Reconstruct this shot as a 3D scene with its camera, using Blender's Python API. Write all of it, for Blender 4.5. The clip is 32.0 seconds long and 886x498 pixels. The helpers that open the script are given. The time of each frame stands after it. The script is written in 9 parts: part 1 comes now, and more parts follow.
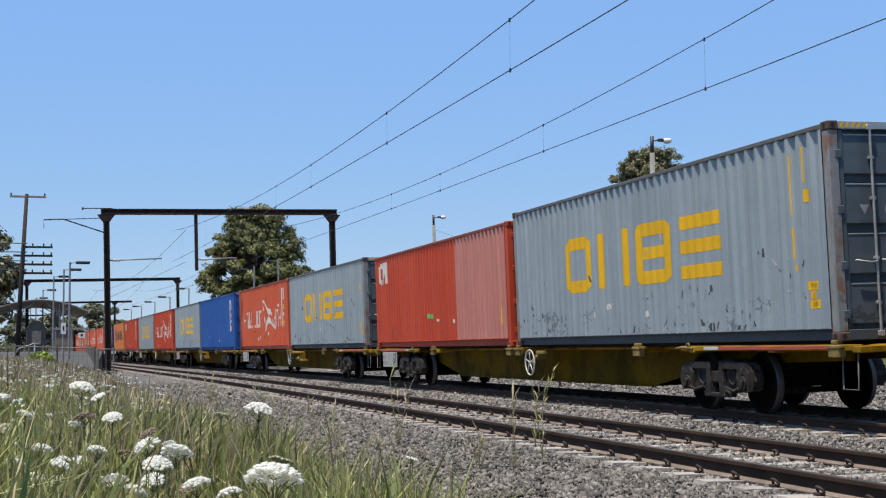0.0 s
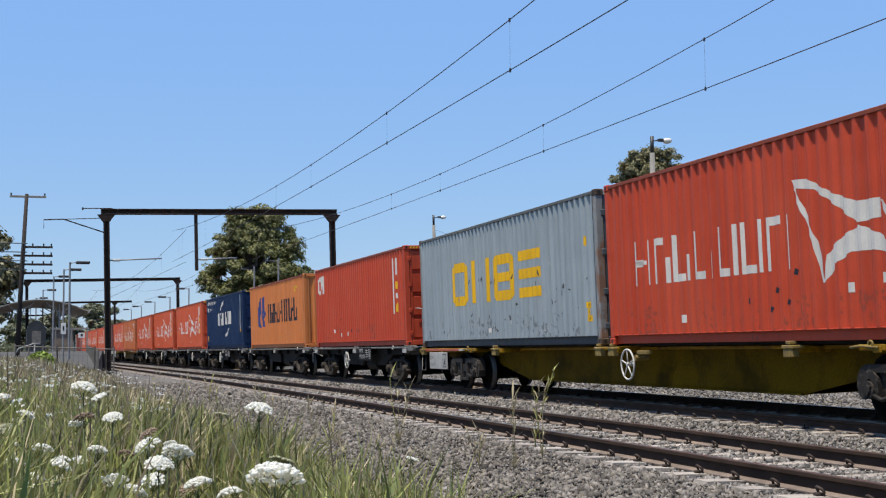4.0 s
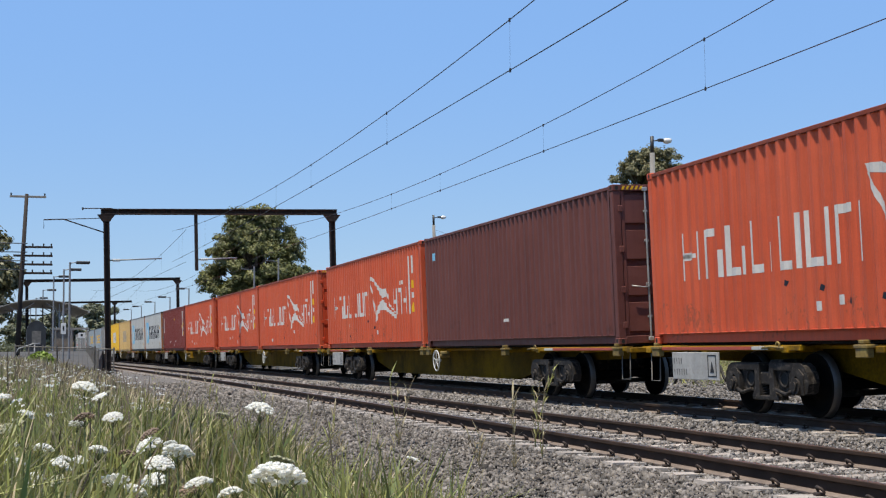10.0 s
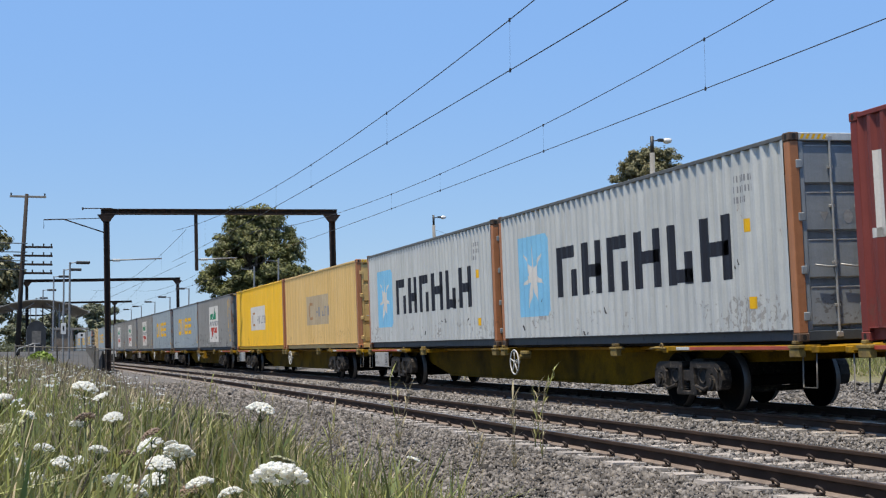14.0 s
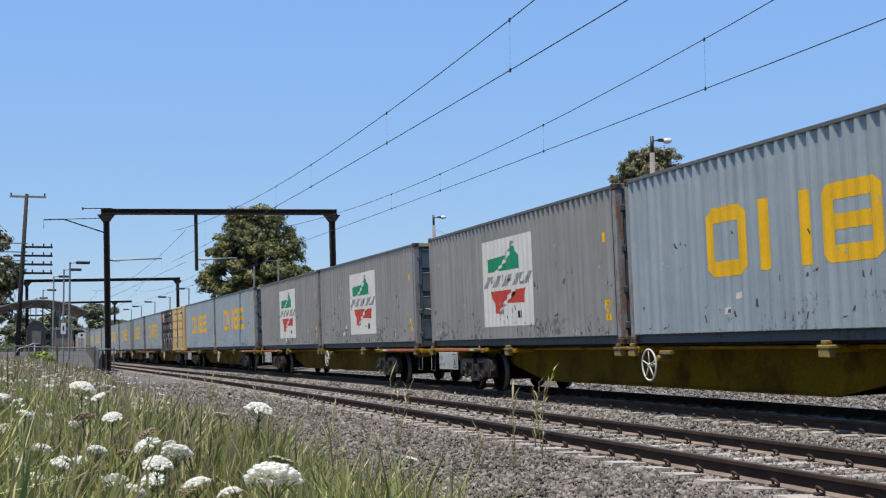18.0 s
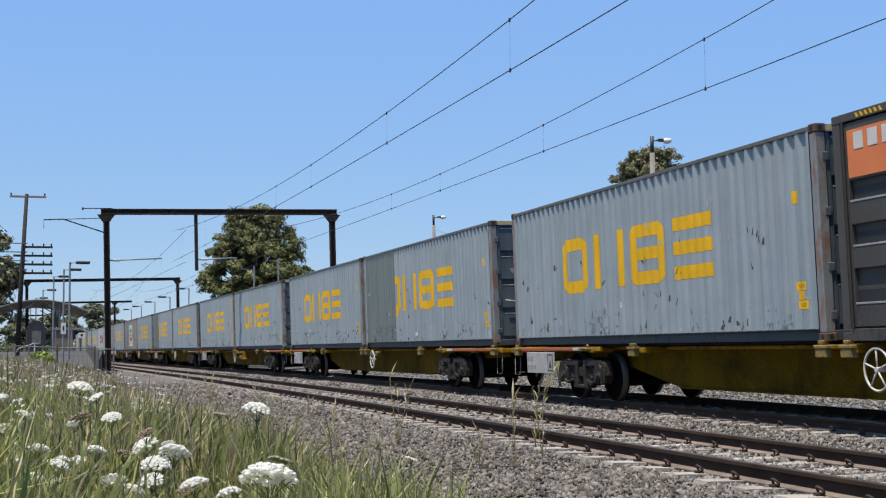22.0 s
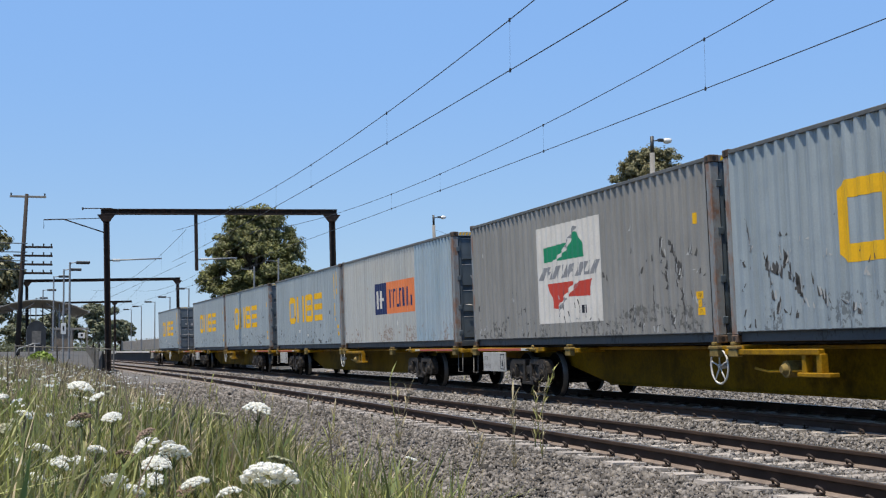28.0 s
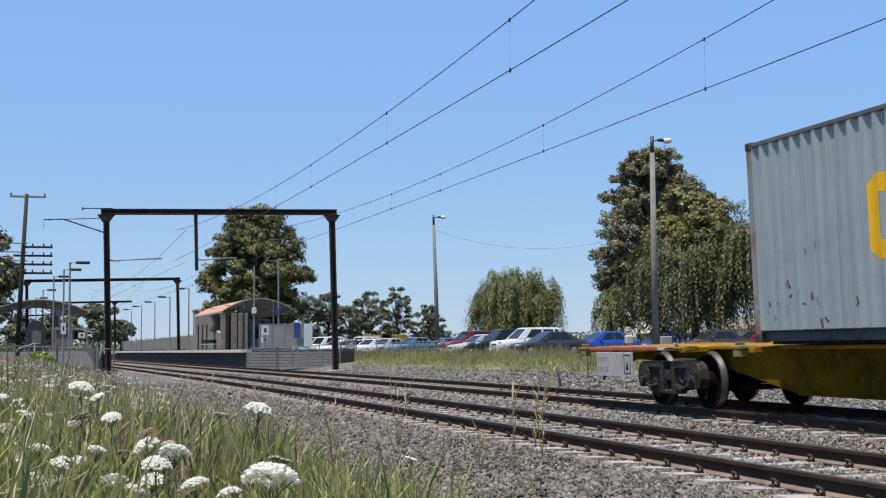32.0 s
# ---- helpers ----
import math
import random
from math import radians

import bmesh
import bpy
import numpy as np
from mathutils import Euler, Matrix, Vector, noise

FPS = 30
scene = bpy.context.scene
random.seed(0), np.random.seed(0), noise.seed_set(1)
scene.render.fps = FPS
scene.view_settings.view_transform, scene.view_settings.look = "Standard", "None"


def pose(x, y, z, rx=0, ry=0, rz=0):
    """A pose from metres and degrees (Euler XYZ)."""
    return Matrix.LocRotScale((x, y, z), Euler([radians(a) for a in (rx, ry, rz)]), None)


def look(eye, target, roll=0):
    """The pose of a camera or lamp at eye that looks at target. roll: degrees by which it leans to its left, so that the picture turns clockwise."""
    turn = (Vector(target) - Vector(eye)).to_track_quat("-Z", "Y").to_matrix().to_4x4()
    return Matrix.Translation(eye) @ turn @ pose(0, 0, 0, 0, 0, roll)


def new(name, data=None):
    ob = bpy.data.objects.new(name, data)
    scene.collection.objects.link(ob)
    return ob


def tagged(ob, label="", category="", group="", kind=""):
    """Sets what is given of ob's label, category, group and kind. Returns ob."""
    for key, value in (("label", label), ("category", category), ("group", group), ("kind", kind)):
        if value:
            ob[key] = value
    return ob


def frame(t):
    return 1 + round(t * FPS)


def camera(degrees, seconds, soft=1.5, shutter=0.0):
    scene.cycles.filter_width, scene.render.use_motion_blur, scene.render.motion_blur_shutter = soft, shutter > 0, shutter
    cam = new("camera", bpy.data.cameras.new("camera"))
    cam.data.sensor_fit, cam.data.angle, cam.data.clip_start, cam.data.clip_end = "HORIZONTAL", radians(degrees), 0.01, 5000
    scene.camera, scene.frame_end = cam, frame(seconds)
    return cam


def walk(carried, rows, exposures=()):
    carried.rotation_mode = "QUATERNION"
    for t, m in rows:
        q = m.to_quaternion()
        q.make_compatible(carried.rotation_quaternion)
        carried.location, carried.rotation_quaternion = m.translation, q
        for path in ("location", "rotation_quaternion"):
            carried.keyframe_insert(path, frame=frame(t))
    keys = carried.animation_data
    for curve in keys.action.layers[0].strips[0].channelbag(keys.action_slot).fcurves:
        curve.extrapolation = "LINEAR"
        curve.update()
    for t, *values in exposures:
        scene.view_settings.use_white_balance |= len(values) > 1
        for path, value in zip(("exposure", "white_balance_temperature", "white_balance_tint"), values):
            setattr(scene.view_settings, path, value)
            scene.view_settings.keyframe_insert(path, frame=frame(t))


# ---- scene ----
# World: z = 0 is the rail head; y runs along the line away from the camera, x to its right.
EYE_Z = 1.02
YAW, PITCH, ROLL = 0.279411, 0.076534, -0.5135
cam = camera(37.6, 32.0, soft=1.2)
_eye = Vector((0.0, 0.0, EYE_Z))
_aim = _eye + Vector((math.sin(YAW) * math.cos(PITCH), math.cos(YAW) * math.cos(PITCH), math.sin(PITCH)))
walk(cam, [(0.0, look(_eye, _aim, ROLL)), (32.0, look(_eye, _aim, ROLL))])

# ---- light ----
SUN_EL, SUN_AZ = radians(72), radians(-121)      # azimuth from +y towards +x
world = bpy.data.worlds.new("sky")
scene.world = world
world.use_nodes = True
_wn = world.node_tree
_bg = _wn.nodes["Background"]
_sky = _wn.nodes.new("ShaderNodeTexSky")
_sky.sky_type = "NISHITA"
_sky.sun_disc = False
_sky.sun_elevation, _sky.sun_rotation = SUN_EL, SUN_AZ
_sky.air_density, _sky.dust_density, _sky.ozone_density = 1.0, 0.0, 1.6
_hs = _wn.nodes.new("ShaderNodeHueSaturation")
_hs.inputs["Saturation"].default_value = 1.35
_wn.links.new(_sky.outputs[0], _hs.inputs["Color"])
_hz = _wn.nodes.new("ShaderNodeMix")       # thin summer haze evens the blue
_hz.data_type = "RGBA"
_hz.inputs[0].default_value = 0.74
_tc = _wn.nodes.new("ShaderNodeTexCoord")
_sp = _wn.nodes.new("ShaderNodeSeparateXYZ")
_wn.links.new(_tc.outputs["Generated"], _sp.inputs[0])
_mr = _wn.nodes.new("ShaderNodeMapRange")
_mr.interpolation_type = "SMOOTHSTEP"
_mr.inputs["From Max"].default_value = 0.26
_wn.links.new(_sp.outputs["Z"], _mr.inputs["Value"])
_lo = _wn.nodes.new("ShaderNodeMix")
_lo.data_type = "RGBA"
_lo.inputs[6].default_value = (3.1, 4.75, 7.3, 1)
_lo.inputs[7].default_value = (2.6, 4.6, 8.5, 1)
_wn.links.new(_mr.outputs[0], _lo.inputs[0])
_wn.links.new(_lo.outputs[2], _hz.inputs[7])
_wn.links.new(_hs.outputs[0], _hz.inputs[6])
_wn.links.new(_hz.outputs[2], _bg.inputs[0])
_bg.inputs[1].default_value = 0.089
_sd = bpy.data.lights.new("sun", "SUN")
_sd.energy, _sd.angle, _sd.color = 5.0, radians(0.53), (1.0, 0.895, 0.735)
_sun = new("sun", _sd)
_sv = Vector((math.sin(SUN_AZ) * math.cos(SUN_EL), math.cos(SUN_AZ) * math.cos(SUN_EL), math.sin(SUN_EL)))
_sun.matrix_world = look(_sv * 60, (0, 0, 0))
scene.view_settings.exposure = 0.37

# ---- the line: a left-hand curve near the camera, straight farther on ----
CURV, STRAIGHT = 0.000705, 62.93
LAT_NEAR, LAT_FAR = 6.60, 11.05
GAUGE = 1.60
CANT = -1.7      # degrees the far track is canted to fit the camera's view: outer rail higher


def bend(s):
    return CURV * min(s, STRAIGHT) ** 2 / 2 + (CURV * STRAIGHT * (s - STRAIGHT) if s > STRAIGHT else 0)


def heading(s):
    return CURV * min(s, STRAIGHT)


def on_line(lat, s, z=0.0):
    """A point beside the line, at that distance to the right and along it."""
    return Vector((lat - bend(s), s, z))


def line_pose(lat, s, z=0.0, turn=0.0):
    p = on_line(lat, s, z)
    return pose(p.x, p.y, p.z, 0, 0, math.degrees(heading(s)) + turn)


# ---- mesh building ----
class Build:
    def __init__(self):
        self.v, self.f, self.smooth = [], [], []

    def add(self, verts, faces, smooth=False):
        n = len(self.v)
        self.v += [tuple(p) for p in verts]
        self.f += [tuple(i + n for i in f) for f in faces]
        self.smooth += [smooth] * len(faces)
        return self

    def box(self, x0, y0, z0, x1, y1, z1, c=0.0, m=None):
        cx, cy, cz = (x0 + x1) / 2, (y0 + y1) / 2, (z0 + z1) / 2
        hx, hy, hz = abs(x1 - x0) / 2, abs(y1 - y0) / 2, abs(z1 - z0) / 2
        c = min(c, hx * 0.9, hy * 0.9, hz * 0.9)
        S = [(a, b, d) for a in (-1, 1) for b in (-1, 1) for d in (-1, 1)]
        if c <= 0:
            vs = [(cx + a * hx, cy + b * hy, cz + d * hz) for a, b, d in S]
            fs = [(0, 1, 3, 2), (4, 6, 7, 5), (0, 4, 5, 1), (2, 3, 7, 6), (0, 2, 6, 4), (1, 5, 7, 3)]
        else:
            vs, idx = [], {}
            for s in S:
                for k in range(3):
                    h = [hx - c, hy - c, hz - c]
                    h[k] += c
                    idx[s, k] = len(vs)
                    vs.append((cx + s[0] * h[0], cy + s[1] * h[1], cz + s[2] * h[2]))
            fs = []
            for k in range(3):
                i, j = [q for q in range(3) if q != k]
                for sg in (-1, 1):
                    ring = []
                    for a, b in ((-1, -1), (1, -1), (1, 1), (-1, 1)):
                        s = [0, 0, 0]
                        s[k], s[i], s[j] = sg, a, b
                        ring.append(idx[tuple(s), k])
                    flip = (sg == 1) == (k == 1)
                    fs.append(tuple(ring[::-1] if flip else ring))
            for k in range(3):
                i, j = [q for q in range(3) if q != k]
                for a in (-1, 1):
                    for b in (-1, 1):
                        s0, s1 = [0, 0, 0], [0, 0, 0]
                        s0[k], s1[k] = -1, 1
                        s0[i] = s1[i] = a
                        s0[j] = s1[j] = b
                        s0, s1 = tuple(s0), tuple(s1)
                        fs.append((idx[s0, i], idx[s1, i], idx[s1, j], idx[s0, j]))
            for s in S:
                fs.append((idx[s, 0], idx[s, 1], idx[s, 2]))
            ctr = Vector((cx, cy, cz))
            out = []
            for f in fs:
                p = [Vector(vs[q]) for q in f]
                n = (p[1] - p[0]).cross(p[2] - p[0])
                mid = sum(p, Vector()) / len(p)
                out.append(f if n.dot(mid - ctr) > 0 else f[::-1])
            fs = out
        if m is not None:
            vs = [m @ Vector(p) for p in vs]
        return self.add(vs, fs)

    def cyl(self, p, q, r0, r1=None, n=10, caps=True, smooth=True):
        p, q = Vector(p), Vector(q)
        r1 = r0 if r1 is None else r1
        w = (q - p).normalized()
        a = w.orthogonal().normalized()
        b = w.cross(a)
        vs = []
        for c, r in ((p, r0), (q, r1)):
            vs += [c + (a * math.cos(6.28319 * i / n) + b * math.sin(6.28319 * i / n)) * r for i in range(n)]
        self.add(vs, [(i, (i + 1) % n, n + (i + 1) % n, n + i) for i in range(n)], smooth)
        if caps:
            self.add(vs[:n], [tuple(range(n))[::-1]])
            self.add(vs[n:], [tuple(range(n))])
        return self

    def tube(self, pts, r, n=6, radii=None):
        pts = [Vector(p) for p in pts]
        base = len(self.v)
        a = None
        for k, p in enumerate(pts):
            w = (pts[min(k + 1, len(pts) - 1)] - pts[max(k - 1, 0)]).normalized()
            a = (w.orthogonal() if a is None else a - w * a.dot(w)).normalized()
            b = w.cross(a)
            rr = radii[k] if radii else r
            self.v += [tuple(p + (a * math.cos(6.28319 * i / n) + b * math.sin(6.28319 * i / n)) * rr) for i in range(n)]
        for k in range(len(pts) - 1):
            for i in range(n):
                o = base + k * n
                self.f.append((o + i, o + (i + 1) % n, o + n + (i + 1) % n, o + n + i))
                self.smooth.append(True)
        self.f += [tuple(base + i for i in range(n))[::-1], tuple(base + (len(pts) - 1) * n + i for i in range(n))]
        self.smooth += [False, False]
        return self

    def slab(self, poly, axis, a, b):
        """A 2D outline pushed from a to b along an axis (the outline in the other two axes, in order)."""
        def at(u, v, w):
            return (w, u, v) if axis == 0 else (u, w, v) if axis == 1 else (u, v, w)
        n = len(poly)
        area = sum(poly[i][0] * poly[(i + 1) % n][1] - poly[(i + 1) % n][0] * poly[i][1] for i in range(n))
        if (area < 0) != (axis == 1):
            poly = poly[::-1]
        lo, hi = min(a, b), max(a, b)
        vs = [at(u, v, lo) for u, v in poly] + [at(u, v, hi) for u, v in poly]
        fs = [tuple(range(n))[::-1], tuple(range(n, 2 * n))]
        fs += [(i, (i + 1) % n, n + (i + 1) % n, n + i) for i in range(n)]
        return self.add(vs, fs)

    def ring(self, c, axis, r, t, n=20, k=6):
        """A torus round an axis."""
        c = Vector(c)
        ax = Vector([(1, 0, 0), (0, 1, 0), (0, 0, 1)][axis])
        a = ax.orthogonal().normalized()
        b = ax.cross(a)
        vs, fs = [], []
        for i in range(n):
            d = a * math.cos(6.28319 * i / n) + b * math.sin(6.28319 * i / n)
            for j in range(k):
                vs.append(c + d * (r + t * math.cos(6.28319 * j / k)) + ax * t * math.sin(6.28319 * j / k))
                fs.append((i * k + j, ((i + 1) % n) * k + j, ((i + 1) % n) * k + (j + 1) % k, i * k + (j + 1) % k))
        return self.add(vs, fs, True)

    def mesh(self, name):
        me = bpy.data.meshes.new(name)
        me.from_pydata(self.v, [], self.f)
        me.polygons.foreach_set("use_smooth", self.smooth)
        me.update()
        return me


def part(name, shape, material, parent=None, label="", at=None):
    """Links a Build or a mesh as one object, under a thing or a part."""
    me = shape.mesh(name) if isinstance(shape, Build) else shape
    if material is not None and not me.materials:
        me.materials.append(material)
    ob = new(name, me)
    if parent is not None:
        ob.parent = parent
    if at is not None:
        ob.matrix_basis = at
    if label:
        ob["label"] = label
    return ob


def thing(name, label, category, at=None, group="", kind=""):
    ob = new(name)
    ob.empty_display_size = 0.3
    if at is not None:
        ob.matrix_basis = at
    return tagged(ob, label, category, group, kind)


def soup(name, verts, faces_flat, size, material, uvrand=False):
    """A big mesh from arrays: verts (n, 3), equal-sized faces."""
    me = bpy.data.meshes.new(name)
    nf = len(faces_flat) // size
    me.vertices.add(len(verts))
    me.vertices.foreach_set("co", np.asarray(verts, np.float32).ravel())
    me.loops.add(nf * size)
    me.loops.foreach_set("vertex_index", np.asarray(faces_flat, np.int32).ravel())
    me.polygons.add(nf)
    me.polygons.foreach_set("loop_start", np.arange(0, nf * size, size, dtype=np.int32))
    me.update(calc_edges=True)
    me.validate()
    me.materials.append(material)
    return me


# ---- materials ----
TONE = 0.82      # scales the base colours below down to offset the raised exposure


def _node(t, kind, **kw):
    n = t.nodes.new(kind)
    for k, v in kw.items():
        n.inputs[k].default_value = v
    return n


def _ramp(t, lo, hi, c0=(0, 0, 0, 1), c1=(1, 1, 1, 1)):
    n = t.nodes.new("ShaderNodeValToRGB")
    n.color_ramp.elements[0].position, n.color_ramp.elements[1].position = lo, hi
    n.color_ramp.elements[0].color, n.color_ramp.elements[1].color = c0, c1
    return n


def _mix(t, fac, a, b, mode="MIX"):
    n = t.nodes.new("ShaderNodeMix")
    n.data_type, n.blend_type = "RGBA", mode
    for sock, val in ((n.inputs[0], fac), (n.inputs[6], a), (n.inputs[7], b)):
        if isinstance(val, bpy.types.NodeSocket):
            t.links.new(val, sock)
        elif isinstance(val, (int, float)):
            sock.default_value = val
        else:
            sock.default_value = (*val[:3], 1)
    return n.outputs[2]


def _coords(t, scale=(1, 1, 1), rand=True):
    tc = t.nodes.new("ShaderNodeTexCoord")
    mp = t.nodes.new("ShaderNodeMapping")
    mp.inputs["Scale"].default_value = scale
    t.links.new(tc.outputs["Object"], mp.inputs["Vector"])
    if rand:
        oi = t.nodes.new("ShaderNodeObjectInfo")
        mu = t.nodes.new("ShaderNodeVectorMath")
        mu.operation = "MULTIPLY"
        mu.inputs[1].default_value = (37.0, 53.0, 0.0)
        t.links.new(oi.outputs["Random"], mu.inputs[0])
        t.links.new(mu.outputs[0], mp.inputs["Location"])
    return mp.outputs[0]


def _noise(t, vec, scale, detail=4.0, rough=0.55):
    n = _node(t, "ShaderNodeTexNoise", Scale=scale, Detail=detail, Roughness=rough)
    t.links.new(vec, n.inputs["Vector"])
    return n.outputs["Fac"]


def mat(name, base, rough=0.6, metal=0.0, vary=0.25, scale=2.0, fine=40.0, bump=0.15, dist=0.005, dirt=None, dirt_amount=0.0,
        island=0.0, rand=0.0, spec=0.5):
    """A surface with coarse stains, fine grain and relief."""
    base = [TONE * c for c in base]
    m = bpy.data.materials.new(name)
    m.use_nodes = True
    t = m.node_tree
    bs = t.nodes["Principled BSDF"]
    bs.inputs["Metallic"].default_value = metal
    bs.inputs["Specular IOR Level"].default_value = spec
    co = _coords(t)
    a = _noise(t, co, scale, 5)
    b = _noise(t, co, fine, 3)
    dark = [c * (1 - vary) for c in base]
    lite = [min(1, c * (1 + vary * 0.8)) for c in base]
    r1 = _ramp(t, 0.3, 0.7)
    t.links.new(a, r1.inputs[0])
    col = _mix(t, r1.outputs[0], dark, lite)
    r2 = _ramp(t, 0.3, 0.75, (1 - vary, 1 - vary, 1 - vary, 1), (1 + vary * 0.3,) * 3 + (1,))
    t.links.new(b, r2.inputs[0])
    col = _mix(t, 1.0, col, r2.outputs[0], "MULTIPLY")
    if island or rand:
        if island:
            g = t.nodes.new("ShaderNodeNewGeometry")
            src = g.outputs["Random Per Island"]
        else:
            src = t.nodes.new("ShaderNodeObjectInfo").outputs["Random"]
        k = island or rand
        r3 = _ramp(t, 0.0, 1.0, (1 - k, 1 - k, 1 - k, 1), (1 + k, 1 + k, 1 + k, 1))
        t.links.new(src, r3.inputs[0])
        col = _mix(t, 1.0, col, r3.outputs[0], "MULTIPLY")
    if dirt is not None:
        d = _noise(t, co, scale * 2.3, 6, 0.65)
        r4 = _ramp(t, 0.62 - 0.25 * dirt_amount, 0.72)
        t.links.new(d, r4.inputs[0])
        col = _mix(t, r4.outputs[0], col, dirt)
    t.links.new(col, bs.inputs["Base Color"])
    rr = _ramp(t, 0.2, 0.8, (max(0.05, rough - 0.12),) * 3 + (1,), (min(1, rough + 0.12),) * 3 + (1,))
    t.links.new(b, rr.inputs[0])
    t.links.new(rr.outputs[0], bs.inputs["Roughness"])
    if bump:
        bp = _node(t, "ShaderNodeBump", Strength=bump, Distance=dist)
        t.links.new(b, bp.inputs["Height"])
        t.links.new(bp.outputs[0], bs.inputs["Normal"])
    return m


def paint(name, base, fade, fade_amount=0.35, scuff=(0.05, 0.045, 0.04), scuff_amount=0.5, rust=(0.16, 0.06, 0.025), rust_amount=0.3, rough=0.5):
    """Weathered container paint: sun-bleached patches, run-off streaks, rust blooms, and scrapes low on the sides."""
    base, fade = [1.06 * c for c in base], [1.06 * c for c in fade]
    m = bpy.data.materials.new(name)
    m.use_nodes = True
    t = m.node_tree
    bs = t.nodes["Principled BSDF"]
    bs.inputs["Specular IOR Level"].default_value = 0.2
    co = _coords(t)
    a = _noise(t, co, 0.55, 4)
    r1 = _ramp(t, 0.5 - 0.3 * fade_amount, 0.85)
    t.links.new(a, r1.inputs[0])
    col = _mix(t, r1.outputs[0], base, fade)
    # streaks down the sheet
    st = _noise(t, _coords(t, (4.0, 9.0, 0.22)), 1.0, 5, 0.6)
    r2 = _ramp(t, 0.34, 0.62, (0.72, 0.71, 0.69, 1), (1.06, 1.06, 1.06, 1))
    t.links.new(st, r2.inputs[0])
    col = _mix(t, 0.6, col, r2.outputs[0], "MULTIPLY")
    fine = _noise(t, co, 55, 3)
    r5 = _ramp(t, 0.3, 0.7, (0.9, 0.9, 0.9, 1), (1.05, 1.05, 1.05, 1))
    t.links.new(fine, r5.inputs[0])
    col = _mix(t, 1.0, col, r5.outputs[0], "MULTIPLY")
    # scrapes in the lower metre
    tc = t.nodes.new("ShaderNodeTexCoord")
    sep = t.nodes.new("ShaderNodeSeparateXYZ")
    t.links.new(tc.outputs["Object"], sep.inputs[0])
    band = t.nodes.new("ShaderNodeMapRange")
    band.inputs["From Min"].default_value, band.inputs["From Max"].default_value = 1.15, 0.62
    t.links.new(sep.outputs["Z"], band.inputs["Value"])
    sc = _noise(t, _coords(t, (1.0, 2.0, 1.3)), 6.5, 6, 0.66)
    cl = _noise(t, _coords(t, (0.4, 0.9, 0.9)), 1.0, 3)
    rc = _ramp(t, 0.40, 0.66, (0.70, 0.70, 0.70, 1), (1.12, 1.12, 1.12, 1))
    t.links.new(cl, rc.inputs[0])
    sc = _mix(t, 1.0, sc, rc.outputs[0], "MULTIPLY")
    mul = t.nodes.new("ShaderNodeMath")
    mul.operation = "MULTIPLY"
    t.links.new(sc, mul.inputs[0])
    t.links.new(band.outputs[0], mul.inputs[1])
    r3 = _ramp(t, 0.592 - 0.12 * scuff_amount, 0.622 - 0.12 * scuff_amount)
    t.links.new(mul.outputs[0], r3.inputs[0])
    dim = t.nodes.new("ShaderNodeMath")
    dim.operation = "MULTIPLY"
    dim.inputs[1].default_value = 0.6
    t.links.new(r3.outputs[0], dim.inputs[0])
    col = _mix(t, dim.outputs[0], col, scuff)
    # rust blooms
    ru = _noise(t, _coords(t, (1.5, 1.5, 0.8)), 2.6, 7, 0.7)
    r4 = _ramp(t, 0.72 - 0.12 * rust_amount, 0.80 - 0.1 * rust_amount)
    t.links.new(ru, r4.inputs[0])
    col = _mix(t, r4.outputs[0], col, rust)
    t.links.new(col, bs.inputs["Base Color"])
    rr = _ramp(t, 0.3, 0.7, (rough - 0.1,) * 3 + (1,), (rough + 0.15,) * 3 + (1,))
    t.links.new(st, rr.inputs[0])
    t.links.new(rr.outputs[0], bs.inputs["Roughness"])
    dn = _noise(t, _coords(t, (0.5, 1.1, 1.3)), 1.6, 3)
    bp = _node(t, "ShaderNodeBump", Strength=0.5, Distance=0.03)
    t.links.new(dn, bp.inputs["Height"])
    t.links.new(bp.outputs[0], bs.inputs["Normal"])
    return m


M_RAIL = mat("rail_steel", (0.065, 0.042, 0.031), 0.85, 0.0, 0.3, 3, 60, 0.3, 0.002, spec=0.15)
# Paler than the web: sunlight on the rail foot is put into this colour.
M_RAILFOOT = mat("dusty_rail_foot", (0.25, 0.20, 0.17), 0.9, 0.0, 0.3, 3, 60, 0.3, 0.002, spec=0.15)
M_RAILTOP = mat("rail_head_steel", (0.30, 0.28, 0.26), 0.35, 0.9, 0.2, 1, 30, 0.1, 0.001)
M_SLEEPER = mat("weathered_concrete", (0.43, 0.385, 0.345), 0.9, 0, 0.25, 4, 60, 0.4, 0.004, rand=0.15)
M_CLIP = mat("rusty_clip", (0.065, 0.045, 0.036), 0.75, 0.3, 0.3, 8, 60, 0.2, 0.002)
M_STONE = mat("ballast_stone", (0.245, 0.230, 0.219), 0.95, 0, 0.4, 6, 60, 0.5, 0.004, island=0.6, spec=0.2)
M_SHOULDER = mat("weathered_brown_ballast_stone", (0.215, 0.197, 0.181), 0.95, 0, 0.4, 6, 60, 0.5, 0.004, island=0.6, spec=0.2)
M_BED = mat("ballast_bed_grit", (0.185, 0.170, 0.155), 1.0, 0, 0.5, 9, 28, 1.0, 0.03)
M_SOIL = mat("dry_soil_and_grass", (0.17, 0.155, 0.075), 1.0, 0, 0.35, 0.35, 14, 1.0, 0.05, dirt=(0.24, 0.19, 0.11), dirt_amount=0.5)
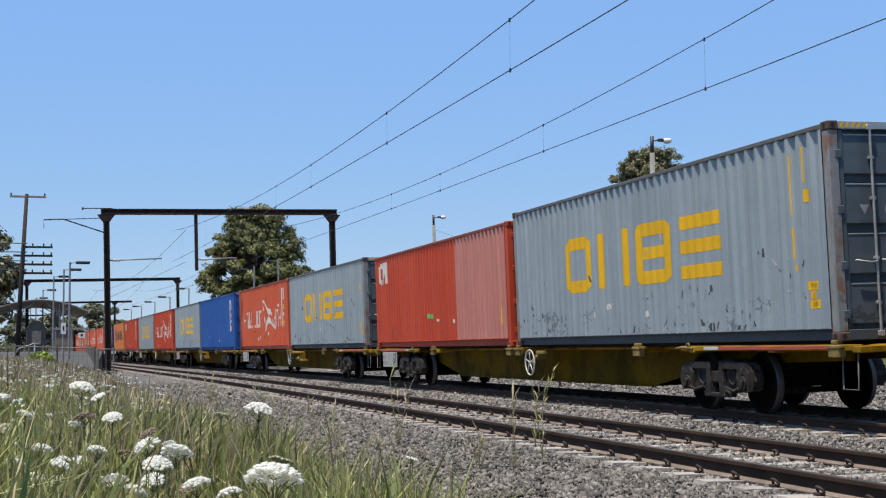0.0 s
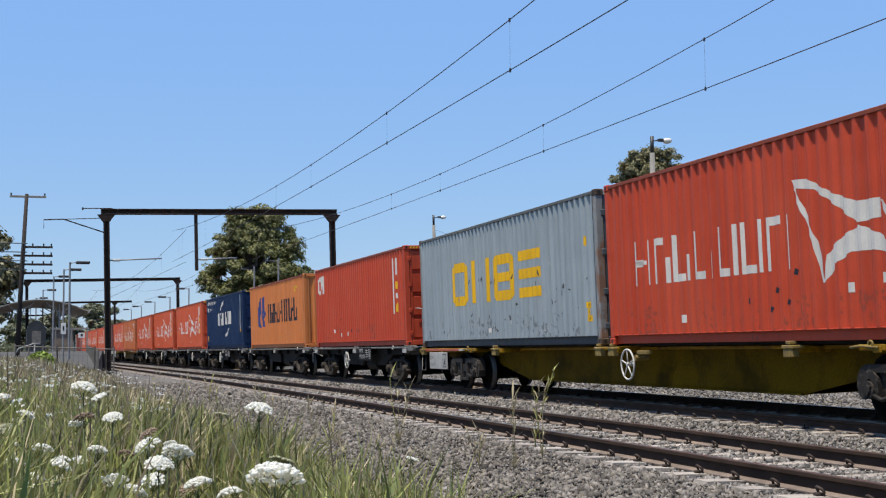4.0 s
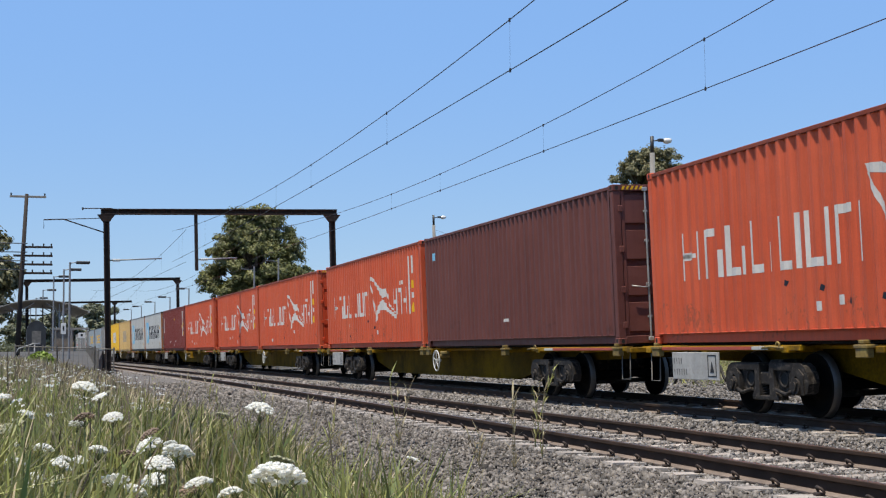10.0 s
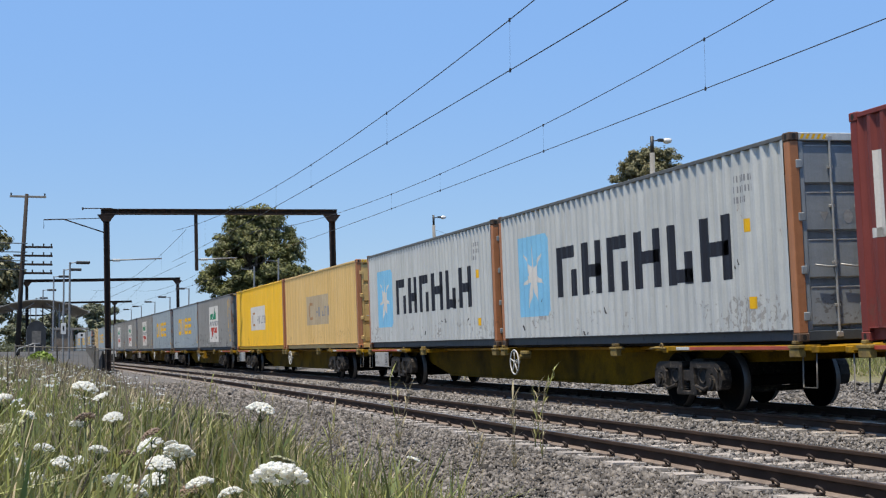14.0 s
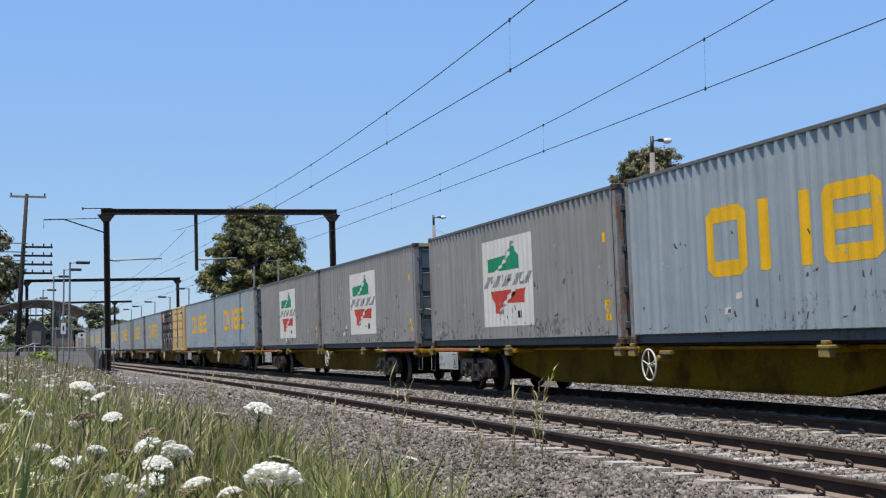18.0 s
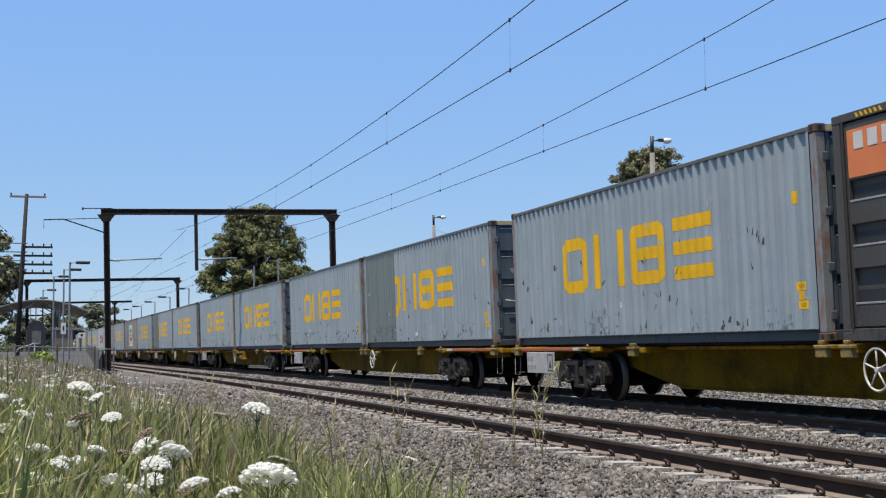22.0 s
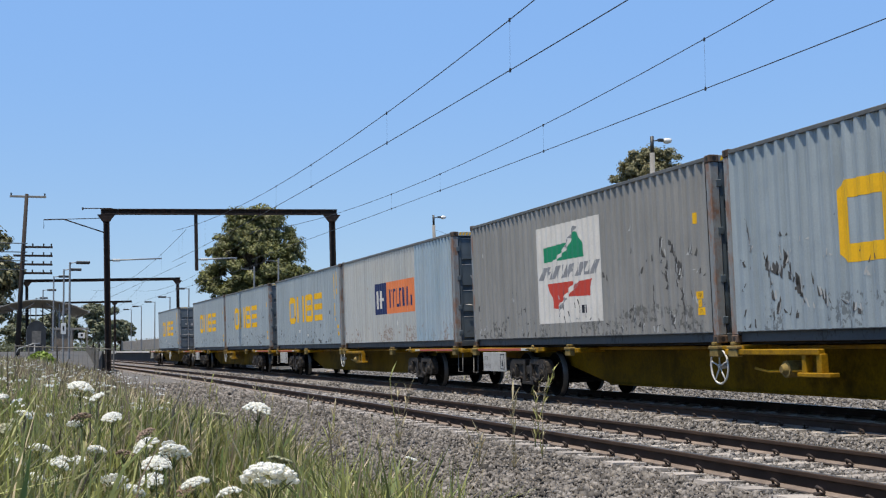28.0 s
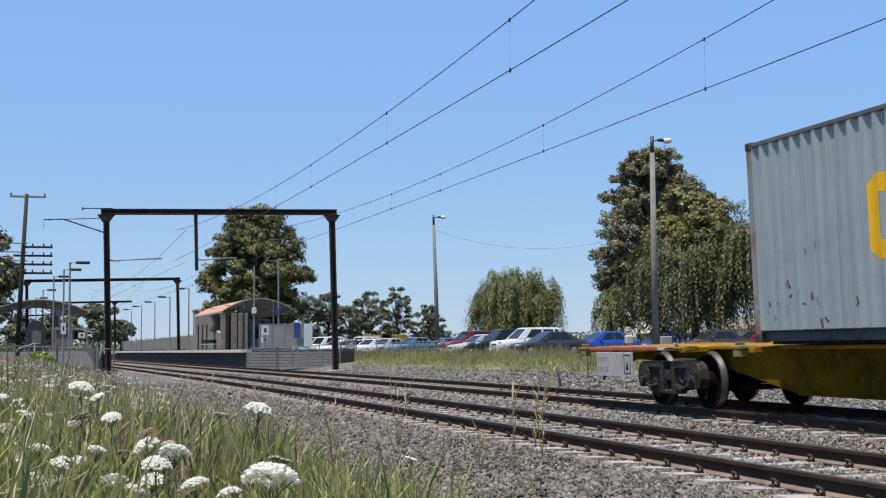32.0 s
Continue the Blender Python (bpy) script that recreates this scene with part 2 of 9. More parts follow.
M_BLACKSTEEL = mat("black_painted_steel", (0.030, 0.019, 0.015), 0.7, 0.0, 0.35, 2, 30, 0.15, 0.003, dirt=(0.07, 0.038, 0.026), dirt_amount=0.35, spec=0.25)
M_GALV = mat("galvanised_steel", (0.30, 0.31, 0.32), 0.55, 0.4, 0.15, 3, 40, 0.1, 0.002)
M_WIRE = mat("overhead_wire", (0.035, 0.035, 0.04), 0.6, 0.3, 0.1, 2, 30, 0)
M_WAGON_Y = mat("grimy_yellow_wagon_paint", (0.42, 0.225, 0.004), 0.6, 0, 0.35, 0.9, 25, 0.2, 0.004, dirt=(0.05, 0.03, 0.005), dirt_amount=0.5, spec=0.2)
M_BRACKET = mat("dusty_tan_yellow_bracket_paint", (0.33, 0.235, 0.075), 0.75, 0, 0.35, 3, 30, 0.2, 0.004, dirt=(0.12, 0.09, 0.06), dirt_amount=0.5, spec=0.2)
M_WAGON_K = mat("grimy_dark_wagon_frame", (0.016, 0.014, 0.013), 0.8, 0.0, 0.35, 1.5, 25, 0.2, 0.004, dirt=(0.05, 0.036, 0.025), dirt_amount=0.3, spec=0.2)
# Darker copy of the wagon yellow: the girder's shade is put into its colour.
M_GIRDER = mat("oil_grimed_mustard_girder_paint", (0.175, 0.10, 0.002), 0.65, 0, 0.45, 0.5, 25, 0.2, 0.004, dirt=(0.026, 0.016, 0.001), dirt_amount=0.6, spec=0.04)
M_WAGON_G = mat("dusty_grey_wagon_deck", (0.20, 0.195, 0.185), 0.7, 0.1, 0.3, 1.5, 25, 0.2, 0.004, dirt=(0.09, 0.07, 0.055), dirt_amount=0.3)
M_BOGIE = mat("brake_dust_brown_cast_steel", (0.040, 0.035, 0.031), 0.7, 0.0, 0.45, 5, 40, 0.4, 0.004, dirt=(0.12, 0.10, 0.082), dirt_amount=0.3, spec=0.2)
M_BOGIE_DUSTY = mat("pale_brake_dust_on_cast_steel", (0.075, 0.066, 0.058), 0.9, 0.0, 0.45, 4, 40, 0.4, 0.004, dirt=(0.05, 0.042, 0.035), dirt_amount=0.5, spec=0.1)
M_WHEEL = mat("worn_wheel_steel", (0.010, 0.009, 0.008), 0.95, 0.0, 0.3, 4, 40, 0.15, 0.002, spec=0.03)
M_TREAD = mat("bright_tread_steel", (0.10, 0.095, 0.09), 0.5, 0.6, 0.15, 4, 40, 0.05, 0.001)
M_WHITE = mat("dusty_white_paint", (0.68, 0.67, 0.63), 0.6, 0, 0.15, 3, 40, 0.1, 0.002, dirt=(0.35, 0.32, 0.27), dirt_amount=0.25)
M_REDSTRIPE = mat("red_reflective_strip", (0.52, 0.09, 0.05), 0.45, 0, 0.2, 3, 40, 0.05, 0.002)
M_BLACKMARK = mat("black_marking", (0.02, 0.02, 0.022), 0.6, 0, 0.2, 3, 40, 0)
M_CAST = mat("rusted_corner_casting", (0.13, 0.085, 0.06), 0.8, 0.1, 0.45, 6, 50, 0.3, 0.003)
# Near-black for flat shapes that paint the shade inside openings.
M_DARKHOLE = mat("dark_hollow", (0.012, 0.012, 0.012), 0.9, 0, 0.1, 4, 40, 0)
M_LOCKBAR = mat("galvanised_lock_bar", (0.46, 0.46, 0.45), 0.5, 0.4, 0.2, 6, 40, 0.1, 0.002)
M_HOSE = mat("black_rubber_hose", (0.03, 0.028, 0.026), 0.7, 0, 0.3, 10, 40, 0.1, 0.002)
# ---- ground: one sheet to the horizon ----
def ground_z(lat, s):
    """The lie of the land across the line: grassy rise beside the camera, track bed, bank up to the car park."""
    pts = ((-60, 0.40), (-6, 0.30), (-1.0, 0.22), (1.2, -0.05), (2.6, -0.36), (3.6, -0.34), (13.6, -0.34), (14.6, -0.42), (16.0, -0.25), (20.0, 0.25), (23.0, 0.48), (30.0, 0.52), (3000, 0.52))
    if lat <= pts[0][0]:
        z = pts[0][1]
    else:
        z = pts[-1][1]
        for (a, za), (b, zb) in zip(pts, pts[1:]):
            if lat <= b:
                k = (lat - a) / (b - a)
                k = k * k * (3 - 2 * k) if b - a < 8 else k
                z = za + (zb - za) * k
                break
    return z


def far_side(lats, ss, name, material, lift=0.0, rough=0.0, zf=ground_z):
    vs = []
    for s in ss:
        for la in lats:
            p = on_line(la, s)
            z = zf(la, s) + lift
            if rough:
                z += rough * noise.noise(Vector((p.x * 1.7, p.y * 1.7, 0))) + 0.5 * rough * noise.noise(Vector((p.x * 5, p.y * 5, 3)))
            vs.append((p.x, p.y, z))
    n = len(lats)
    fs = [(i * n + j, i * n + j + 1, (i + 1) * n + j + 1, (i + 1) * n + j) for i in range(len(ss) - 1) for j in range(n - 1)]
    b = Build().add(vs, fs, True)
    return part(name, b, material)


_lats = [-3000, -600, -150, -60, -30, -15, -8, -5] + [-4 + 0.4 * i for i in range(18)] + [3.6, 5, 8, 11, 13, 13.6, 14, 14.6, 15.2, 16, 17, 18, 19, 20, 22, 24, 26, 30, 34, 45, 70, 120, 250, 700, 3000]
_ss = [-400, -100, -30, -10, -4] + [i * 0.7 for i in range(0, 60)] + [44, 48, 53, 58, 64, 70, 78, 86, 95, 105, 120, 140, 165, 200, 260, 350, 500, 900, 1800, 3500]
_g = far_side(_lats, _ss, "ground", M_SOIL)
tagged(_g, "dry grassy ground running to the horizon", "ground", kind="structure")


def bed_z(lat, s):
    if lat < 3.9:
        return -0.42 + (lat - 2.2) / 1.7 * 0.205
    if lat > 13.4:
        return max(-0.215 - (lat - 13.4) / 1.4 * 0.28, ground_z(lat, s) + 0.03)
    return -0.215


_bl = [2.2, 2.5, 2.8, 3.1, 3.4, 3.7, 3.9] + [4.2 + 0.35 * i for i in range(27)] + [13.7, 14.0, 14.4, 14.8, 15.3, 15.8, 16.4, 17.0, 17.5, 18.0, 18.5]
_bs = [-30, -10, 0] + [3 + 0.35 * i for i in range(110)] + [42 + i for i in range(30)] + [75, 85, 95, 110, 130, 160, 200, 260, 340, 430]
_bed = far_side(_bl, _bs, "track_bed", M_BED, 0.0, 0.03, bed_z)
tagged(_bed, "grey crushed-stone track bed under both tracks", "ballast", kind="structure")


# loose ballast stones: eight-cornered lumps, thinned out with distance
def stones(name, label, lat0, lat1, mt, seed, zones, size0):
    rs = np.random.RandomState(seed)
    rows = []
    for s0, s1, dens in zones:
        n = int((s1 - s0) * (lat1 - lat0) * dens)
        la = rs.uniform(lat0, lat1, n)
        ss = rs.uniform(s0, s1, n)
        keep = (la - 0.02 < (ss + 1.5) * 0.70) | (ss > 20)
        # thinner where the near stones hide the rest
        keep &= rs.rand(n) < np.where(la > 13.5, 0.4, np.where(la > 8.2, 0.6, 1.0))
        ph = np.abs((ss - 0.4 + 0.335) % 0.67 - 0.335)
        side = np.minimum(np.abs(la - LAT_NEAR), np.abs(la - LAT_FAR))
        on_sl = (ph < 0.15) & (side < 1.28 + 0.1 * np.sin(ss * 37))
        keep &= ~(on_sl & (rs.rand(n) < np.where(np.abs(side - 1.03) < 0.25, 0.9, 0.3)))
        rows.append(np.stack([la[keep], ss[keep], np.full(keep.sum(), 1.0 + (s0 > 19) * 0.35 + (s0 > 31) * 0.5)], 1))
    r = np.concatenate(rows)
    n = len(r)
    la, ss = r[:, 0], r[:, 1]
    off = np.where(ss > STRAIGHT, CURV * STRAIGHT ** 2 / 2 + CURV * STRAIGHT * (ss - STRAIGHT), CURV * ss ** 2 / 2)
    _q = [2.2, 3.9, 13.4, 14.0, 14.8, 15.4, 16.0, 16.5, 17.0, 17.5, 18.0, 18.5]
    zb = np.interp(la, _q, [bed_z(a, 0) for a in _q])
    for c in (LAT_NEAR, LAT_FAR):
        zb = np.where(np.abs(np.abs(la - c) - GAUGE / 2) < 0.09, -0.5, zb)
    size = (0.010 + 0.020 * rs.rand(n) ** 1.8) * r[:, 2] * size0
    cub = np.array([(a, b, c) for a in (-1, 1) for b in (-1, 1) for c in (-1, 1)], float)
    v = cub[None] * rs.uniform(0.1, 1.4, (n, 8, 3)) * rs.uniform(0.4, 1.5, (n, 1, 3)) * size[:, None, None]
    ang = rs.uniform(0, 6.283, (n, 3))
    for k in range(3):
        c, s = np.cos(ang[:, k])[:, None], np.sin(ang[:, k])[:, None]
        i, j = [(0, 1), (1, 2), (0, 2)][k]
        a, b = v[:, :, i].copy(), v[:, :, j].copy()
        v[:, :, i], v[:, :, j] = a * c - b * s, a * s + b * c
    v += np.stack([la - off, ss, zb + 0.012 + rs.uniform(-0.012, 0.035, n)], 1)[:, None, :]
    q = np.array([(0, 1, 3, 2), (4, 6, 7, 5), (0, 4, 5, 1), (2, 3, 7, 6), (0, 2, 6, 4), (1, 5, 7, 3)])
    f = (q[None] + (np.arange(n) * 8)[:, None, None]).reshape(-1)
    ob = new(name, soup(name, v.reshape(-1, 3), f, 4, mt))
    return tagged(ob, label, "ballast", kind="stuff")


stones("shoulder_ballast", "brown-grey weathered ballast stones on the shoulder of the near track", 2.25, 5.45, M_SHOULDER, 4,
       ((5.5, 12, 1300), (12, 20, 800), (20, 32, 300), (32, 50, 100)), 0.92)
stones("ballast", "loose grey angular ballast stones along the tracks", 5.35, 18.4, M_STONE, 5,
       ((5.5, 12, 850), (12, 20, 600), (20, 32, 260), (32, 50, 95), (50, 75, 35)), 1.0)

# ---- tracks ----
RAIL_PROFILE = [(-0.073, -0.160), (0.073, -0.160), (0.073, -0.148), (0.012, -0.128), (0.009, -0.046), (0.036, -0.036), (0.036, -0.006), (0.028, 0.0), (-0.028, 0.0), (-0.036, -0.006), (-0.036, -0.036), (-0.009, -0.046), (-0.012, -0.128), (-0.073, -0.148)]


def rail(lat, parent, lift=0.0):
    ss = [-40, -20, -8] + [i * 1.5 for i in range(0, 60)] + [95, 105, 120, 140, 170, 210, 260, 330, 430]
    n = len(RAIL_PROFILE)
    vs, fs, top = [], [], []
    for s in ss:
        c, h = on_line(lat, s), heading(s)
        for u, w in RAIL_PROFILE:
            vs.append((c.x + u * math.cos(h), c.y + u * math.sin(h), w + lift))
    for i in range(len(ss) - 1):
        for j in range(n):
            a, b = i * n + j, i * n + (j + 1) % n
            fs.append((a, a + n, b + n, b))
    ob = part("rail", Build().add(vs, fs), M_RAIL, parent)
    ob.data.materials.append(M_RAILTOP)
    ob.data.materials.append(M_RAILFOOT)
    for p in ob.data.polygons:
        if (p.index % n) == 7:
            p.material_index = 1
        elif (p.index % n) in (1, 2, 12, 13):
            p.material_index = 2
    return ob


_sl = Build()
_sl.slab([(-1.3, -0.36), (1.3, -0.36), (1.24, -0.146), (0.45, -0.165), (-0.45, -0.165), (-1.24, -0.146)], 1, -0.125, 0.125)
SLEEPER = _sl.mesh("sleeper")
SLEEPER.materials.append(M_SLEEPER)
_cl = Build()
_cl.tube([(-0.04, -0.055, -0.005), (-0.03, -0.06, 0.03), (0.0, -0.035, 0.06), (0.015, 0.01, 0.066), (0.0, 0.05, 0.05), (-0.02, 0.065, 0.02), (-0.035, 0.03, 0.008), (-0.05, 0.0, 0.006)], 0.0125, 6)
_cl.box(-0.03, -0.035, -0.012, 0.035, 0.035, 0.016, 0.006)
CLIP = _cl.mesh("rail_clip")
CLIP.materials.append(M_CLIP)


def track(name, lat, label):
    top = thing(name, label, "railway track", kind="structure")
    for side in (-1, 1):
        rail(lat + side * GAUGE / 2, top, 0.047 if side > 0 and lat == LAT_FAR else 0.0)
    far = Build()
    for i in range(-6, 330):
        s = 0.4 + i * 0.67
        m = line_pose(lat, s)
        if lat == LAT_FAR:
            m = m @ pose(-GAUGE / 2, 0, 0, 0, CANT) @ pose(GAUGE / 2, 0, 0)
        if 4.5 < s < 52:
            sl = part("sleeper", SLEEPER, None, top, at=m)
            if s < 34:
                for side in (-1, 1):
                    for inner in (-1, 1):
                        u = side * GAUGE / 2 + inner * 0.098
                        part("rail_clip", CLIP, None, sl, at=pose(u + inner * 0.02, 0, -0.142, 0, 0, 0 if inner > 0 else 180) @ Matrix.Scale(0.9, 4))
        else:
            h = [m @ Vector(v.co) for v in SLEEPER.vertices]
            far.add(h, [tuple(p.vertices) for p in SLEEPER.polygons])
    ob = part("sleepers", far, M_SLEEPER, top)
    ob["kind"] = "stuff"
    return top


track("railway_track", LAT_NEAR, "rusty steel rails clipped to concrete sleepers, empty near track")
track("railway_track", LAT_FAR, "rusty steel rails on concrete sleepers carrying the freight train")


# ---- overhead line portals and wires ----
LEAN = -1.3      # degrees by which the portals are tilted to fit the camera's view


def portal(s, lat0, lat1, top=8.05, over=(0.25, 0.25), arms=True):
    P = thing("overhead_line_portal", "black riveted steel portal frame spanning the tracks", "gantry", line_pose((lat0 + lat1) / 2 + 0.09, s) @ pose(0, 0, 0, 0, LEAN) @ pose(-(lat0 + lat1) / 2, 0, 0), "portals over the line")
    for la in (lat0, lat1):
        b = Build()
        for sx in (-1, 1):
            b.box(la + sx * 0.11 - 0.03, -0.12, -0.4, la + sx * 0.11 + 0.03, 0.12, top - 0.55, 0.006)
        b.box(la - 0.10, -0.015, -0.4, la + 0.10, 0.015, top - 0.55)
        b.slab([(la - 0.17, top - 0.62), (la + 0.17, top - 0.62), (la + 0.42, top - 0.28), (la - 0.42, top - 0.28)], 1, -0.13, 0.13)
        part("post", b, M_BLACKSTEEL, P)
        part("footing", Build().box(la - 0.4, -0.4, -0.6, la + 0.4, 0.4, -0.12, 0.03), M_SLEEPER, P, "concrete footing")
    b = Build()
    a0, a1 = lat0 - over[0], lat1 + over[1]
    b.box(a0, -0.14, top - 0.28, a1, 0.14, top - 0.23, 0.005)
    b.box(a0, -0.14, top - 0.05, a1, 0.14, top, 0.005)
    b.box(a0, -0.02, top - 0.23, a1, 0.02, top - 0.05)
    n = int((a1 - a0) / 0.75)
    for i in range(n + 1):
        x = a0 + 0.02 + (a1 - a0 - 0.06) * i / n
        b.box(x - 0.02, -0.12, top - 0.23, x + 0.02, 0.12, top - 0.05)
    part("beam", b, M_BLACKSTEEL, P)
    if arms:
        mid = (LAT_NEAR + LAT_FAR) / 2 - 1.33
        b = Build().box(mid - 0.08, -0.07, 5.0, mid + 0.08, 0.07, top - 0.28, 0.01)
        part("drop_post", b, M_BLACKSTEEL, P)
        for x0, x1 in ((lat0 + 0.15, lat0 + 2.6), (mid + 0.1, mid + 2.0)):
            b = Build().tube([(x0, 0, 5.55), (x1, 0, 5.62)], 0.035, 8)
            part("steady_arm", b, M_GALV, P, "galvanised registration arm with insulators")
            b = Build()
            for k in range(4):
                b.cyl((x0 + 0.12 + k * 0.09, 0, 5.55), (x0 + 0.17 + k * 0.09, 0, 5.552), 0.075, n=10)
            part("insulator", b, M_WHITE, P)
        b = Build().tube([(lat0 - 0.1, 0, 6.9), (lat0 - 2.0, 0, 7.55), (lat0 - 2.9, 0, 7.52)], 0.03, 6)
        b.tube([(lat0 - 0.1, 0, 7.6), (lat0 - 2.9, 0, 7.52), (lat0 - 2.9, 0, 7.1)], 0.018, 6)
        part("outrigger", b, M_BLACKSTEEL, P)
        b = Build().tube([(lat0 - 1.1, 0, 8.07), (lat0 + 0.3, 0, 8.07)], 0.025, 6).cyl((lat0 - 1.1, 0, 7.99), (lat0 - 1.1, 0, 8.12), 0.045)
        part("top_spike", b, M_BLACKSTEEL, P)
    return P


PORTALS = [2.0, 65.0, 129.0, 190.0, 252.0]
portal(65.0, 3.2, 14.4)
portal(129.0, 0.45, 14.5, arms=False)
portal(190.0, -2.5, 13.2, over=(0.3, 2.4), arms=False)
portal(252.0, 1.0, 14.0, arms=False)
portal(2.0, 3.2, 14.4)


def wire_run(lat0, lat1, contact, s0, s1, shift, m0, m1, sag):
    W = thing("overhead_wire", "thin dark contact wire hung by droppers from a catenary wire", "power line", group="overhead wires")
    n = 18

    def hang(s):
        k = (s - s0) / (s1 - s0)
        return lat0 + (lat1 - lat0) * k, m0 + (m1 - m0) * k - 4 * sag * k * (1 - k)
    ss = [s0 + (s1 - s0) * i / n for i in range(n + 1)]
    part("contact_wire", Build().tube([on_line(hang(s)[0], s, contact) for s in ss], 0.009, 5), M_WIRE, W)
    part("catenary_wire", Build().tube([on_line(hang(s)[0], s, hang(s)[1]) for s in ss], 0.009, 5), M_WIRE, W)
    for d in (2.5, 9.8, 17.2, 24.7, 32.4, 37.4, 45.0, 52.5, 59.5):
        s = s0 + d + shift
        la, top = hang(s)
        b = Build().tube([on_line(la, s, contact), on_line(la, s, top)], 0.0018, 4)
        for z in (contact, top):
            c = on_line(la, s, z)
            b.box(c.x - 0.012, c.y - 0.02, c.z - 0.035, c.x + 0.012, c.y + 0.02, c.z + 0.03, 0.003)
        part("dropper", b, M_WIRE, W)


for _a, _b in zip(PORTALS, PORTALS[1:]):
    wire_run(6.95, 6.29, 5.40, _a, _b, 0.0, 7.0, 6.92, 0.97)
    wire_run(11.17, 10.15, 5.55, _a, _b, 1.3, 7.76, 6.95, 1.31)
wire_run(6.29, 6.95, 5.40, -61, 2.0, 0.0, 7.0, 6.92, 0.97)
wire_run(10.15, 11.17, 5.55, -61, 2.0, 1.3, 7.76, 6.95, 1.31)
# ---- the freight train ----
CL, CW, CH = 12.192, 2.438, 2.95
FLOOR = 1.083
CH_LOW, LIFT = 2.896, 0.054      # the boxes on the short wagons: lower, on a higher deck
PITCH_C = 0.278


def corrugation(y0, y1, depth=0.042):
    """Break points (y, depth) of a corrugated sheet."""
    n = int(round((y1 - y0) / PITCH_C))
    p = (y1 - y0) / n
    out = []
    for i in range(n):
        a = y0 + i * p
        out += [(a, 0.0), (a + 0.24 * p, 0.0), (a + 0.5 * p, depth), (a + 0.74 * p, depth)]
    return out + [(y1, 0.0)]


SIDE = corrugation(0.17, CL - 0.17)
SIDE20 = corrugation(0.17, 6.058 - 0.17)


def clip_band(poly, a, b):
    for lim, keep in ((a, 1), (b, -1)):
        out = []
        for i in range(len(poly)):
            p, q = poly[i], poly[(i + 1) % len(poly)]
            dp, dq = (p[0] - lim) * keep, (q[0] - lim) * keep
            if dp >= 0:
                out.append(p)
            if (dp > 0 > dq) or (dp < 0 < dq):
                k = dp / (dp - dq)
                out.append((lim, p[1] + (q[1] - p[1]) * k))
        poly = out
        if len(poly) < 3:
            return []
    return poly


def on_sheet(polys, lift=0.004, x0=0.004, sheet=SIDE, length=CL):
    """Painted shapes laid on the corrugated side. Convex outlines (u, z); u runs from the far end towards the front."""
    b = Build()
    for poly in polys:
        pl = [(length - u, z) for u, z in poly]
        for (ya, da), (yb, db) in zip(sheet, sheet[1:]):
            c = clip_band(pl, ya, yb)
            if len(c) < 3:
                continue
            vs = [(x0 + da + (db - da) * (y - ya) / (yb - ya) - lift, y, z) for y, z in c]
            n = (Vector(vs[1]) - Vector(vs[0])).cross(Vector(vs[2]) - Vector(vs[0]))
            if n.x > 0:
                vs = vs[::-1]
            b.add(vs, [tuple(range(len(vs)))])
    return b


def R(u0, z0, u1, z1):
    return [(u0, z0), (u1, z0), (u1, z1), (u0, z1)]


def frame_shape(u0, z0, u1, z1, w, c=0.12):
    """A hollow rounded-corner frame as four bars with cut corners."""
    return [[(u0 + c, z0), (u1 - c, z0), (u1 - w, z0 + w), (u0 + w, z0 + w)], [(u0 + c, z1), (u1 - c, z1), (u1 - w, z1 - w), (u0 + w, z1 - w)],
            [(u0, z0 + c), (u0 + c, z0), (u0 + w, z0 + w), (u0 + w, z1 - w), (u0 + c, z1), (u0, z1 - c)],
            [(u1, z0 + c), (u1 - c, z0), (u1 - w, z0 + w), (u1 - w, z1 - w), (u1 - c, z1), (u1, z1 - c)]]


def bars(u0, u1, z0, z1, n, fill=0.5, seed=1, stub=True):
    """A row of plain upright bars, some with a short cross bar."""
    r = random.Random(seed)
    out, p = [], (u1 - u0) / n
    for i in range(n):
        a = u0 + i * p
        w = p * fill * r.choice((0.42, 0.5, 0.6))
        out.append(R(a, z0, a + w * 0.62, z1))
        out.append(R(a + p * 0.78 - w * 0.62, z0, a + p * 0.78, z1 if r.random() < 0.7 else z0 + (z1 - z0) * 0.55))
        if stub:
            zz = z0 + (z1 - z0) * r.choice((0.0, 0.42, 0.84))
            out.append(R(a + w * 0.6, zz, a + p * 0.5, zz + (z1 - z0) * 0.16))
    return out


def M_flat(name, c, rough=0.55):
    return mat(name, c, rough, 0, 0.10, 1.4, 30, 0.05, 0.002, spec=0.2)


M_YELLOW = M_flat("faded_yellow_marking", (0.86, 0.49, 0.018))
M_MARKWHITE = M_flat("faded_white_marking", (0.72, 0.70, 0.66))
M_SKYBLUE = M_flat("sky_blue_marking", (0.25, 0.58, 0.84))
M_NAVY = M_flat("navy_marking", (0.025, 0.04, 0.12))
M_INK = M_flat("dark_ink_marking", (0.025, 0.028, 0.04))
M_GREEN = M_flat("green_marking", (0.02, 0.27, 0.14))
M_REDMARK = M_flat("red_marking", (0.55, 0.07, 0.05))
M_ORANGEMARK = M_flat("orange_marking", (0.80, 0.24, 0.09))
M_RINGMARK = M_flat("dull_orange_ring_marking", (0.42, 0.24, 0.12))
M_DIMMARK = M_flat("dim_grey_marking", (0.27, 0.28, 0.30))
M_GHOST = M_flat("faded_ghost_panel", (0.52, 0.42, 0.28))
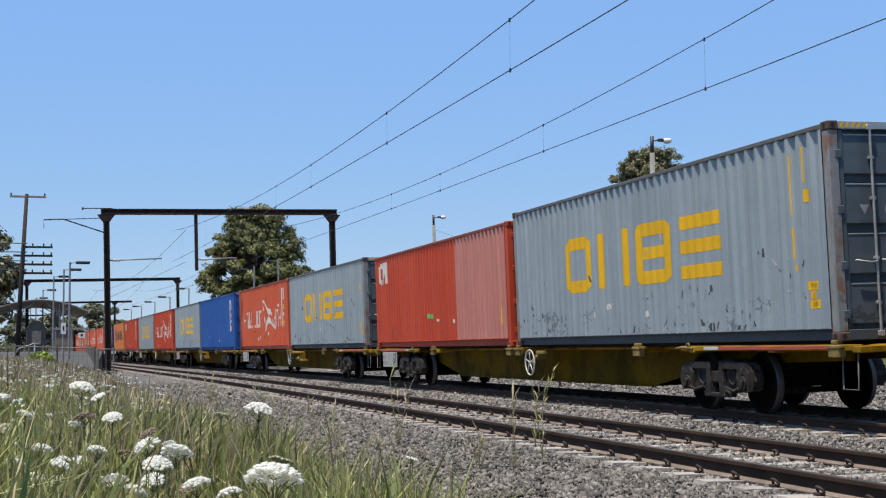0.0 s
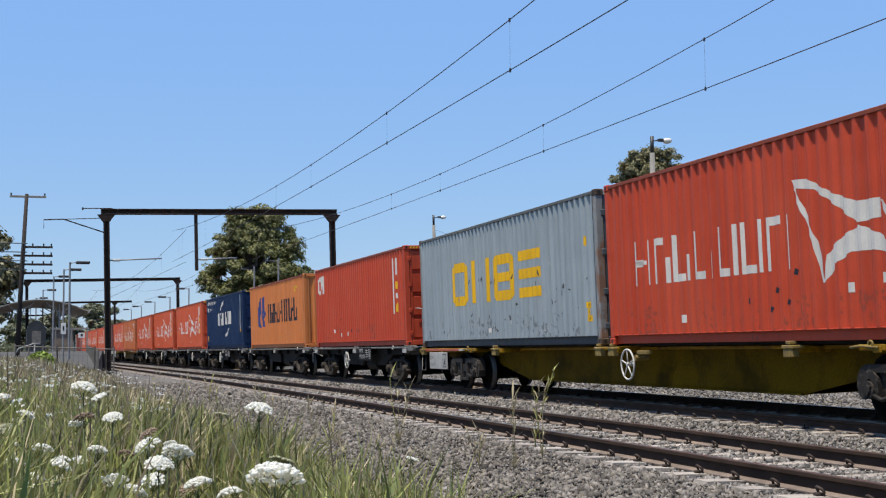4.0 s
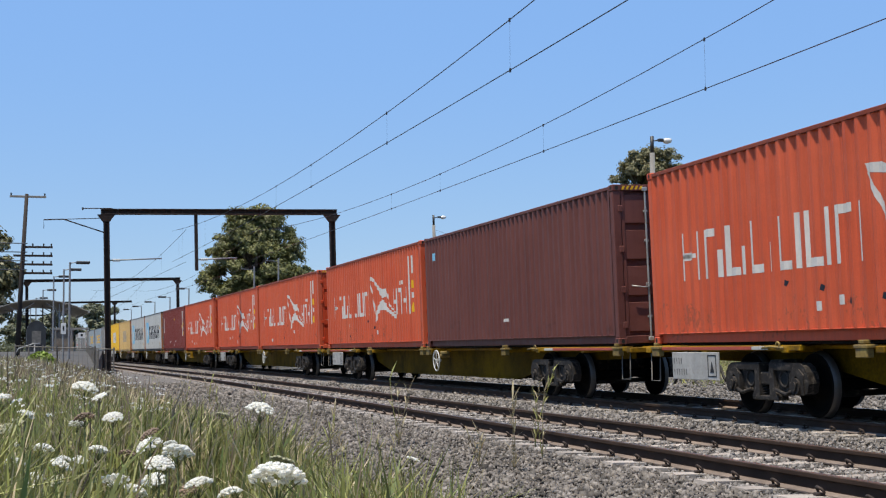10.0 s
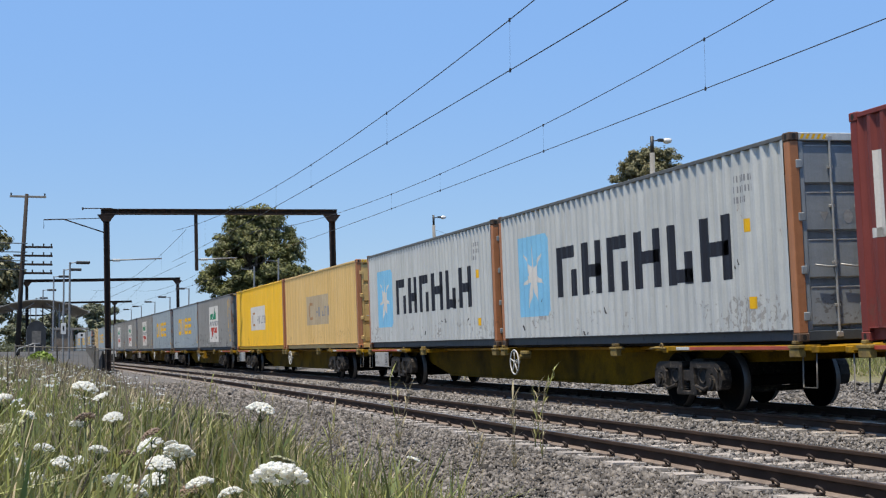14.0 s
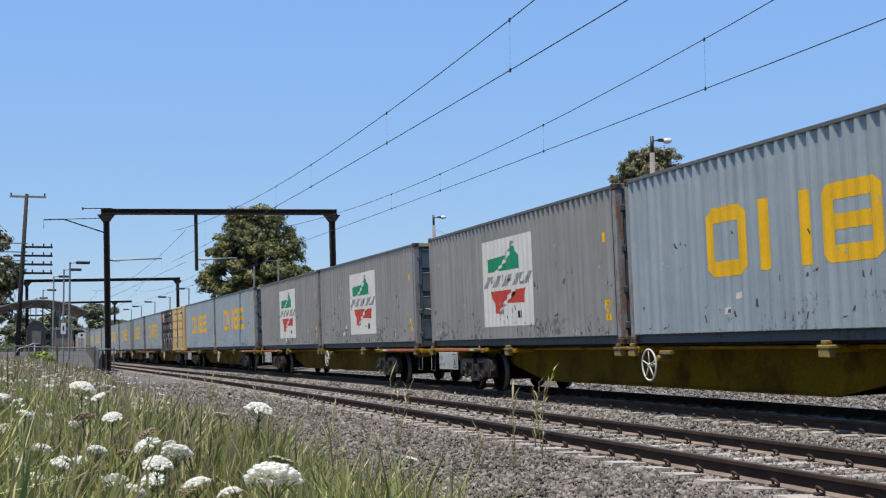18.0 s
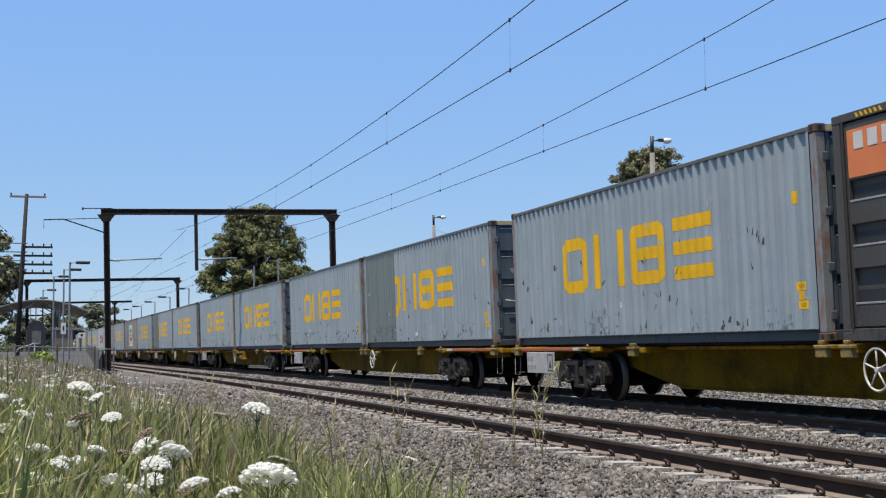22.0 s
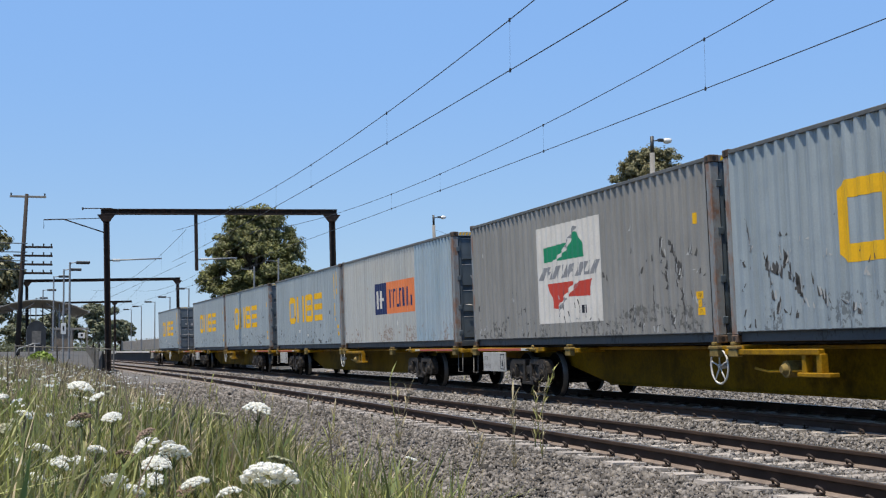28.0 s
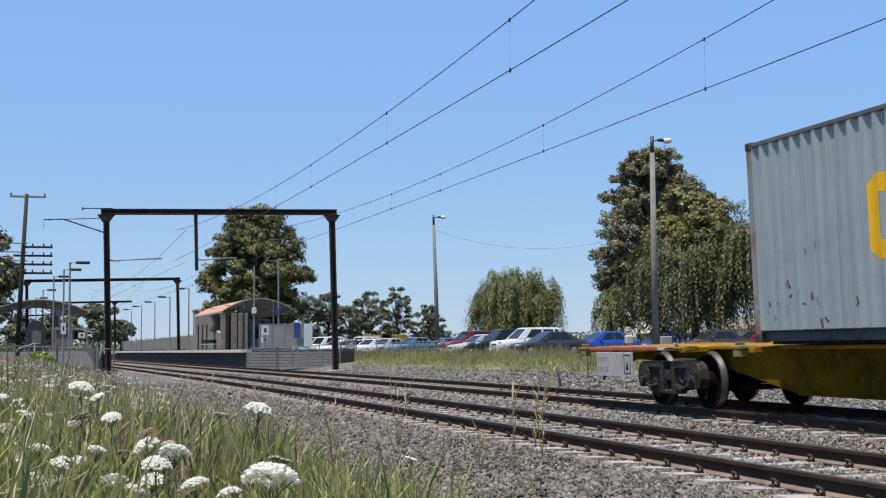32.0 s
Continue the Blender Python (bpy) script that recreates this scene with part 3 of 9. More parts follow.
M_BLUEMARK = M_flat("blue_marking", (0.032, 0.065, 0.24))
M_SCUFF = M_flat("dark_scraped_metal", (0.085, 0.085, 0.085), 0.7)
M_PALESCUFF = M_flat("pale_flaked_primer", (0.46, 0.47, 0.47), 0.7)
M_GREENTAG = M_flat("green_tag", (0.15, 0.6, 0.15))


def star(u, z, r, ri, n=7):
    out = []
    for i in range(n):
        a = math.pi / 2 + i * 6.28319 / n
        d = math.pi / n
        out.append([(u, z), (u + ri * math.cos(a - d), z + ri * math.sin(a - d) * 1.0), (u + r * math.cos(a), z + r * 1.25 * math.sin(a)), (u + ri * math.cos(a + d), z + ri * math.sin(a + d))])
    return out


def marks_four_blocks(seed):
    """Four yellow blocks: a hollow frame, a pair of uprights, a barred frame and three level bars."""
    y = [frame_shape(2.94, 1.02, 4.10, 2.10, 0.24), [R(4.53, 1.05, 4.82, 2.09), R(5.56, 1.05, 5.86, 2.09)],
         frame_shape(6.16, 1.04, 7.44, 2.10, 0.23) + [R(6.39, 1.47, 7.21, 1.68)],
         [R(7.85, 1.86, 9.17, 2.08), R(7.85, 1.46, 9.17, 1.68), R(7.85, 1.05, 9.17, 1.27)]]
    return [("painted_block", M_YELLOW, q, "yellow block shape painted on the side" if i == 0 else "") for i, q in enumerate(y)]


def strip(one, two):
    return [[p, q, s, r] for p, q, r, s in zip(one, one[1:], two, two[1:])]


def marks_bird(filled=False):
    left = bars(1.15, 6.35, 1.02, 1.80, 7, 0.36, 5) + [R(1.15, 1.38, 1.6, 1.45)]
    right = bars(9.15, 10.75, 0.98, 1.74, 3, 0.5, 9) + [R(9.85, 1.84, 9.93, 1.95), R(10.08, 1.84, 10.16, 1.95)]
    # two white wings meeting at a waist, with thin outlines between them
    w = strip([(6.29, 2.26), (6.7, 2.23), (7.24, 1.98), (7.79, 1.8), (8.27, 1.8)], [(6.34, 2.14), (6.83, 2.07), (7.3, 1.82), (7.79, 1.52), (8.27, 1.55)]) + strip([(7.08, 1.16), (7.43, 1.37), (7.84, 1.49), (8.24, 1.35), (8.51, 1.18), (9.45, 0.96)], [(7.01, 0.78), (7.3, 1.04), (7.64, 1.16), (8.15, 1.15), (8.64, 1.04), (9.32, 0.86)])
    w += strip([(6.32, 2.14), (6.76, 1.36), (6.92, 0.79)], [(6.41, 2.13), (6.86, 1.35), (7.03, 0.79)]) + strip([(8.27, 1.77), (8.64, 1.26), (9.29, 1.03)], [(8.37, 1.76), (8.74, 1.29), (9.36, 1.05)])
    out = [("painted_wing", M_MARKWHITE, w, "white winged shape"), ("row_of_bars", M_MARKWHITE, left, "row of white upright bars"), ("row_of_bars", M_MARKWHITE, right, "row of white upright bars")]
    if filled:
        red = strip([(6.42, 2.08), (7.25, 1.80), (7.78, 1.50)], [(6.84, 1.32), (7.05, 1.18), (7.76, 1.46)]) + strip([(8.30, 1.74), (8.66, 1.30), (9.25, 1.05)], [(8.22, 1.40), (8.5, 1.20), (9.2, 0.98)])
        out.insert(0, ("red_field", M_REDMARK, red, "red field behind the wings"))
    return out


def marks_star():
    c = [("blue_square", M_SKYBLUE, [[(1.1, 0.72), (1.2, 0.62), (2.85, 0.62), (2.95, 0.72), (2.95, 2.25), (2.85, 2.35), (1.2, 2.35), (1.1, 2.25)]], "sky-blue square"),
         ("white_star", M_MARKWHITE, star(2.02, 1.48, 0.66, 0.2), "white seven-pointed star")]
    k = []
    for i in range(6):
        a = 3.42 + i * 1.21
        k += [R(a, 0.97, a + 0.30, 1.98), R(a + 0.66, 0.97, a + 0.94, 1.98 if i % 2 else 1.5), R(a + 0.3, [1.74, 1.3, 1.74, 1.4, 1.0, 1.35][i], a + 0.9, [1.98, 1.54, 1.98, 1.62, 1.22, 1.58][i])]
    return c + [("dark_bars", M_INK, k, "bold dark upright bars")]


def marks_panel(seed=0):
    p = [("white_panel", M_MARKWHITE, [R(4.38, 0.45, 7.83, 2.46)], "white sign panel"),
         ("green_hill", M_GREEN, [[(4.87, 1.72), (5.35, 1.72), (5.95, 1.94), (6.05, 2.06), (4.87, 2.03)], [(5.55, 1.72), (7.02, 1.72), (6.98, 1.86), (6.72, 2.20), (6.52, 2.25), (6.20, 1.96)]], "green hill shape"),
         ("zigzag", M_DIMMARK, [[(6.22, 2.14), (6.34, 2.12), (6.62, 2.33), (6.52, 2.36)], [(5.52, 0.72), (5.62, 0.68), (6.02, 0.93), (5.94, 0.97)], [(6.35, 1.06), (6.45, 1.04), (6.62, 1.2), (6.52, 1.22)], [(5.98, 1.98), (6.06, 1.94), (6.24, 2.1), (6.16, 2.13)]], "broken grey zigzag line"),
         ("grey_bars", M_DIMMARK, [q for i in range(8) for a in [4.56 + 0.39 * i] for q in ([(a, 1.36), (a + 0.10, 1.36), (a + 0.24, 1.62), (a + 0.14, 1.62)], [(a + 0.19, 1.36), (a + 0.29, 1.36), (a + 0.40, 1.62), (a + 0.30, 1.62)], [(a + 0.1, 1.36 + 0.1 * (i % 3)), (a + 0.2, 1.36 + 0.1 * (i % 3)), (a + 0.24, 1.42 + 0.1 * (i % 3)), (a + 0.12, 1.42 + 0.1 * (i % 3))])], "row of slanted grey bars"),
         ("red_wedge", M_REDMARK, [[(5.05, 1.27), (6.45, 1.27), (5.86, 0.97), (5.52, 0.74), (5.32, 0.76)], [(6.62, 1.25), (7.36, 1.27), (7.20, 0.95), (6.10, 0.97)]], "red wedge shape"),
         ("small_bars", M_INK, [R(6.6 + 0.2 * i, 0.62, 6.66 + 0.2 * i, 0.78) for i in range(4)], "small dark bars")]
    return p


def marks_bow():
    e = [[(2.01, 1.0), (2.73, 0.92), (2.49, 1.5), (1.97, 1.5)], [(1.97, 1.5), (2.67, 1.5), (2.91, 2.3), (2.55, 2.3), (2.07, 1.85)], [(2.91, 1.52), (4.00, 1.55), (3.52, 1.75), (3.64, 2.35), (3.10, 2.3)], [(2.91, 1.5), (4.00, 1.55), (3.46, 1.35), (3.64, 0.95), (3.03, 1.0)]]
    k = bars(4.55, 7.2, 1.1, 1.95, 5, 0.6, 3) + [R(7.3, 1.45, 7.5, 1.58)] + bars(7.6, 10.8, 1.1, 2.05, 6, 0.55, 4)
    n = [("small_yellow_bars", M_YELLOW, [R(9.6, 2.28, 9.75, 2.5), R(10.35, 2.28, 10.5, 2.5), R(10.35, 2.42, 10.7, 2.5)], "small yellow marks")]
    return [("blue_emblem", M_BLUEMARK, e[:2], "blue emblem shape"), ("blue_emblem", M_BLUEMARK, e[2:], "blue emblem shape"), ("dark_bars", M_INK, k, "dark upright bars")] + n


def marks_arcs():
    w = [[(4.95, 2.0), (5.0, 2.0), (5.35, 2.28), (5.2, 2.3)], [(5.2, 2.3), (5.35, 2.24), (6.1, 2.42), (6.3, 2.6), (5.7, 2.5)], [(6.55, 0.62), (6.65, 0.78), (7.3, 0.86), (7.25, 0.7)], [(7.2, 0.7), (7.3, 0.88), (7.75, 1.14), (7.6, 0.92)]]
    rows = [bars(4.2, 6.3, 1.28, 1.95, 3, 1.05, 2), bars(6.75, 8.75, 1.30, 1.97, 3, 1.05, 6), lettering("advanced container", 0.45, 2.52, 0.30, 3.0), lettering("light steel", 0.45, 2.17, 0.30, 1.65)]
    code = [R(11.4, 1.0, 11.5, 2.7), R(11.15, 1.15, 11.2, 1.9)]
    y = [R(0.45, 0.45, 0.6, 0.75), R(11.35, 0.85, 11.5, 1.0), R(11.4, 1.3, 11.5, 1.42)]
    return [("row_of_bars", M_MARKWHITE, q, "row of white bars") for q in rows[:2]] + [("lettering", M_MARKWHITE, q, "small white lettering") for q in rows[2:]] + [("white_arc", M_MARKWHITE, w[:2], "white arc"), ("white_arc", M_MARKWHITE, w[2:], "white arc"), ("code_bar", M_MARKWHITE, code, "narrow white code bars"), ("yellow_label", M_YELLOW, y, "yellow labels")]


def marks_corner():
    return [("white_marks", M_MARKWHITE, [[(0.45, 2.0), (0.62, 1.95), (0.62, 2.55), (0.45, 2.5)], R(0.62, 2.42, 0.85, 2.58), R(0.62, 1.93, 0.85, 2.08), [(0.72, 1.95), (0.95, 1.95), (1.18, 2.6), (0.98, 2.6)], R(1.15, 1.95, 1.35, 2.6)], "white block marks")]


def marks_two_tone():
    n = bars(4.35, 5.35, 1.2, 1.75, 3, 0.7, 12)
    return [("navy_panel", M_NAVY, [R(4.25, 1.02, 5.52, 1.98)], "navy panel"), ("orange_panel", M_ORANGEMARK, [R(5.52, 1.02, 8.5, 1.98)], "orange panel"),
            ("white_bars", M_MARKWHITE, n, "white bars"), ("navy_bars", M_NAVY, bars(5.75, 8.3, 1.2, 1.75, 8, 0.55, 13), "navy bars")]


def marks_small_panel(panel=None):
    return [("pale_panel", panel or M_MARKWHITE, [R(4.2, 0.9, 7.9, 2.0)], "pale panel"), ("orange_ring", M_RINGMARK, frame_shape(4.6, 1.1, 5.3, 1.75, 0.1, 0.14) + [R(4.95, 1.75, 5.02, 1.92)], "dull orange ring"), ("grey_bars", M_DIMMARK, bars(5.9, 8.0, 1.2, 1.55, 6, 0.5, 21), "grey bars")]


def dents(front):
    """Torn and dented sheet: runs of dark gashes beside bright bent edges."""
    r = random.Random(5 + front)
    if front:
        runs = ((0.98, 1.25, 1.32, 0.40, 16, 0.05), (1.40, 1.28, 2.0, 0.55, 18, 0.06), (0.52, 1.8, 0.66, 1.28, 8, 0.03), (2.2, 0.8, 2.55, 0.42, 8, 0.04), (3.0, 0.5, 3.25, 0.32, 4, 0.05), (1.1, 1.05, 1.7, 0.85, 8, 0.06))
    else:
        runs = ((10.28, 1.7, 10.6, 0.3, 20, 0.06), (10.6, 1.66, 11.0, 1.1, 10, 0.05), (10.85, 1.3, 11.05, 0.35, 14, 0.05), (9.9, 0.75, 10.0, 0.28, 7, 0.04), (8.9, 0.5, 9.5, 0.24, 8, 0.04), (11.2, 1.5, 11.55, 1.4, 5, 0.04))
    dark, pale = [], []
    for u0, z0, u1, z1, n, w in runs:
        for i in range(n):
            k = (i + r.random()) / n
            u, z = u0 + (u1 - u0) * k + r.uniform(-0.05, 0.05), z0 + (z1 - z0) * k
            hh, s = r.uniform(0.05, 0.2), r.uniform(-0.04, 0.06)
            q = w * r.uniform(0.4, 1.2)
            dark.append([(u, z), (u + q, z - 0.02), (u + q * 0.7 + s, z + hh * 0.6), (u + s, z + hh)])
            if r.random() < 0.5:
                pale.append([(u + q, z), (u + q + 0.025, z + 0.01), (u + q + 0.02 + s, z + hh * 0.8), (u + q + s, z + hh * 0.8)])
    return [("gash", M_SCUFF, dark, "torn and dented sheet"), ("bent_edge", M_PALESCUFF, pale, "bright bent edges")]


def labels(seed):
    r = random.Random(seed)
    out = [("yellow_label", M_YELLOW, [R(11.5, 0.71, 11.76, 0.83)], "yellow inspection label"), ("yellow_label", M_YELLOW, [R(11.53, 0.58, 11.72, 0.70)], ""), ("yellow_label", M_YELLOW, [R(11.52, 0.45, 11.78, 0.57)], ""), ("yellow_label", M_YELLOW, [R(11.5, 1.92, 11.61, 2.1)], ""),
           ("label_print", M_INK, bars(11.54, 11.74, 0.74, 0.80, 4, 0.8, 1, False) + bars(11.56, 11.70, 0.61, 0.67, 3, 0.8, 2, False) + bars(11.55, 11.75, 0.48, 0.54, 4, 0.8, 3, False), "dark print")]
    if seed == 0:
        out.append(("yellow_streak", M_YELLOW, [R(11.20, 1.15, 11.225, 1.6), R(11.19, 1.75, 11.215, 2.62), R(11.50, 2.2, 11.52, 2.7), R(11.22, 0.98, 11.245, 1.08)], "dribbled yellow paint"))
    w = []
    for _ in range(r.randint(2, 4)):
        u, z = r.uniform(3, 7.5), r.uniform(0.25, 0.75)
        w.append([(u, z), (u + 0.14, z + 0.02), (u + 0.12, z + 0.12), (u + 0.01, z + 0.1)])
    out.append(("white_scrap", M_MARKWHITE, w, "torn white paper scraps"))
    return out


def scuffs(seed, dark=70, pale=34):
    """Scrapes, dents and flaked spots, thickest low on the side."""
    r = random.Random(300 + seed)
    out = []
    for name, mt, n in (("dark_scrapes", M_SCUFF, dark), ("pale_scrapes", M_PALESCUFF, pale)):
        polys = []
        while len(polys) < n:
            u, z = r.uniform(0.3, 11.7), 0.2 + r.random() ** 2.2 * (1.5 if name == "dark_scrapes" else 2.1)
            for _ in range(r.randint(1, 3)):
                w, hh, s = r.uniform(0.015, 0.055), r.uniform(0.02, 0.13), r.uniform(-0.05, 0.05)
                polys.append([(u, z), (u + w, z + r.uniform(-0.02, 0.02)), (u + w * 0.8 + s, z + hh), (u + s + w * 0.2, z + hh * 0.9)])
                u, z = u + r.uniform(0.04, 0.22), max(0.19, z + r.uniform(-0.06, 0.06))
        out.append((name, mt, polys, "dark scrapes low on the side" if name == "dark_scrapes" else "pale flaked spots"))
    return out


def lettering(words, u, z, size, width):
    """Words in the plain font, cut into triangles to lie on the sheet."""
    cu = bpy.data.curves.new("lettering", "FONT")
    cu.body, cu.size, cu.resolution_u = words, size, 2
    ob = bpy.data.objects.new("lettering", cu)
    me = ob.to_mesh()
    me.calc_loop_triangles()
    xs = [v.co.x for v in me.vertices]
    k = width / (max(xs) - min(xs))
    polys = [[(u + (me.vertices[i].co.x - min(xs)) * k, z + me.vertices[i].co.y) for i in t.vertices] for t in me.loop_triangles]
    ob.to_mesh_clear()
    bpy.data.objects.remove(ob)
    bpy.data.curves.remove(cu)
    return polys


def side_text(seed):
    w = [R(10.87, 0.95, 10.95, 2.6), R(11.2, 2.1, 11.26, 2.6)]
    r = random.Random(seed)
    for _ in range(3):
        u, z = r.uniform(2.5, 8.5), r.uniform(0.3, 0.75)
        w.append(R(u, z, u + 0.14, z + 0.13))
    w.append(R(11.18, 1.4, 11.31, 1.56))
    return [("white_lettering_bars", M_MARKWHITE, w, "narrow white code bars"), ("yellow_label", M_YELLOW, [R(11.16, 1.68, 11.31, 1.9), [(11.06, 1.0), (11.42, 1.0), (11.24, 1.28)]], "yellow hazard label"),
            ("paint_chips", M_INK, [[(u, z), (u + 0.05, z - 0.02), (u + 0.09, z + 0.05), (u + 0.02, z + 0.08)] for u, z in [(r.uniform(3, 7.5), r.uniform(0.35, 0.95)) for _ in range(5)]], "dark paint chips")]


P_GREY = paint("slate_grey_container_paint", (0.248, 0.296, 0.328), (0.292, 0.338, 0.366), 0.5, (0.06, 0.065, 0.07), 0.4, rust_amount=0.12)
P_GREY_D = paint("dull_dark_grey_container_paint", (0.215, 0.215, 0.208), (0.26, 0.258, 0.248), 0.5, (0.05, 0.05, 0.048), 0.6, rust_amount=0.2)
P_PALE = paint("pale_grey_container_paint", (0.44, 0.46, 0.46), (0.50, 0.52, 0.51), 0.4, (0.20, 0.18, 0.16), 0.4, rust_amount=0.35)
P_ORANGE = paint("orange_red_container_paint", (0.525, 0.091, 0.040), (0.54, 0.118, 0.057), 0.4, (0.22, 0.07, 0.04), 0.2, rust_amount=0.2)
P_TAN = paint("faded_brick_orange_container_paint", (0.47, 0.125, 0.045), (0.49, 0.16, 0.065), 0.5, (0.18, 0.07, 0.04), 0.3, rust_amount=0.3)
P_RED = paint("brick_red_container_paint", (0.44, 0.055, 0.024), (0.46, 0.075, 0.036), 0.4, (0.16, 0.05, 0.035), 0.2, rust_amount=0.2)
P_BROWN = paint("maroon_brown_container_paint", (0.125, 0.045, 0.038), (0.16, 0.06, 0.05), 0.3, (0.07, 0.03, 0.025), 0.2, rust_amount=0.1)
P_MAROON = paint("dark_red_container_paint", (0.17, 0.036, 0.030), (0.19, 0.05, 0.042), 0.4, (0.12, 0.05, 0.04), 0.2, rust_amount=0.3)
P_APRICOT = paint("apricot_orange_container_paint", (0.54, 0.172, 0.050), (0.54, 0.20, 0.07), 0.4, (0.3, 0.14, 0.05), 0.25, rust_amount=0.25)
P_BLUE = paint("bright_blue_container_paint", (0.022, 0.085, 0.31), (0.032, 0.11, 0.35), 0.4, (0.02, 0.04, 0.12), 0.2, rust_amount=0.05)
P_NAVY = paint("navy_blue_container_paint", (0.0055, 0.020, 0.066), (0.009, 0.028, 0.082), 0.4, (0.012, 0.02, 0.06), 0.2, rust_amount=0.05)
P_YELLOW = paint("golden_yellow_container_paint", (0.78, 0.46, 0.03), (0.78, 0.48, 0.06), 0.3, (0.35, 0.2, 0.05), 0.3, rust_amount=0.15)
P_STRAW = paint("pale_straw_container_paint", (0.60, 0.41, 0.175), (0.62, 0.45, 0.22), 0.4, (0.35, 0.24, 0.1), 0.25, rust_amount=0.2)
P_TANSTRAW = paint("sun_faded_tan_container_paint", (0.62, 0.42, 0.165), (0.64, 0.45, 0.20), 0.4, (0.4, 0.26, 0.1), 0.2, rust_amount=0.1)
P_RUSTPOST = paint("rusty_orange_post_paint", (0.36, 0.15, 0.07), (0.40, 0.19, 0.10), 0.4, (0.2, 0.09, 0.05), 0.3, rust_amount=0.6)
P_CHAR = paint("charcoal_container_paint", (0.062, 0.058, 0.055), (0.085, 0.08, 0.076), 0.4, (0.03, 0.03, 0.03), 0.3, rust_amount=0.1)
P_SKYWHITE = paint("weathered_pale_grey_container_paint", (0.34, 0.365, 0.37), (0.42, 0.41, 0.38), 0.7, (0.18, 0.11, 0.07), 0.6, rust=(0.20, 0.085, 0.04), rust_amount=0.6)
P_FADEBLUE = paint("faded_pale_blue_container_paint", (0.24, 0.33, 0.40), (0.34, 0.38, 0.41), 0.7, (0.18, 0.11, 0.07), 0.6, rust=(0.20, 0.085, 0.04), rust_amount=0.5)
P_SILL = paint("dark_blue_grey_sill_paint", (0.050, 0.062, 0.076), (0.07, 0.08, 0.09), 0.4, (0.02, 0.02, 0.02), 0.3, rust_amount=0.15)
# Grey boxes' doors: shade on the end face is put into a darker colour.
P_DOORSHADE = paint("dark_blue_grey_door_paint", (0.07, 0.092, 0.112), (0.10, 0.122, 0.142), 0.4, (0.03, 0.03, 0.03), 0.4, rust_amount=0.2)
P_DOORGREY = paint("mid_grey_door_paint", (0.22, 0.245, 0.27), (0.26, 0.285, 0.30), 0.4, (0.08, 0.07, 0.06), 0.4, rust_amount=0.3)
P_PINK = paint("bleached_pink_red_container_paint", (0.45, 0.175, 0.145), (0.47, 0.21, 0.175), 0.4, (0.3, 0.1, 0.08), 0.2, rust_amount=0.1)
P_PATCH = paint("dark_green_grey_repaint", (0.142, 0.173, 0.175), (0.155, 0.185, 0.185), 0.4, (0.05, 0.05, 0.05), 0.3, rust_amount=0.1)

P_TOPRAIL = paint("grimy_dark_top_rail_paint", (0.10, 0.105, 0.105), (0.14, 0.14, 0.135), 0.4, (0.06, 0.045, 0.035), 0.3, rust=(0.12, 0.07, 0.045), rust_amount=0.8)
P_RAILRED = paint("grimy_dark_red_top_rail_paint", (0.21, 0.045, 0.022), (0.25, 0.065, 0.035), 0.4, (0.1, 0.04, 0.03), 0.3, rust=(0.14, 0.05, 0.03), rust_amount=0.9)
# Orange boxes' doors: a deeper red that carries the end face's shade.
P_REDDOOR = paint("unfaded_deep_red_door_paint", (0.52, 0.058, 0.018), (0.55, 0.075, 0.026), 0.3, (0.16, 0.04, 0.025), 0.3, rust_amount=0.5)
P_POST = paint("rust_streaked_grey_post_paint", (0.20, 0.215, 0.225), (0.24, 0.25, 0.25), 0.4, (0.12, 0.08, 0.06), 0.5, rust=(0.20, 0.12, 0.085), rust_amount=2.0)

_cache = {}


def cached(key, fn):
    if key not in _cache:
        _cache[key] = fn()
    return _cache[key]


def side_mesh(length, x, out, sheet, h):
    b = Build()
    vs, fs = [], []
    for y, d in sheet:
        xx = x + out * d
        vs += [(xx, y, 0.17), (xx, y, h - 0.08)]
    for i in range(len(sheet) - 1):
        f = (2 * i, 2 * i + 1, 2 * i + 3, 2 * i + 2)
        fs.append(f if out < 0 else f[::-1])
    return b.add(vs, fs)


def end_sheet(y, out, h):
    b = Build()
    sheet = corrugation(0.15, CW - 0.15, 0.045)
    vs, fs = [], []
    for x, d in sheet:
        vs += [(x, y + out * d, 0.17), (x, y + out * d, h - 0.12)]
    for i in range(len(sheet) - 1):
        f = (2 * i, 2 * i + 2, 2 * i + 3, 2 * i + 1)
        fs.append(f if out > 0 else f[::-1])
    return b.add(vs, fs)


SPLIT = {"white_marks": "white_mark", "row_of_bars": "painted_bar", "dark_bars": "dark_bar", "white_lettering_bars": "code_bar", "navy_bars": "navy_bar", "white_bars": "white_bar", "grey_bars": "grey_bar", "paint_chips": "paint_chip", "white_scrap": "white_scrap", "small_bars": "small_bar", "code_labels": "code_label"}
LAYERS = {"dark_scrapes": 4, "pale_scrapes": 5, "gash": 6, "bent_edge": 7, "repainted_patch": 0, "bleached_panel": 0, "faded_blue_sheet": 0, "white_panel": 0, "pale_panel": 0, "navy_panel": 0, "orange_panel": 0, "blue_square": 0, "red_field": 0, "white_star": 2, "painted_wing": 2}


def one_name(nm):
    return SPLIT.get(nm, nm)


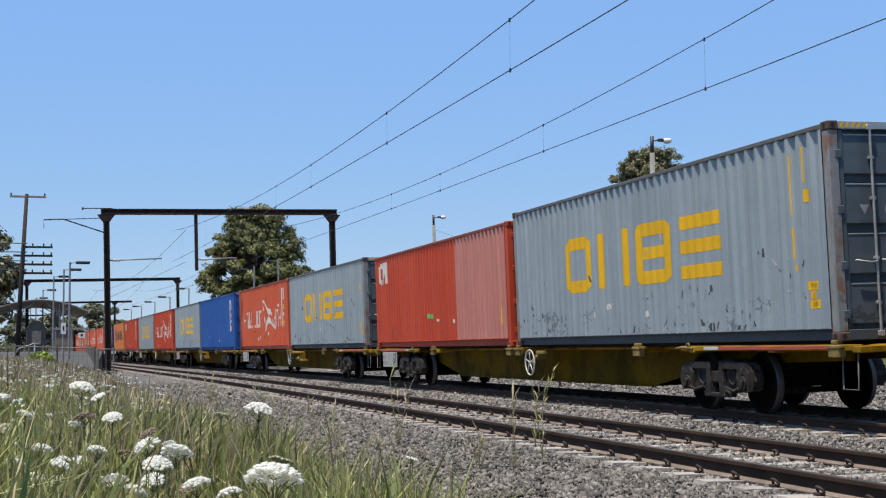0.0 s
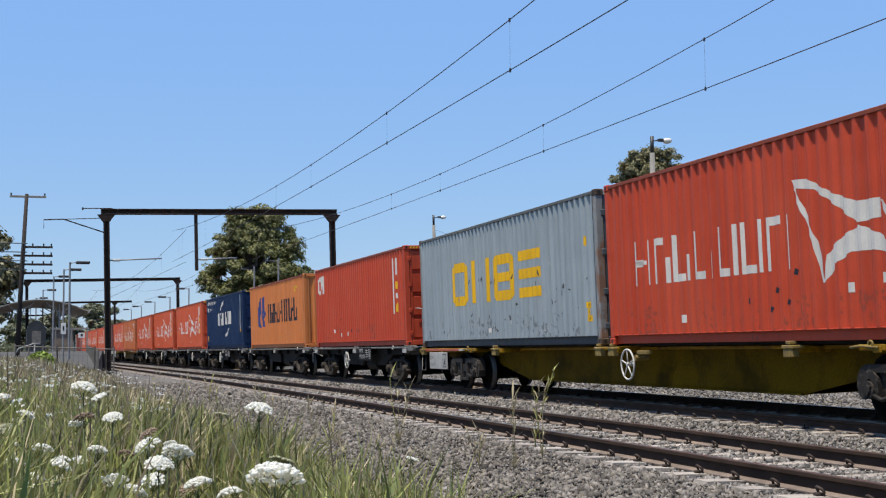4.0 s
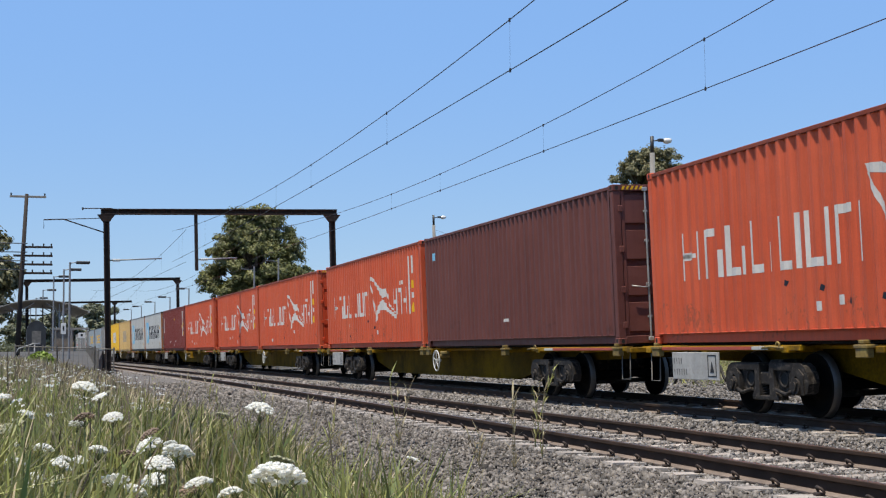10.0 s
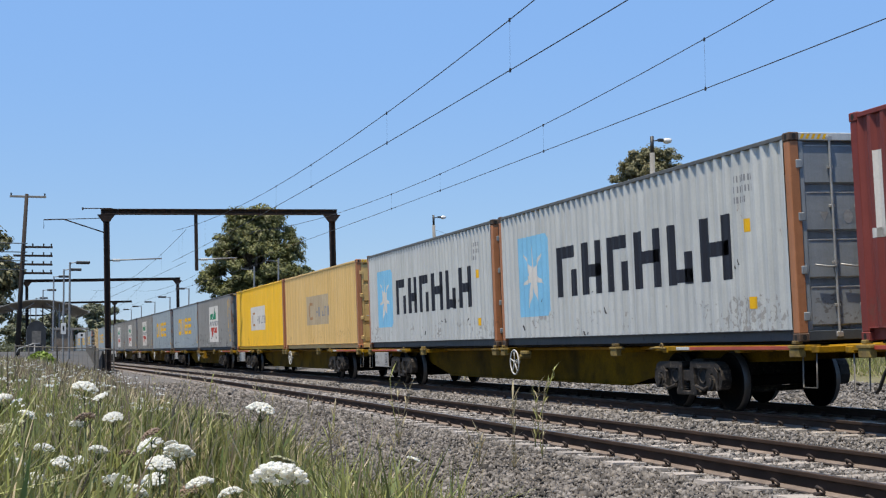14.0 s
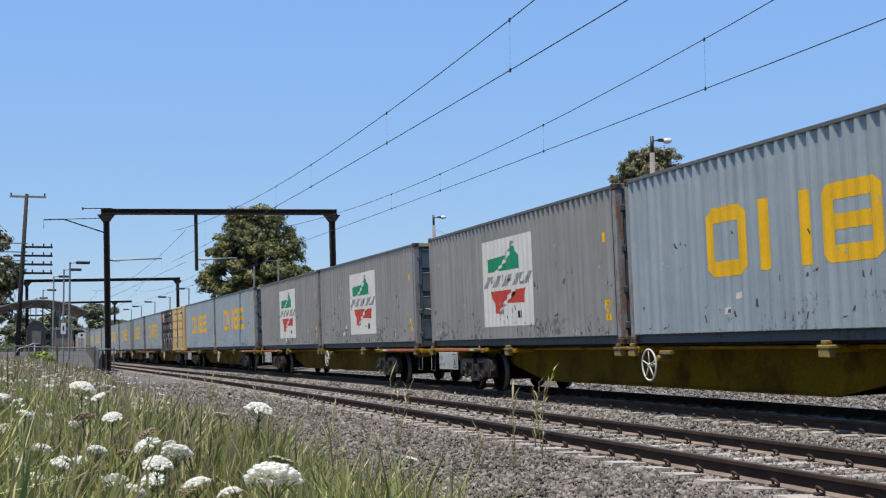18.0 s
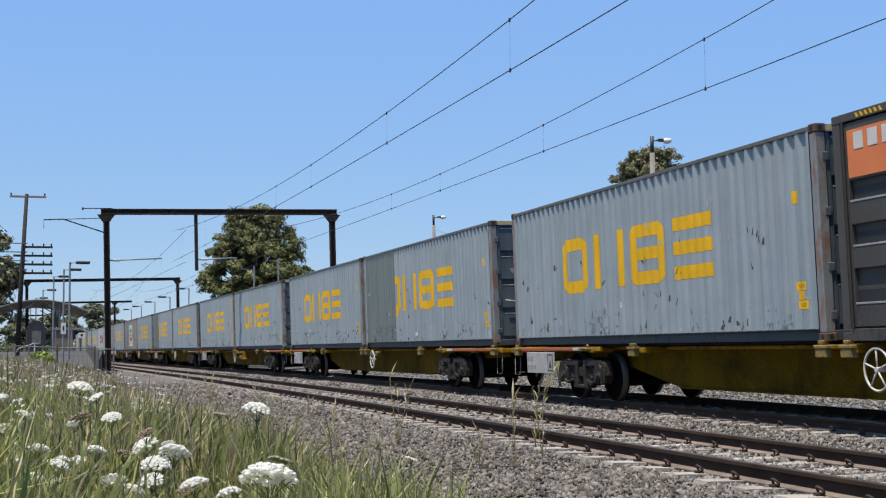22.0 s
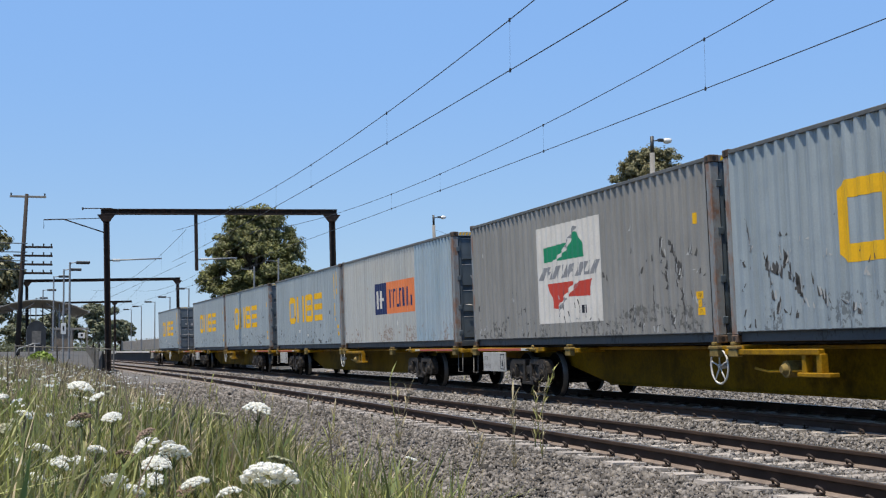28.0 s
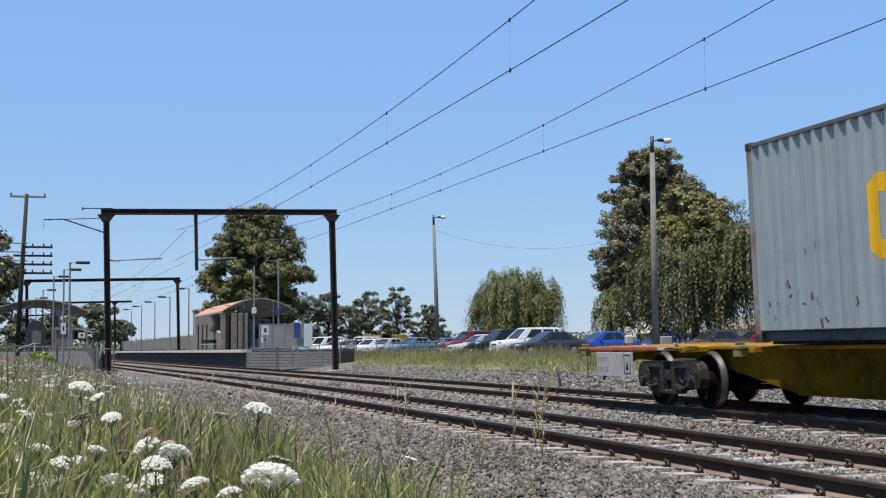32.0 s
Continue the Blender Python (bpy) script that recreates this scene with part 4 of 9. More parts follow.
def touching(polys):
    """Groups of outlines whose bounds meet: each is one painted shape."""
    groups = []
    for p in polys:
        us, zs = [q[0] for q in p], [q[1] for q in p]
        box, keep, mine = [min(us), min(zs), max(us), max(zs)], [], [p]
        for gb, gp in groups:
            if gb[0] < box[2] + 0.03 and gb[2] > box[0] - 0.03 and gb[1] < box[3] + 0.03 and gb[3] > box[1] - 0.03:
                mine += gp
                box = [min(box[0], gb[0]), min(box[1], gb[1]), max(box[2], gb[2]), max(box[3], gb[3])]
            else:
                keep.append((gb, gp))
        groups = keep + [(box, mine)]
    return [g for b, g in groups]


def container_parts(C, length, h, body, sill, cast, front, logo, seed, sheet):
    """All parts of a box container: x 0 is the side towards the camera, y 0 its front end."""
    k = (length, h)
    post = P_POST if body in (P_GREY, P_GREY_D, P_SKYWHITE) else P_RUSTPOST if body in (P_TANSTRAW, P_YELLOW, P_PALE) else body
    rail_m = P_TOPRAIL if post is P_POST or body is P_PALE else P_RAILRED if body in (P_ORANGE, P_RED, P_TAN, P_APRICOT) else body
    part("side_panel", cached(("s0", k, body.name), lambda: side_mesh(length, 0.004, 1, sheet, h).mesh("side_panel")), body, C)
    part("side_panel", cached(("s1", k, body.name), lambda: side_mesh(length, CW - 0.004, -1, sheet, h).mesh("side_panel")), body, C)

    def roof():
        b = Build()
        n = int(length / 0.6)
        for i in range(n):
            a, c = 0.1 + (length - 0.2) * i / n, 0.1 + (length - 0.2) * (i + 1) / n
            b.box(0.06, a, h - 0.05, CW - 0.06, (a + c) / 2, h - 0.012)
            b.box(0.06, (a + c) / 2, h - 0.05, CW - 0.06, c, h - 0.03)
        return b.mesh("roof")
    part("roof", cached(("r", k, body.name), roof), body, C)
    for x0, x1 in ((0.0, 0.06), (CW - 0.06, CW)):
        part("top_rail", cached(("tr", k, x0, rail_m.name), lambda: Build().box(x0 - (0.002 if x0 == 0 else 0), 0.17, h - 0.085, x1 + (0.002 if x0 else 0), length - 0.17, h - 0.02, 0.008).mesh("top_rail")), rail_m, C)
        part("bottom_rail", cached(("br", k, x0, sill.name), lambda: Build().box(x0 + (0.075 if x0 == 0 else -0.03), 0.165, 0.012, x1 - (0.075 if x0 else -0.03), length - 0.165, 0.168, 0.008).box(x0 + 0.006, 0.165, 0.160, x1 - 0.006, length - 0.165, 0.176, 0.004).mesh("bottom_rail")), sill, C)
    for x0 in (0.0, CW - 0.16):
        for y0 in (0.0, length - 0.16):
            part("corner_post", cached(("cp", h, x0, y0, post.name), lambda: Build().box(x0 + 0.004, y0 + 0.004, 0.118, x0 + 0.156, y0 + 0.156, h - 0.118, 0.012).mesh("corner_post")), post, C)
            for z0 in (0.0, h - 0.118):
                def casting():
                    b = Build().box(x0 - 0.004, y0 - 0.009, z0, x0 + 0.164, y0 + 0.169, z0 + 0.118, 0.012)
                    return b.mesh("corner_casting")
                cs = part("corner_casting", cached(("cc", h, x0, y0, z0, cast.name), casting), cast, C, "steel corner casting with an oval hole")

                # A flat dark oval on the casting, painted as the hole's shade.
                def hole(ax):
                    vs = []
                    for i in range(12):
                        a = 6.28319 * i / 12
                        u, w = 0.035 * math.cos(a), 0.042 * math.sin(a)
                        vs.append((x0 - 0.0055, y0 + 0.08 + u, z0 + 0.058 + w) if ax == 0 else (x0 + 0.08 + u, y0 - 0.0105, z0 + 0.058 + w))
                    return Build().add(vs, [tuple(range(12))]).mesh("casting_hole")
                for ax, there in ((0, x0 == 0.0), (1, y0 == 0.0)):
                    if there:
                        part("casting_hole", cached(("ch", h, ax, x0, y0, z0), lambda: hole(ax)), M_DARKHOLE, cs)
    # floor and ends
    part("floor_pan", cached(("fl", k), lambda: Build().box(0.20, 0.16, -0.034, CW - 0.20, length - 0.16, 0.16).mesh("floor_pan")), M_WAGON_K, C)
    for y, far in ((0.0, False), (length, True)):
        s = 1 if not far else -1
        def header():
            b = Build().box(0.16, y, h - 0.115, CW - 0.16, y + s * 0.10, h - 0.005, 0.008)
            return b.mesh("end_header")
        part("end_header", cached(("hd", k, far, body.name), header), body, C)
        part("end_sill", cached(("es", k, far, sill.name), lambda: Build().box(0.16, y, 0.01, CW - 0.16, y + s * 0.10, 0.15, 0.008).mesh("end_sill")), sill, C)
        style = front if not far else "sheet"
        if style == "sheet":
            part("end_panel", cached(("ep", k, far, body.name), lambda: end_sheet(y + s * 0.02, s, h).mesh("end_panel")), body, C)
        else:
            # Darker door colours here stand in for shade on the front end.
            door_end(C, h, P_REDDOOR if body is P_ORANGE else P_DOORSHADE if body in (P_GREY, P_GREY_D, P_SKYWHITE) else P_DOORGREY if body is P_PALE else body, style)
            hazard_stripes(C, length, h)
    logo = [(one_name(nm), mt, q, lab) for nm, mt, polys, lab in logo for q in (touching(polys) if nm in SPLIT else [[z] for z in polys] if len(polys) < 4 and nm != "sign_frame" else [polys])]
    for i, (nm, mt, polys, lab) in enumerate(logo):
        layer = LAYERS.get(nm, 2)
        part(nm, cached(("lg", k, nm, mt.name, str(polys)[:400]), lambda: on_sheet(polys, 0.001 + 0.0005 * layer, sheet=sheet, length=length).mesh(nm)), mt, C, lab)


def door_end(C, h, body, style):
    for leaf in (0, 1):
        x0, x1 = (0.165, CW / 2 - 0.008) if leaf == 0 else (CW / 2 + 0.008, CW - 0.165)

        def leafmesh():
            b = Build().box(x0, 0.085, 0.155, x1, 0.10, h - 0.12)
            hp = (h - 0.275) / 4
            for i in range(4):      # raised panels with sloping ledges between recesses
                za, zb = 0.155 + i * hp + 0.05, 0.155 + (i + 1) * hp - 0.05
                b.slab([(0.086, za), (0.030, za + 0.03), (0.030, zb - 0.015), (0.086, zb)], 0, x0 + 0.075, x1 - 0.075)
            b.box(x0, 0.020, 0.155, x0 + 0.07, 0.085, h - 0.12, 0.006)
            b.box(x1 - 0.07, 0.020, 0.155, x1, 0.085, h - 0.12, 0.006)
            return b.mesh("door_leaf")
        d = part("door_leaf", cached(("dl", h, leaf, body.name), leafmesh), body, C)
        for f in ((0.46, 0.86) if leaf == 0 else (0.14, 0.54)):
            xx = x0 + (x1 - x0) * f

            def bar():
                b = Build().cyl((xx, -0.012, 0.05), (xx, -0.012, h - 0.05), 0.019, n=8)
                for z in (0.09, h - 0.09):
                    b.box(xx - 0.05, -0.03, z - 0.035, xx + 0.05, 0.02, z + 0.035, 0.008)
                for z in (0.5, 1.1, 1.9, 2.45):
                    b.box(xx - 0.04, -0.02, z - 0.02, xx + 0.04, 0.025, z + 0.02, 0.004)
                return b.mesh("lock_rod")
            part("lock_rod", cached(("lr", h, leaf, f), bar), M_LOCKBAR, d, "galvanised lock rod")

            def handle():
                sg = 1 if f < 0.3 else -1
                b = Build().tube([(xx, -0.03, 1.05), (xx + sg * 0.12, -0.045, 1.04), (xx + sg * 0.36, -0.045, 1.07)], 0.013, 6)
                return b.mesh("handle")
            part("handle", cached(("dh", leaf, f), handle), M_LOCKBAR, d, "steel door handle")
        for z in (0.35, 1.0, 1.75, 2.5):
            xh = x0 - 0.02 if leaf == 0 else x1 + 0.02
            part("hinge", cached(("hg", leaf, z, body.name), lambda: Build().box(xh - 0.05, -0.005, z - 0.06, xh + 0.05, 0.03, z + 0.06, 0.01).mesh("hinge")), body, d)
        if style == "door_pale":
            hp = (h - 0.275) / 4
            for i in range(4):
                z = 0.155 + (i + 1) * hp - 0.055
                # Pale strip: the light caught by the panel's ledge, painted on.
                part("door_rib", cached(("rb", leaf, i, h), lambda: Build().box(x0 + 0.09, 0.024, z - 0.022, x1 - 0.09, 0.031, z - 0.004, 0.002).mesh("door_rib")), M_LOCKBAR, d, "pale strip painted for a panel's sunlit ledge")
        elif leaf == 1:
            part("hazard_label", cached(("hz", h), lambda: Build().add([(x0 + 0.12, 0.0285, 1.62), (x0 + 0.34, 0.0285, 1.62), (x0 + 0.23, 0.0285, 1.82)], [(0, 1, 2)]).mesh("hazard_label")), M_YELLOW, d, "yellow hazard triangle")
    if style == "door_bird":
        part("painted_wing", cached(("bird_end", h), lambda: Build().add([(0.35, 0.0275, 2.62), (0.75, 0.0275, 2.5), (0.95, 0.0275, 2.36), (0.72, 0.0275, 2.42), (0.55, 0.0275, 2.32), (0.98, 0.0275, 2.34), (1.35, 0.0275, 2.48), (1.5, 0.0275, 2.28), (1.15, 0.0275, 2.3)], [(0, 1, 2, 3), (4, 3, 2, 5), (5, 2, 6), (5, 7, 8)]).mesh("painted_wing")), M_MARKWHITE, C, "white winged shape on the door")
    if style == "door_pale":
        part("door_triangle", cached(("dm", h), lambda: Build().add([(0.45, 0.0275, 1.82), (0.6, 0.0275, 1.82), (0.525, 0.0275, 1.68)], [(0, 2, 1)]).mesh("door_triangle")), M_LOCKBAR, C, "pale stencilled triangle")
        part("door_disc", cached(("dc", h), lambda: Build().add([(0.92 + 0.075 * math.cos(q * 0.524), 0.0275, 1.75 + 0.1 * math.sin(q * 0.524)) for q in range(12)], [tuple(range(12))]).mesh("door_disc")), M_LOCKBAR, C, "pale stencilled disc")


def hazard_stripes(C, length, h):
    """Slanted yellow and black tape on the front header."""
    def tape(ph):
        b = Build()
        for x0 in (0.18, CW - 0.62):
            for i in range(5):
                x = x0 + 0.09 * i + (0.045 if ph else 0.0)
                b.add([(x, -0.0015, h - 0.095), (x + 0.045, -0.0015, h - 0.095), (x + 0.08, -0.0015, h - 0.025), (x + 0.035, -0.0015, h - 0.025)], [(0, 1, 2, 3)])
        return b.mesh("hazard_tape")
    part("hazard_tape", cached(("tape", h), lambda: tape(0)), M_YELLOW, C, "yellow slashes of hazard tape")


def shipping_container(label, body, logo=(), sill=None, front="door", h=CH, seed=0, cast=None, length=CL, sheet=None):
    C = thing("shipping_container", label, "container", group="containers on the train")
    container_parts(C, length, h, body, sill or body, cast or (M_CAST if body in (P_GREY, P_GREY_D, P_PALE, P_SKYWHITE) else body), front, list(logo), seed, sheet or SIDE)
    return C


M_DARKROD = mat("dark_lock_rod", (0.05, 0.045, 0.04), 0.6, 0.2, 0.3, 6, 40, 0.1, 0.002)


def side_door_container(label, body, stripe, panel, seed):
    """A twenty-foot box whose whole side is four folding doors."""
    ln, h = 6.058, CH
    C = thing("side_door_container", label, "container", group="containers on the train")
    part("body", cached(("b20", body.name), lambda: Build().box(0.09, 0.02, 0.15, CW, ln - 0.02, h - 0.02, 0.01).mesh("body")), body, C)
    part("top_rail", cached(("t20", body.name), lambda: Build().box(0.0, 0.16, h - 0.11, 0.1, ln - 0.16, h, 0.008).mesh("top_rail")), body, C)
    part("bottom_rail", cached(("q20", body.name), lambda: Build().box(0.0, 0.16, 0.0, 0.1, ln - 0.16, 0.16, 0.008).mesh("bottom_rail")), body, C)
    for y0 in (0.0, ln - 0.16):
        part("corner_post", cached(("c20", y0, body.name), lambda: Build().box(0.0, y0, 0.118, 0.16, y0 + 0.16, h - 0.118, 0.01).mesh("corner_post")), body, C)
        for z0 in (0.0, h - 0.118):
            part("corner_casting", cached(("cc20", y0, z0, body.name), lambda: Build().box(-0.004, y0 - 0.005, z0, 0.164, y0 + 0.165, z0 + 0.118, 0.012).mesh("corner_casting")), body, C)
    part("floor_pan", cached(("f20",), lambda: Build().box(0.08, 0.1, -0.034, CW - 0.08, ln - 0.1, 0.15).mesh("floor_pan")), M_WAGON_K, C)
    for x0 in (0.0, CW - 0.16):
        part("end_post", cached(("e20", x0, body.name), lambda: Build().box(x0 + 0.002, -0.05, 0.0, x0 + 0.16, 0.02, h, 0.012).mesh("end_post")), body, C)
    part("end_panel", cached(("p20", body.name), lambda: end_sheet(-0.03, 1, h).mesh("end_panel")), body, C)
    for z0 in (0.02, h - 0.13):
        part("end_rail", cached(("r20", z0, body.name), lambda: Build().box(0.16, -0.045, z0, CW - 0.16, 0.02, z0 + 0.13, 0.01).mesh("end_rail")), body, C)
    # No opening is cut: the pocket's inner shade is a flat dark plate.
    for y0 in (1.95, 3.65):      # fork pockets
        pk = part("fork_pocket", cached(("fp", y0), lambda: Build().box(-0.003, y0, 0.02, 0.02, y0 + 0.38, 0.135, 0.004).mesh("fork_pocket")), M_LOCKBAR, C, "pale rim of a fork pocket")
        part("pocket_hollow", cached(("fph", y0), lambda: Build().box(-0.005, y0 + 0.03, 0.035, 0.0, y0 + 0.35, 0.12).mesh("pocket_hollow")), M_DARKHOLE, pk)
    for y0 in (0.3, 4.95):
        b = Build()
        for i in range(6):
            b.add([(-0.002, y0 + 0.1 * i, h - 0.09), (-0.002, y0 + 0.1 * i + 0.05, h - 0.09), (-0.002, y0 + 0.1 * i + 0.09, h - 0.03), (-0.002, y0 + 0.1 * i + 0.04, h - 0.03)], [(0, 3, 2, 1)])
        part("hazard_tape", b, M_YELLOW if panel is not None else M_BLACKMARK, C, "slashes of hazard tape")
    w = (ln - 0.32) / 4
    for i in range(4):
        y0 = 0.16 + i * w

        def leaf():
            rx = 0.075 if panel is not None else 0.046
            b = Build().box(rx, y0 + 0.012, 0.18, 0.089, y0 + w - 0.012, h - 0.13)
            b.box(0.018, y0 + 0.012, 0.18, 0.076, y0 + 0.13, h - 0.13, 0.005)
            b.box(0.018, y0 + w - 0.13, 0.18, 0.076, y0 + w - 0.012, h - 0.13, 0.005)
            return b.mesh("side_door")
        d = part("side_door", cached(("sd", i, body.name), leaf), body, C)
        for z in (0.18, 0.93, 1.50, 2.07, 2.55):
            part("door_panel", cached(("sdp", i, z, body.name), lambda: Build().box(0.018, y0 + 0.13, z, 0.076, y0 + w - 0.13, z + (0.3 if z < 2.5 else 0.27), 0.008).mesh("door_panel")), body, d)
        for j, z in enumerate((0.5, 1.24, 1.82, 2.38)):
            # Charcoal box: slot shade is painted black, the lit lower ledges pale.
            if panel is not None:
                part("recessed_panel", cached(("rp", i, j, panel.name), lambda: Build().box(0.064, y0 + 0.15, z, 0.074, y0 + w - 0.15, z + 0.16, 0.003).mesh("recessed_panel")), panel, d)
            if stripe is not None:
                part("panel_edge", cached(("pe", i, j, stripe.name), lambda: Build().box(0.012, y0 + 0.14, z - 0.03, 0.045, y0 + w - 0.14, z - 0.004, 0.003).mesh("panel_edge")), stripe, d)
        part("lock_rod", cached(("slr", i, body.name), lambda: Build().cyl((0.0, y0 + w - 0.07 if i % 2 else y0 + 0.07, 0.15), (0.0, y0 + w - 0.07 if i % 2 else y0 + 0.07, h - 0.1), 0.018, n=8).mesh("lock_rod")), M_DARKROD, d)
        part("handle", cached(("slh", i), lambda: Build().tube([(-0.012, y0 + 0.16, 0.2), (-0.012, y0 + 0.16, 0.84), (-0.03, y0 + 0.3, 0.86), (-0.03, y0 + 0.52, 0.87)], 0.015, 6).box(-0.04, y0 + 0.27, 0.82, 0.0, y0 + 0.36, 0.90, 0.005).mesh("handle")), M_LOCKBAR, d, "steel handle")
        for z in (0.4, 0.95, 1.5, 2.05, 2.6):
            part("hinge", cached(("slg", i, z, body.name), lambda: Build().box(-0.005, y0 - 0.05, z - 0.06, 0.03, y0 + 0.05, z + 0.06, 0.008).mesh("hinge")), body, d)
    return C
# ---- wagons: y 0 is the front end of the leading container, x 0 the line's middle, z 0 the rail head ----
WHEEL_R = 0.46


def wheelset(parent, y):
    def make():
        b = Build()
        prof = [(0.90, 0.08), (0.90, 0.14), (0.80, 0.17), (0.775, 0.36), (0.865, 0.40), (0.865, WHEEL_R - 0.006), (0.80, WHEEL_R), (0.765, WHEEL_R + 0.028), (0.735, WHEEL_R + 0.02), (0.735, 0.40), (0.755, 0.17), (0.70, 0.10)]
        n = 24
        for sg in (-1, 1):
            vs, fs = [], []
            for x, r in prof:
                vs += [(sg * x, r * math.cos(6.28319 * i / n), r * math.sin(6.28319 * i / n)) for i in range(n)]
            for k in range(len(prof) - 1):
                for i in range(n):
                    f = (k * n + i, k * n + (i + 1) % n, (k + 1) * n + (i + 1) % n, (k + 1) * n + i)
                    fs.append(f if sg < 0 else f[::-1])
            b.add(vs, fs, True)
            for i in range(4):      # weight holes and chalk marks that show the turning
                a = 1.5708 * i
                b.cyl((sg * 0.80, 0.27 * math.cos(a), 0.27 * math.sin(a)), (sg * 0.79 + sg * 0.01, 0.27 * math.cos(a), 0.27 * math.sin(a)), 0.03, n=8)
        b.cyl((-1.0, 0, 0), (1.0, 0, 0), 0.085, n=14)
        me = b.mesh("wheelset")
        me.materials.append(M_WHEEL)
        me.materials.append(M_TREAD)
        for p in me.polygons:
            c = p.center
            if math.hypot(c.y, c.z) > WHEEL_R - 0.012 and 0.76 < abs(c.x) < 0.88:
                p.material_index = 1
        return me
    return part("wheelset", cached("wheelset", make), None, parent, "steel wheels on an axle", at=pose(0, y, WHEEL_R))


def bogie(parent, y, plated=True):
    """A three-piece freight bogie: plated side frames with round holes, or open trussed ones."""
    def plates(sg):
        b = Build()
        x0, x1 = sg * 0.985, sg * 1.13
        for m in (-1, 1):
            b.slab([(m * 0.14, 0.68), (m * 0.14, 0.785), (m * 0.96, 0.785), (m * 1.08, 0.73), (m * 1.14, 0.62), (m * 1.04, 0.62), (m * 0.94, 0.68)], 0, x0, x1 + sg * 0.03)
            b.slab([(m * 1.04, 0.66), (m * 1.14, 0.66), (m * 1.17, 0.50), (m * 1.12, 0.37), (m * 1.02, 0.35), (m * 1.05, 0.48)], 0, x0, x1 + sg * 0.03)
            b.slab([(m * 0.14, 0.30), (m * 0.14, 0.70), (m * 0.26, 0.70), (m * 0.28, 0.40), (m * 0.36, 0.30)], 0, x0, x1 + sg * 0.04)
            b.slab([(m * 0.24, 0.36), (m * 0.26, 0.70), (m * 0.74, 0.70), (m * 0.72, 0.50), (m * 0.66, 0.36)], 0, x0, x1 - sg * 0.02)
            b.ring((x1 - sg * 0.02, m * 0.47, 0.55), 0, 0.115, 0.022, 16, 6)
            b.slab([(m * 0.70, 0.34), (m * 0.70, 0.62), (m * 0.80, 0.70), (m * 0.96, 0.70), (m * 1.06, 0.62), (m * 1.06, 0.34), (m * 0.99, 0.34), (m * 0.98, 0.54), (m * 0.88, 0.61), (m * 0.78, 0.54), (m * 0.77, 0.34)], 0, x0, x1 + sg * 0.05)
            b.cyl((x0, m * 0.88, WHEEL_R), (x1 + sg * 0.08, m * 0.88, WHEEL_R), 0.125, 0.115, n=16)
            b.cyl((x1 + sg * 0.08, m * 0.88, WHEEL_R), (x1 + sg * 0.11, m * 0.88, WHEEL_R), 0.07, n=12)
            for k in range(3):
                a = 2.1 * k + 0.5
                b.cyl((x1 + sg * 0.08, m * 0.88 + 0.09 * math.cos(a), WHEEL_R + 0.09 * math.sin(a)), (x1 + sg * 0.10, m * 0.88 + 0.09 * math.cos(a), WHEEL_R + 0.09 * math.sin(a)), 0.016, n=6)
            b.tube([(x1 + sg * 0.05, m * 0.34, 0.40), (x1 + sg * 0.06, m * 0.62, 0.34), (x1 + sg * 0.05, m * 0.80, 0.40)], 0.028, 6)
        b.box(x0, -0.36, 0.24, x1 + sg * 0.04, 0.36, 0.31, 0.015)
        return b.mesh("side_frame")

    # A dark disc on the side plate replaces the shade in its hole.
    def hole(sg, m):
        x = sg * 1.112
        b = Build().cyl((x - sg * 0.01, m * 0.47, 0.55), (x, m * 0.47, 0.55), 0.105, n=16)
        return b.mesh("frame_hole")

    def frames(sg):
        b = Build()
        x0, x1 = sg * 0.985, sg * 1.12
        for m in (-1, 1):
            b.slab([(m * 0.92, 0.56), (m * 1.03, 0.41), (m * 0.94, 0.36), (m * 0.84, 0.34), (m * 0.42, 0.135), (m * 0.28, 0.135), (m * 0.28, 0.225), (m * 0.36, 0.235), (m * 0.72, 0.47), (m * 0.76, 0.58)], 0, x0, x1 + sg * 0.02)
            b.slab([(m * 0.21, 0.20), (m * 0.23, 0.70), (m * 0.29, 0.70), (m * 0.27, 0.20)], 0, x0, x1 - sg * 0.03)
            b.box(x0, m * 0.88 - 0.12, 0.37, x1 + sg * 0.03, m * 0.88 + 0.12, 0.56, 0.03)
            b.cyl((x1, m * 0.88, WHEEL_R), (x1 + sg * 0.09, m * 0.88, WHEEL_R), 0.11, n=14)
            b.cyl((x1 + sg * 0.09, m * 0.88, WHEEL_R), (x1 + sg * 0.11, m * 0.88, WHEEL_R), 0.06, n=10)
        b.slab([(-0.32, 0.135), (0.32, 0.135), (0.32, 0.235), (-0.32, 0.235)], 0, x0, x1 + sg * 0.03)
        return b.mesh("side_frame")

    def chord(sg):
        b = Build()
        x0, x1 = sg * 0.985, sg * 1.09
        for m in (-1, 1):
            b.slab([(m * 0.48, 0.665), (m * 0.48, 0.74), (m * 0.94, 0.64), (m * 1.02, 0.60), (m * 1.02, 0.54), (m * 0.94, 0.56)], 0, x0, x1)
        b.slab([(-0.48, 0.665), (0.48, 0.665), (0.48, 0.74), (-0.48, 0.74)], 0, x0, x1)
        return b.mesh("top_chord")

    def spring(sg, yy):
        return Build().tube([(sg * 1.06 + 0.055 * math.cos(0.9 * q), yy + 0.055 * math.sin(0.9 * q), 0.275 + 0.0055 * q) for q in range(34)], 0.014, 5).mesh("spring")

    def bolster():
        e = 1.14 if plated else 1.02
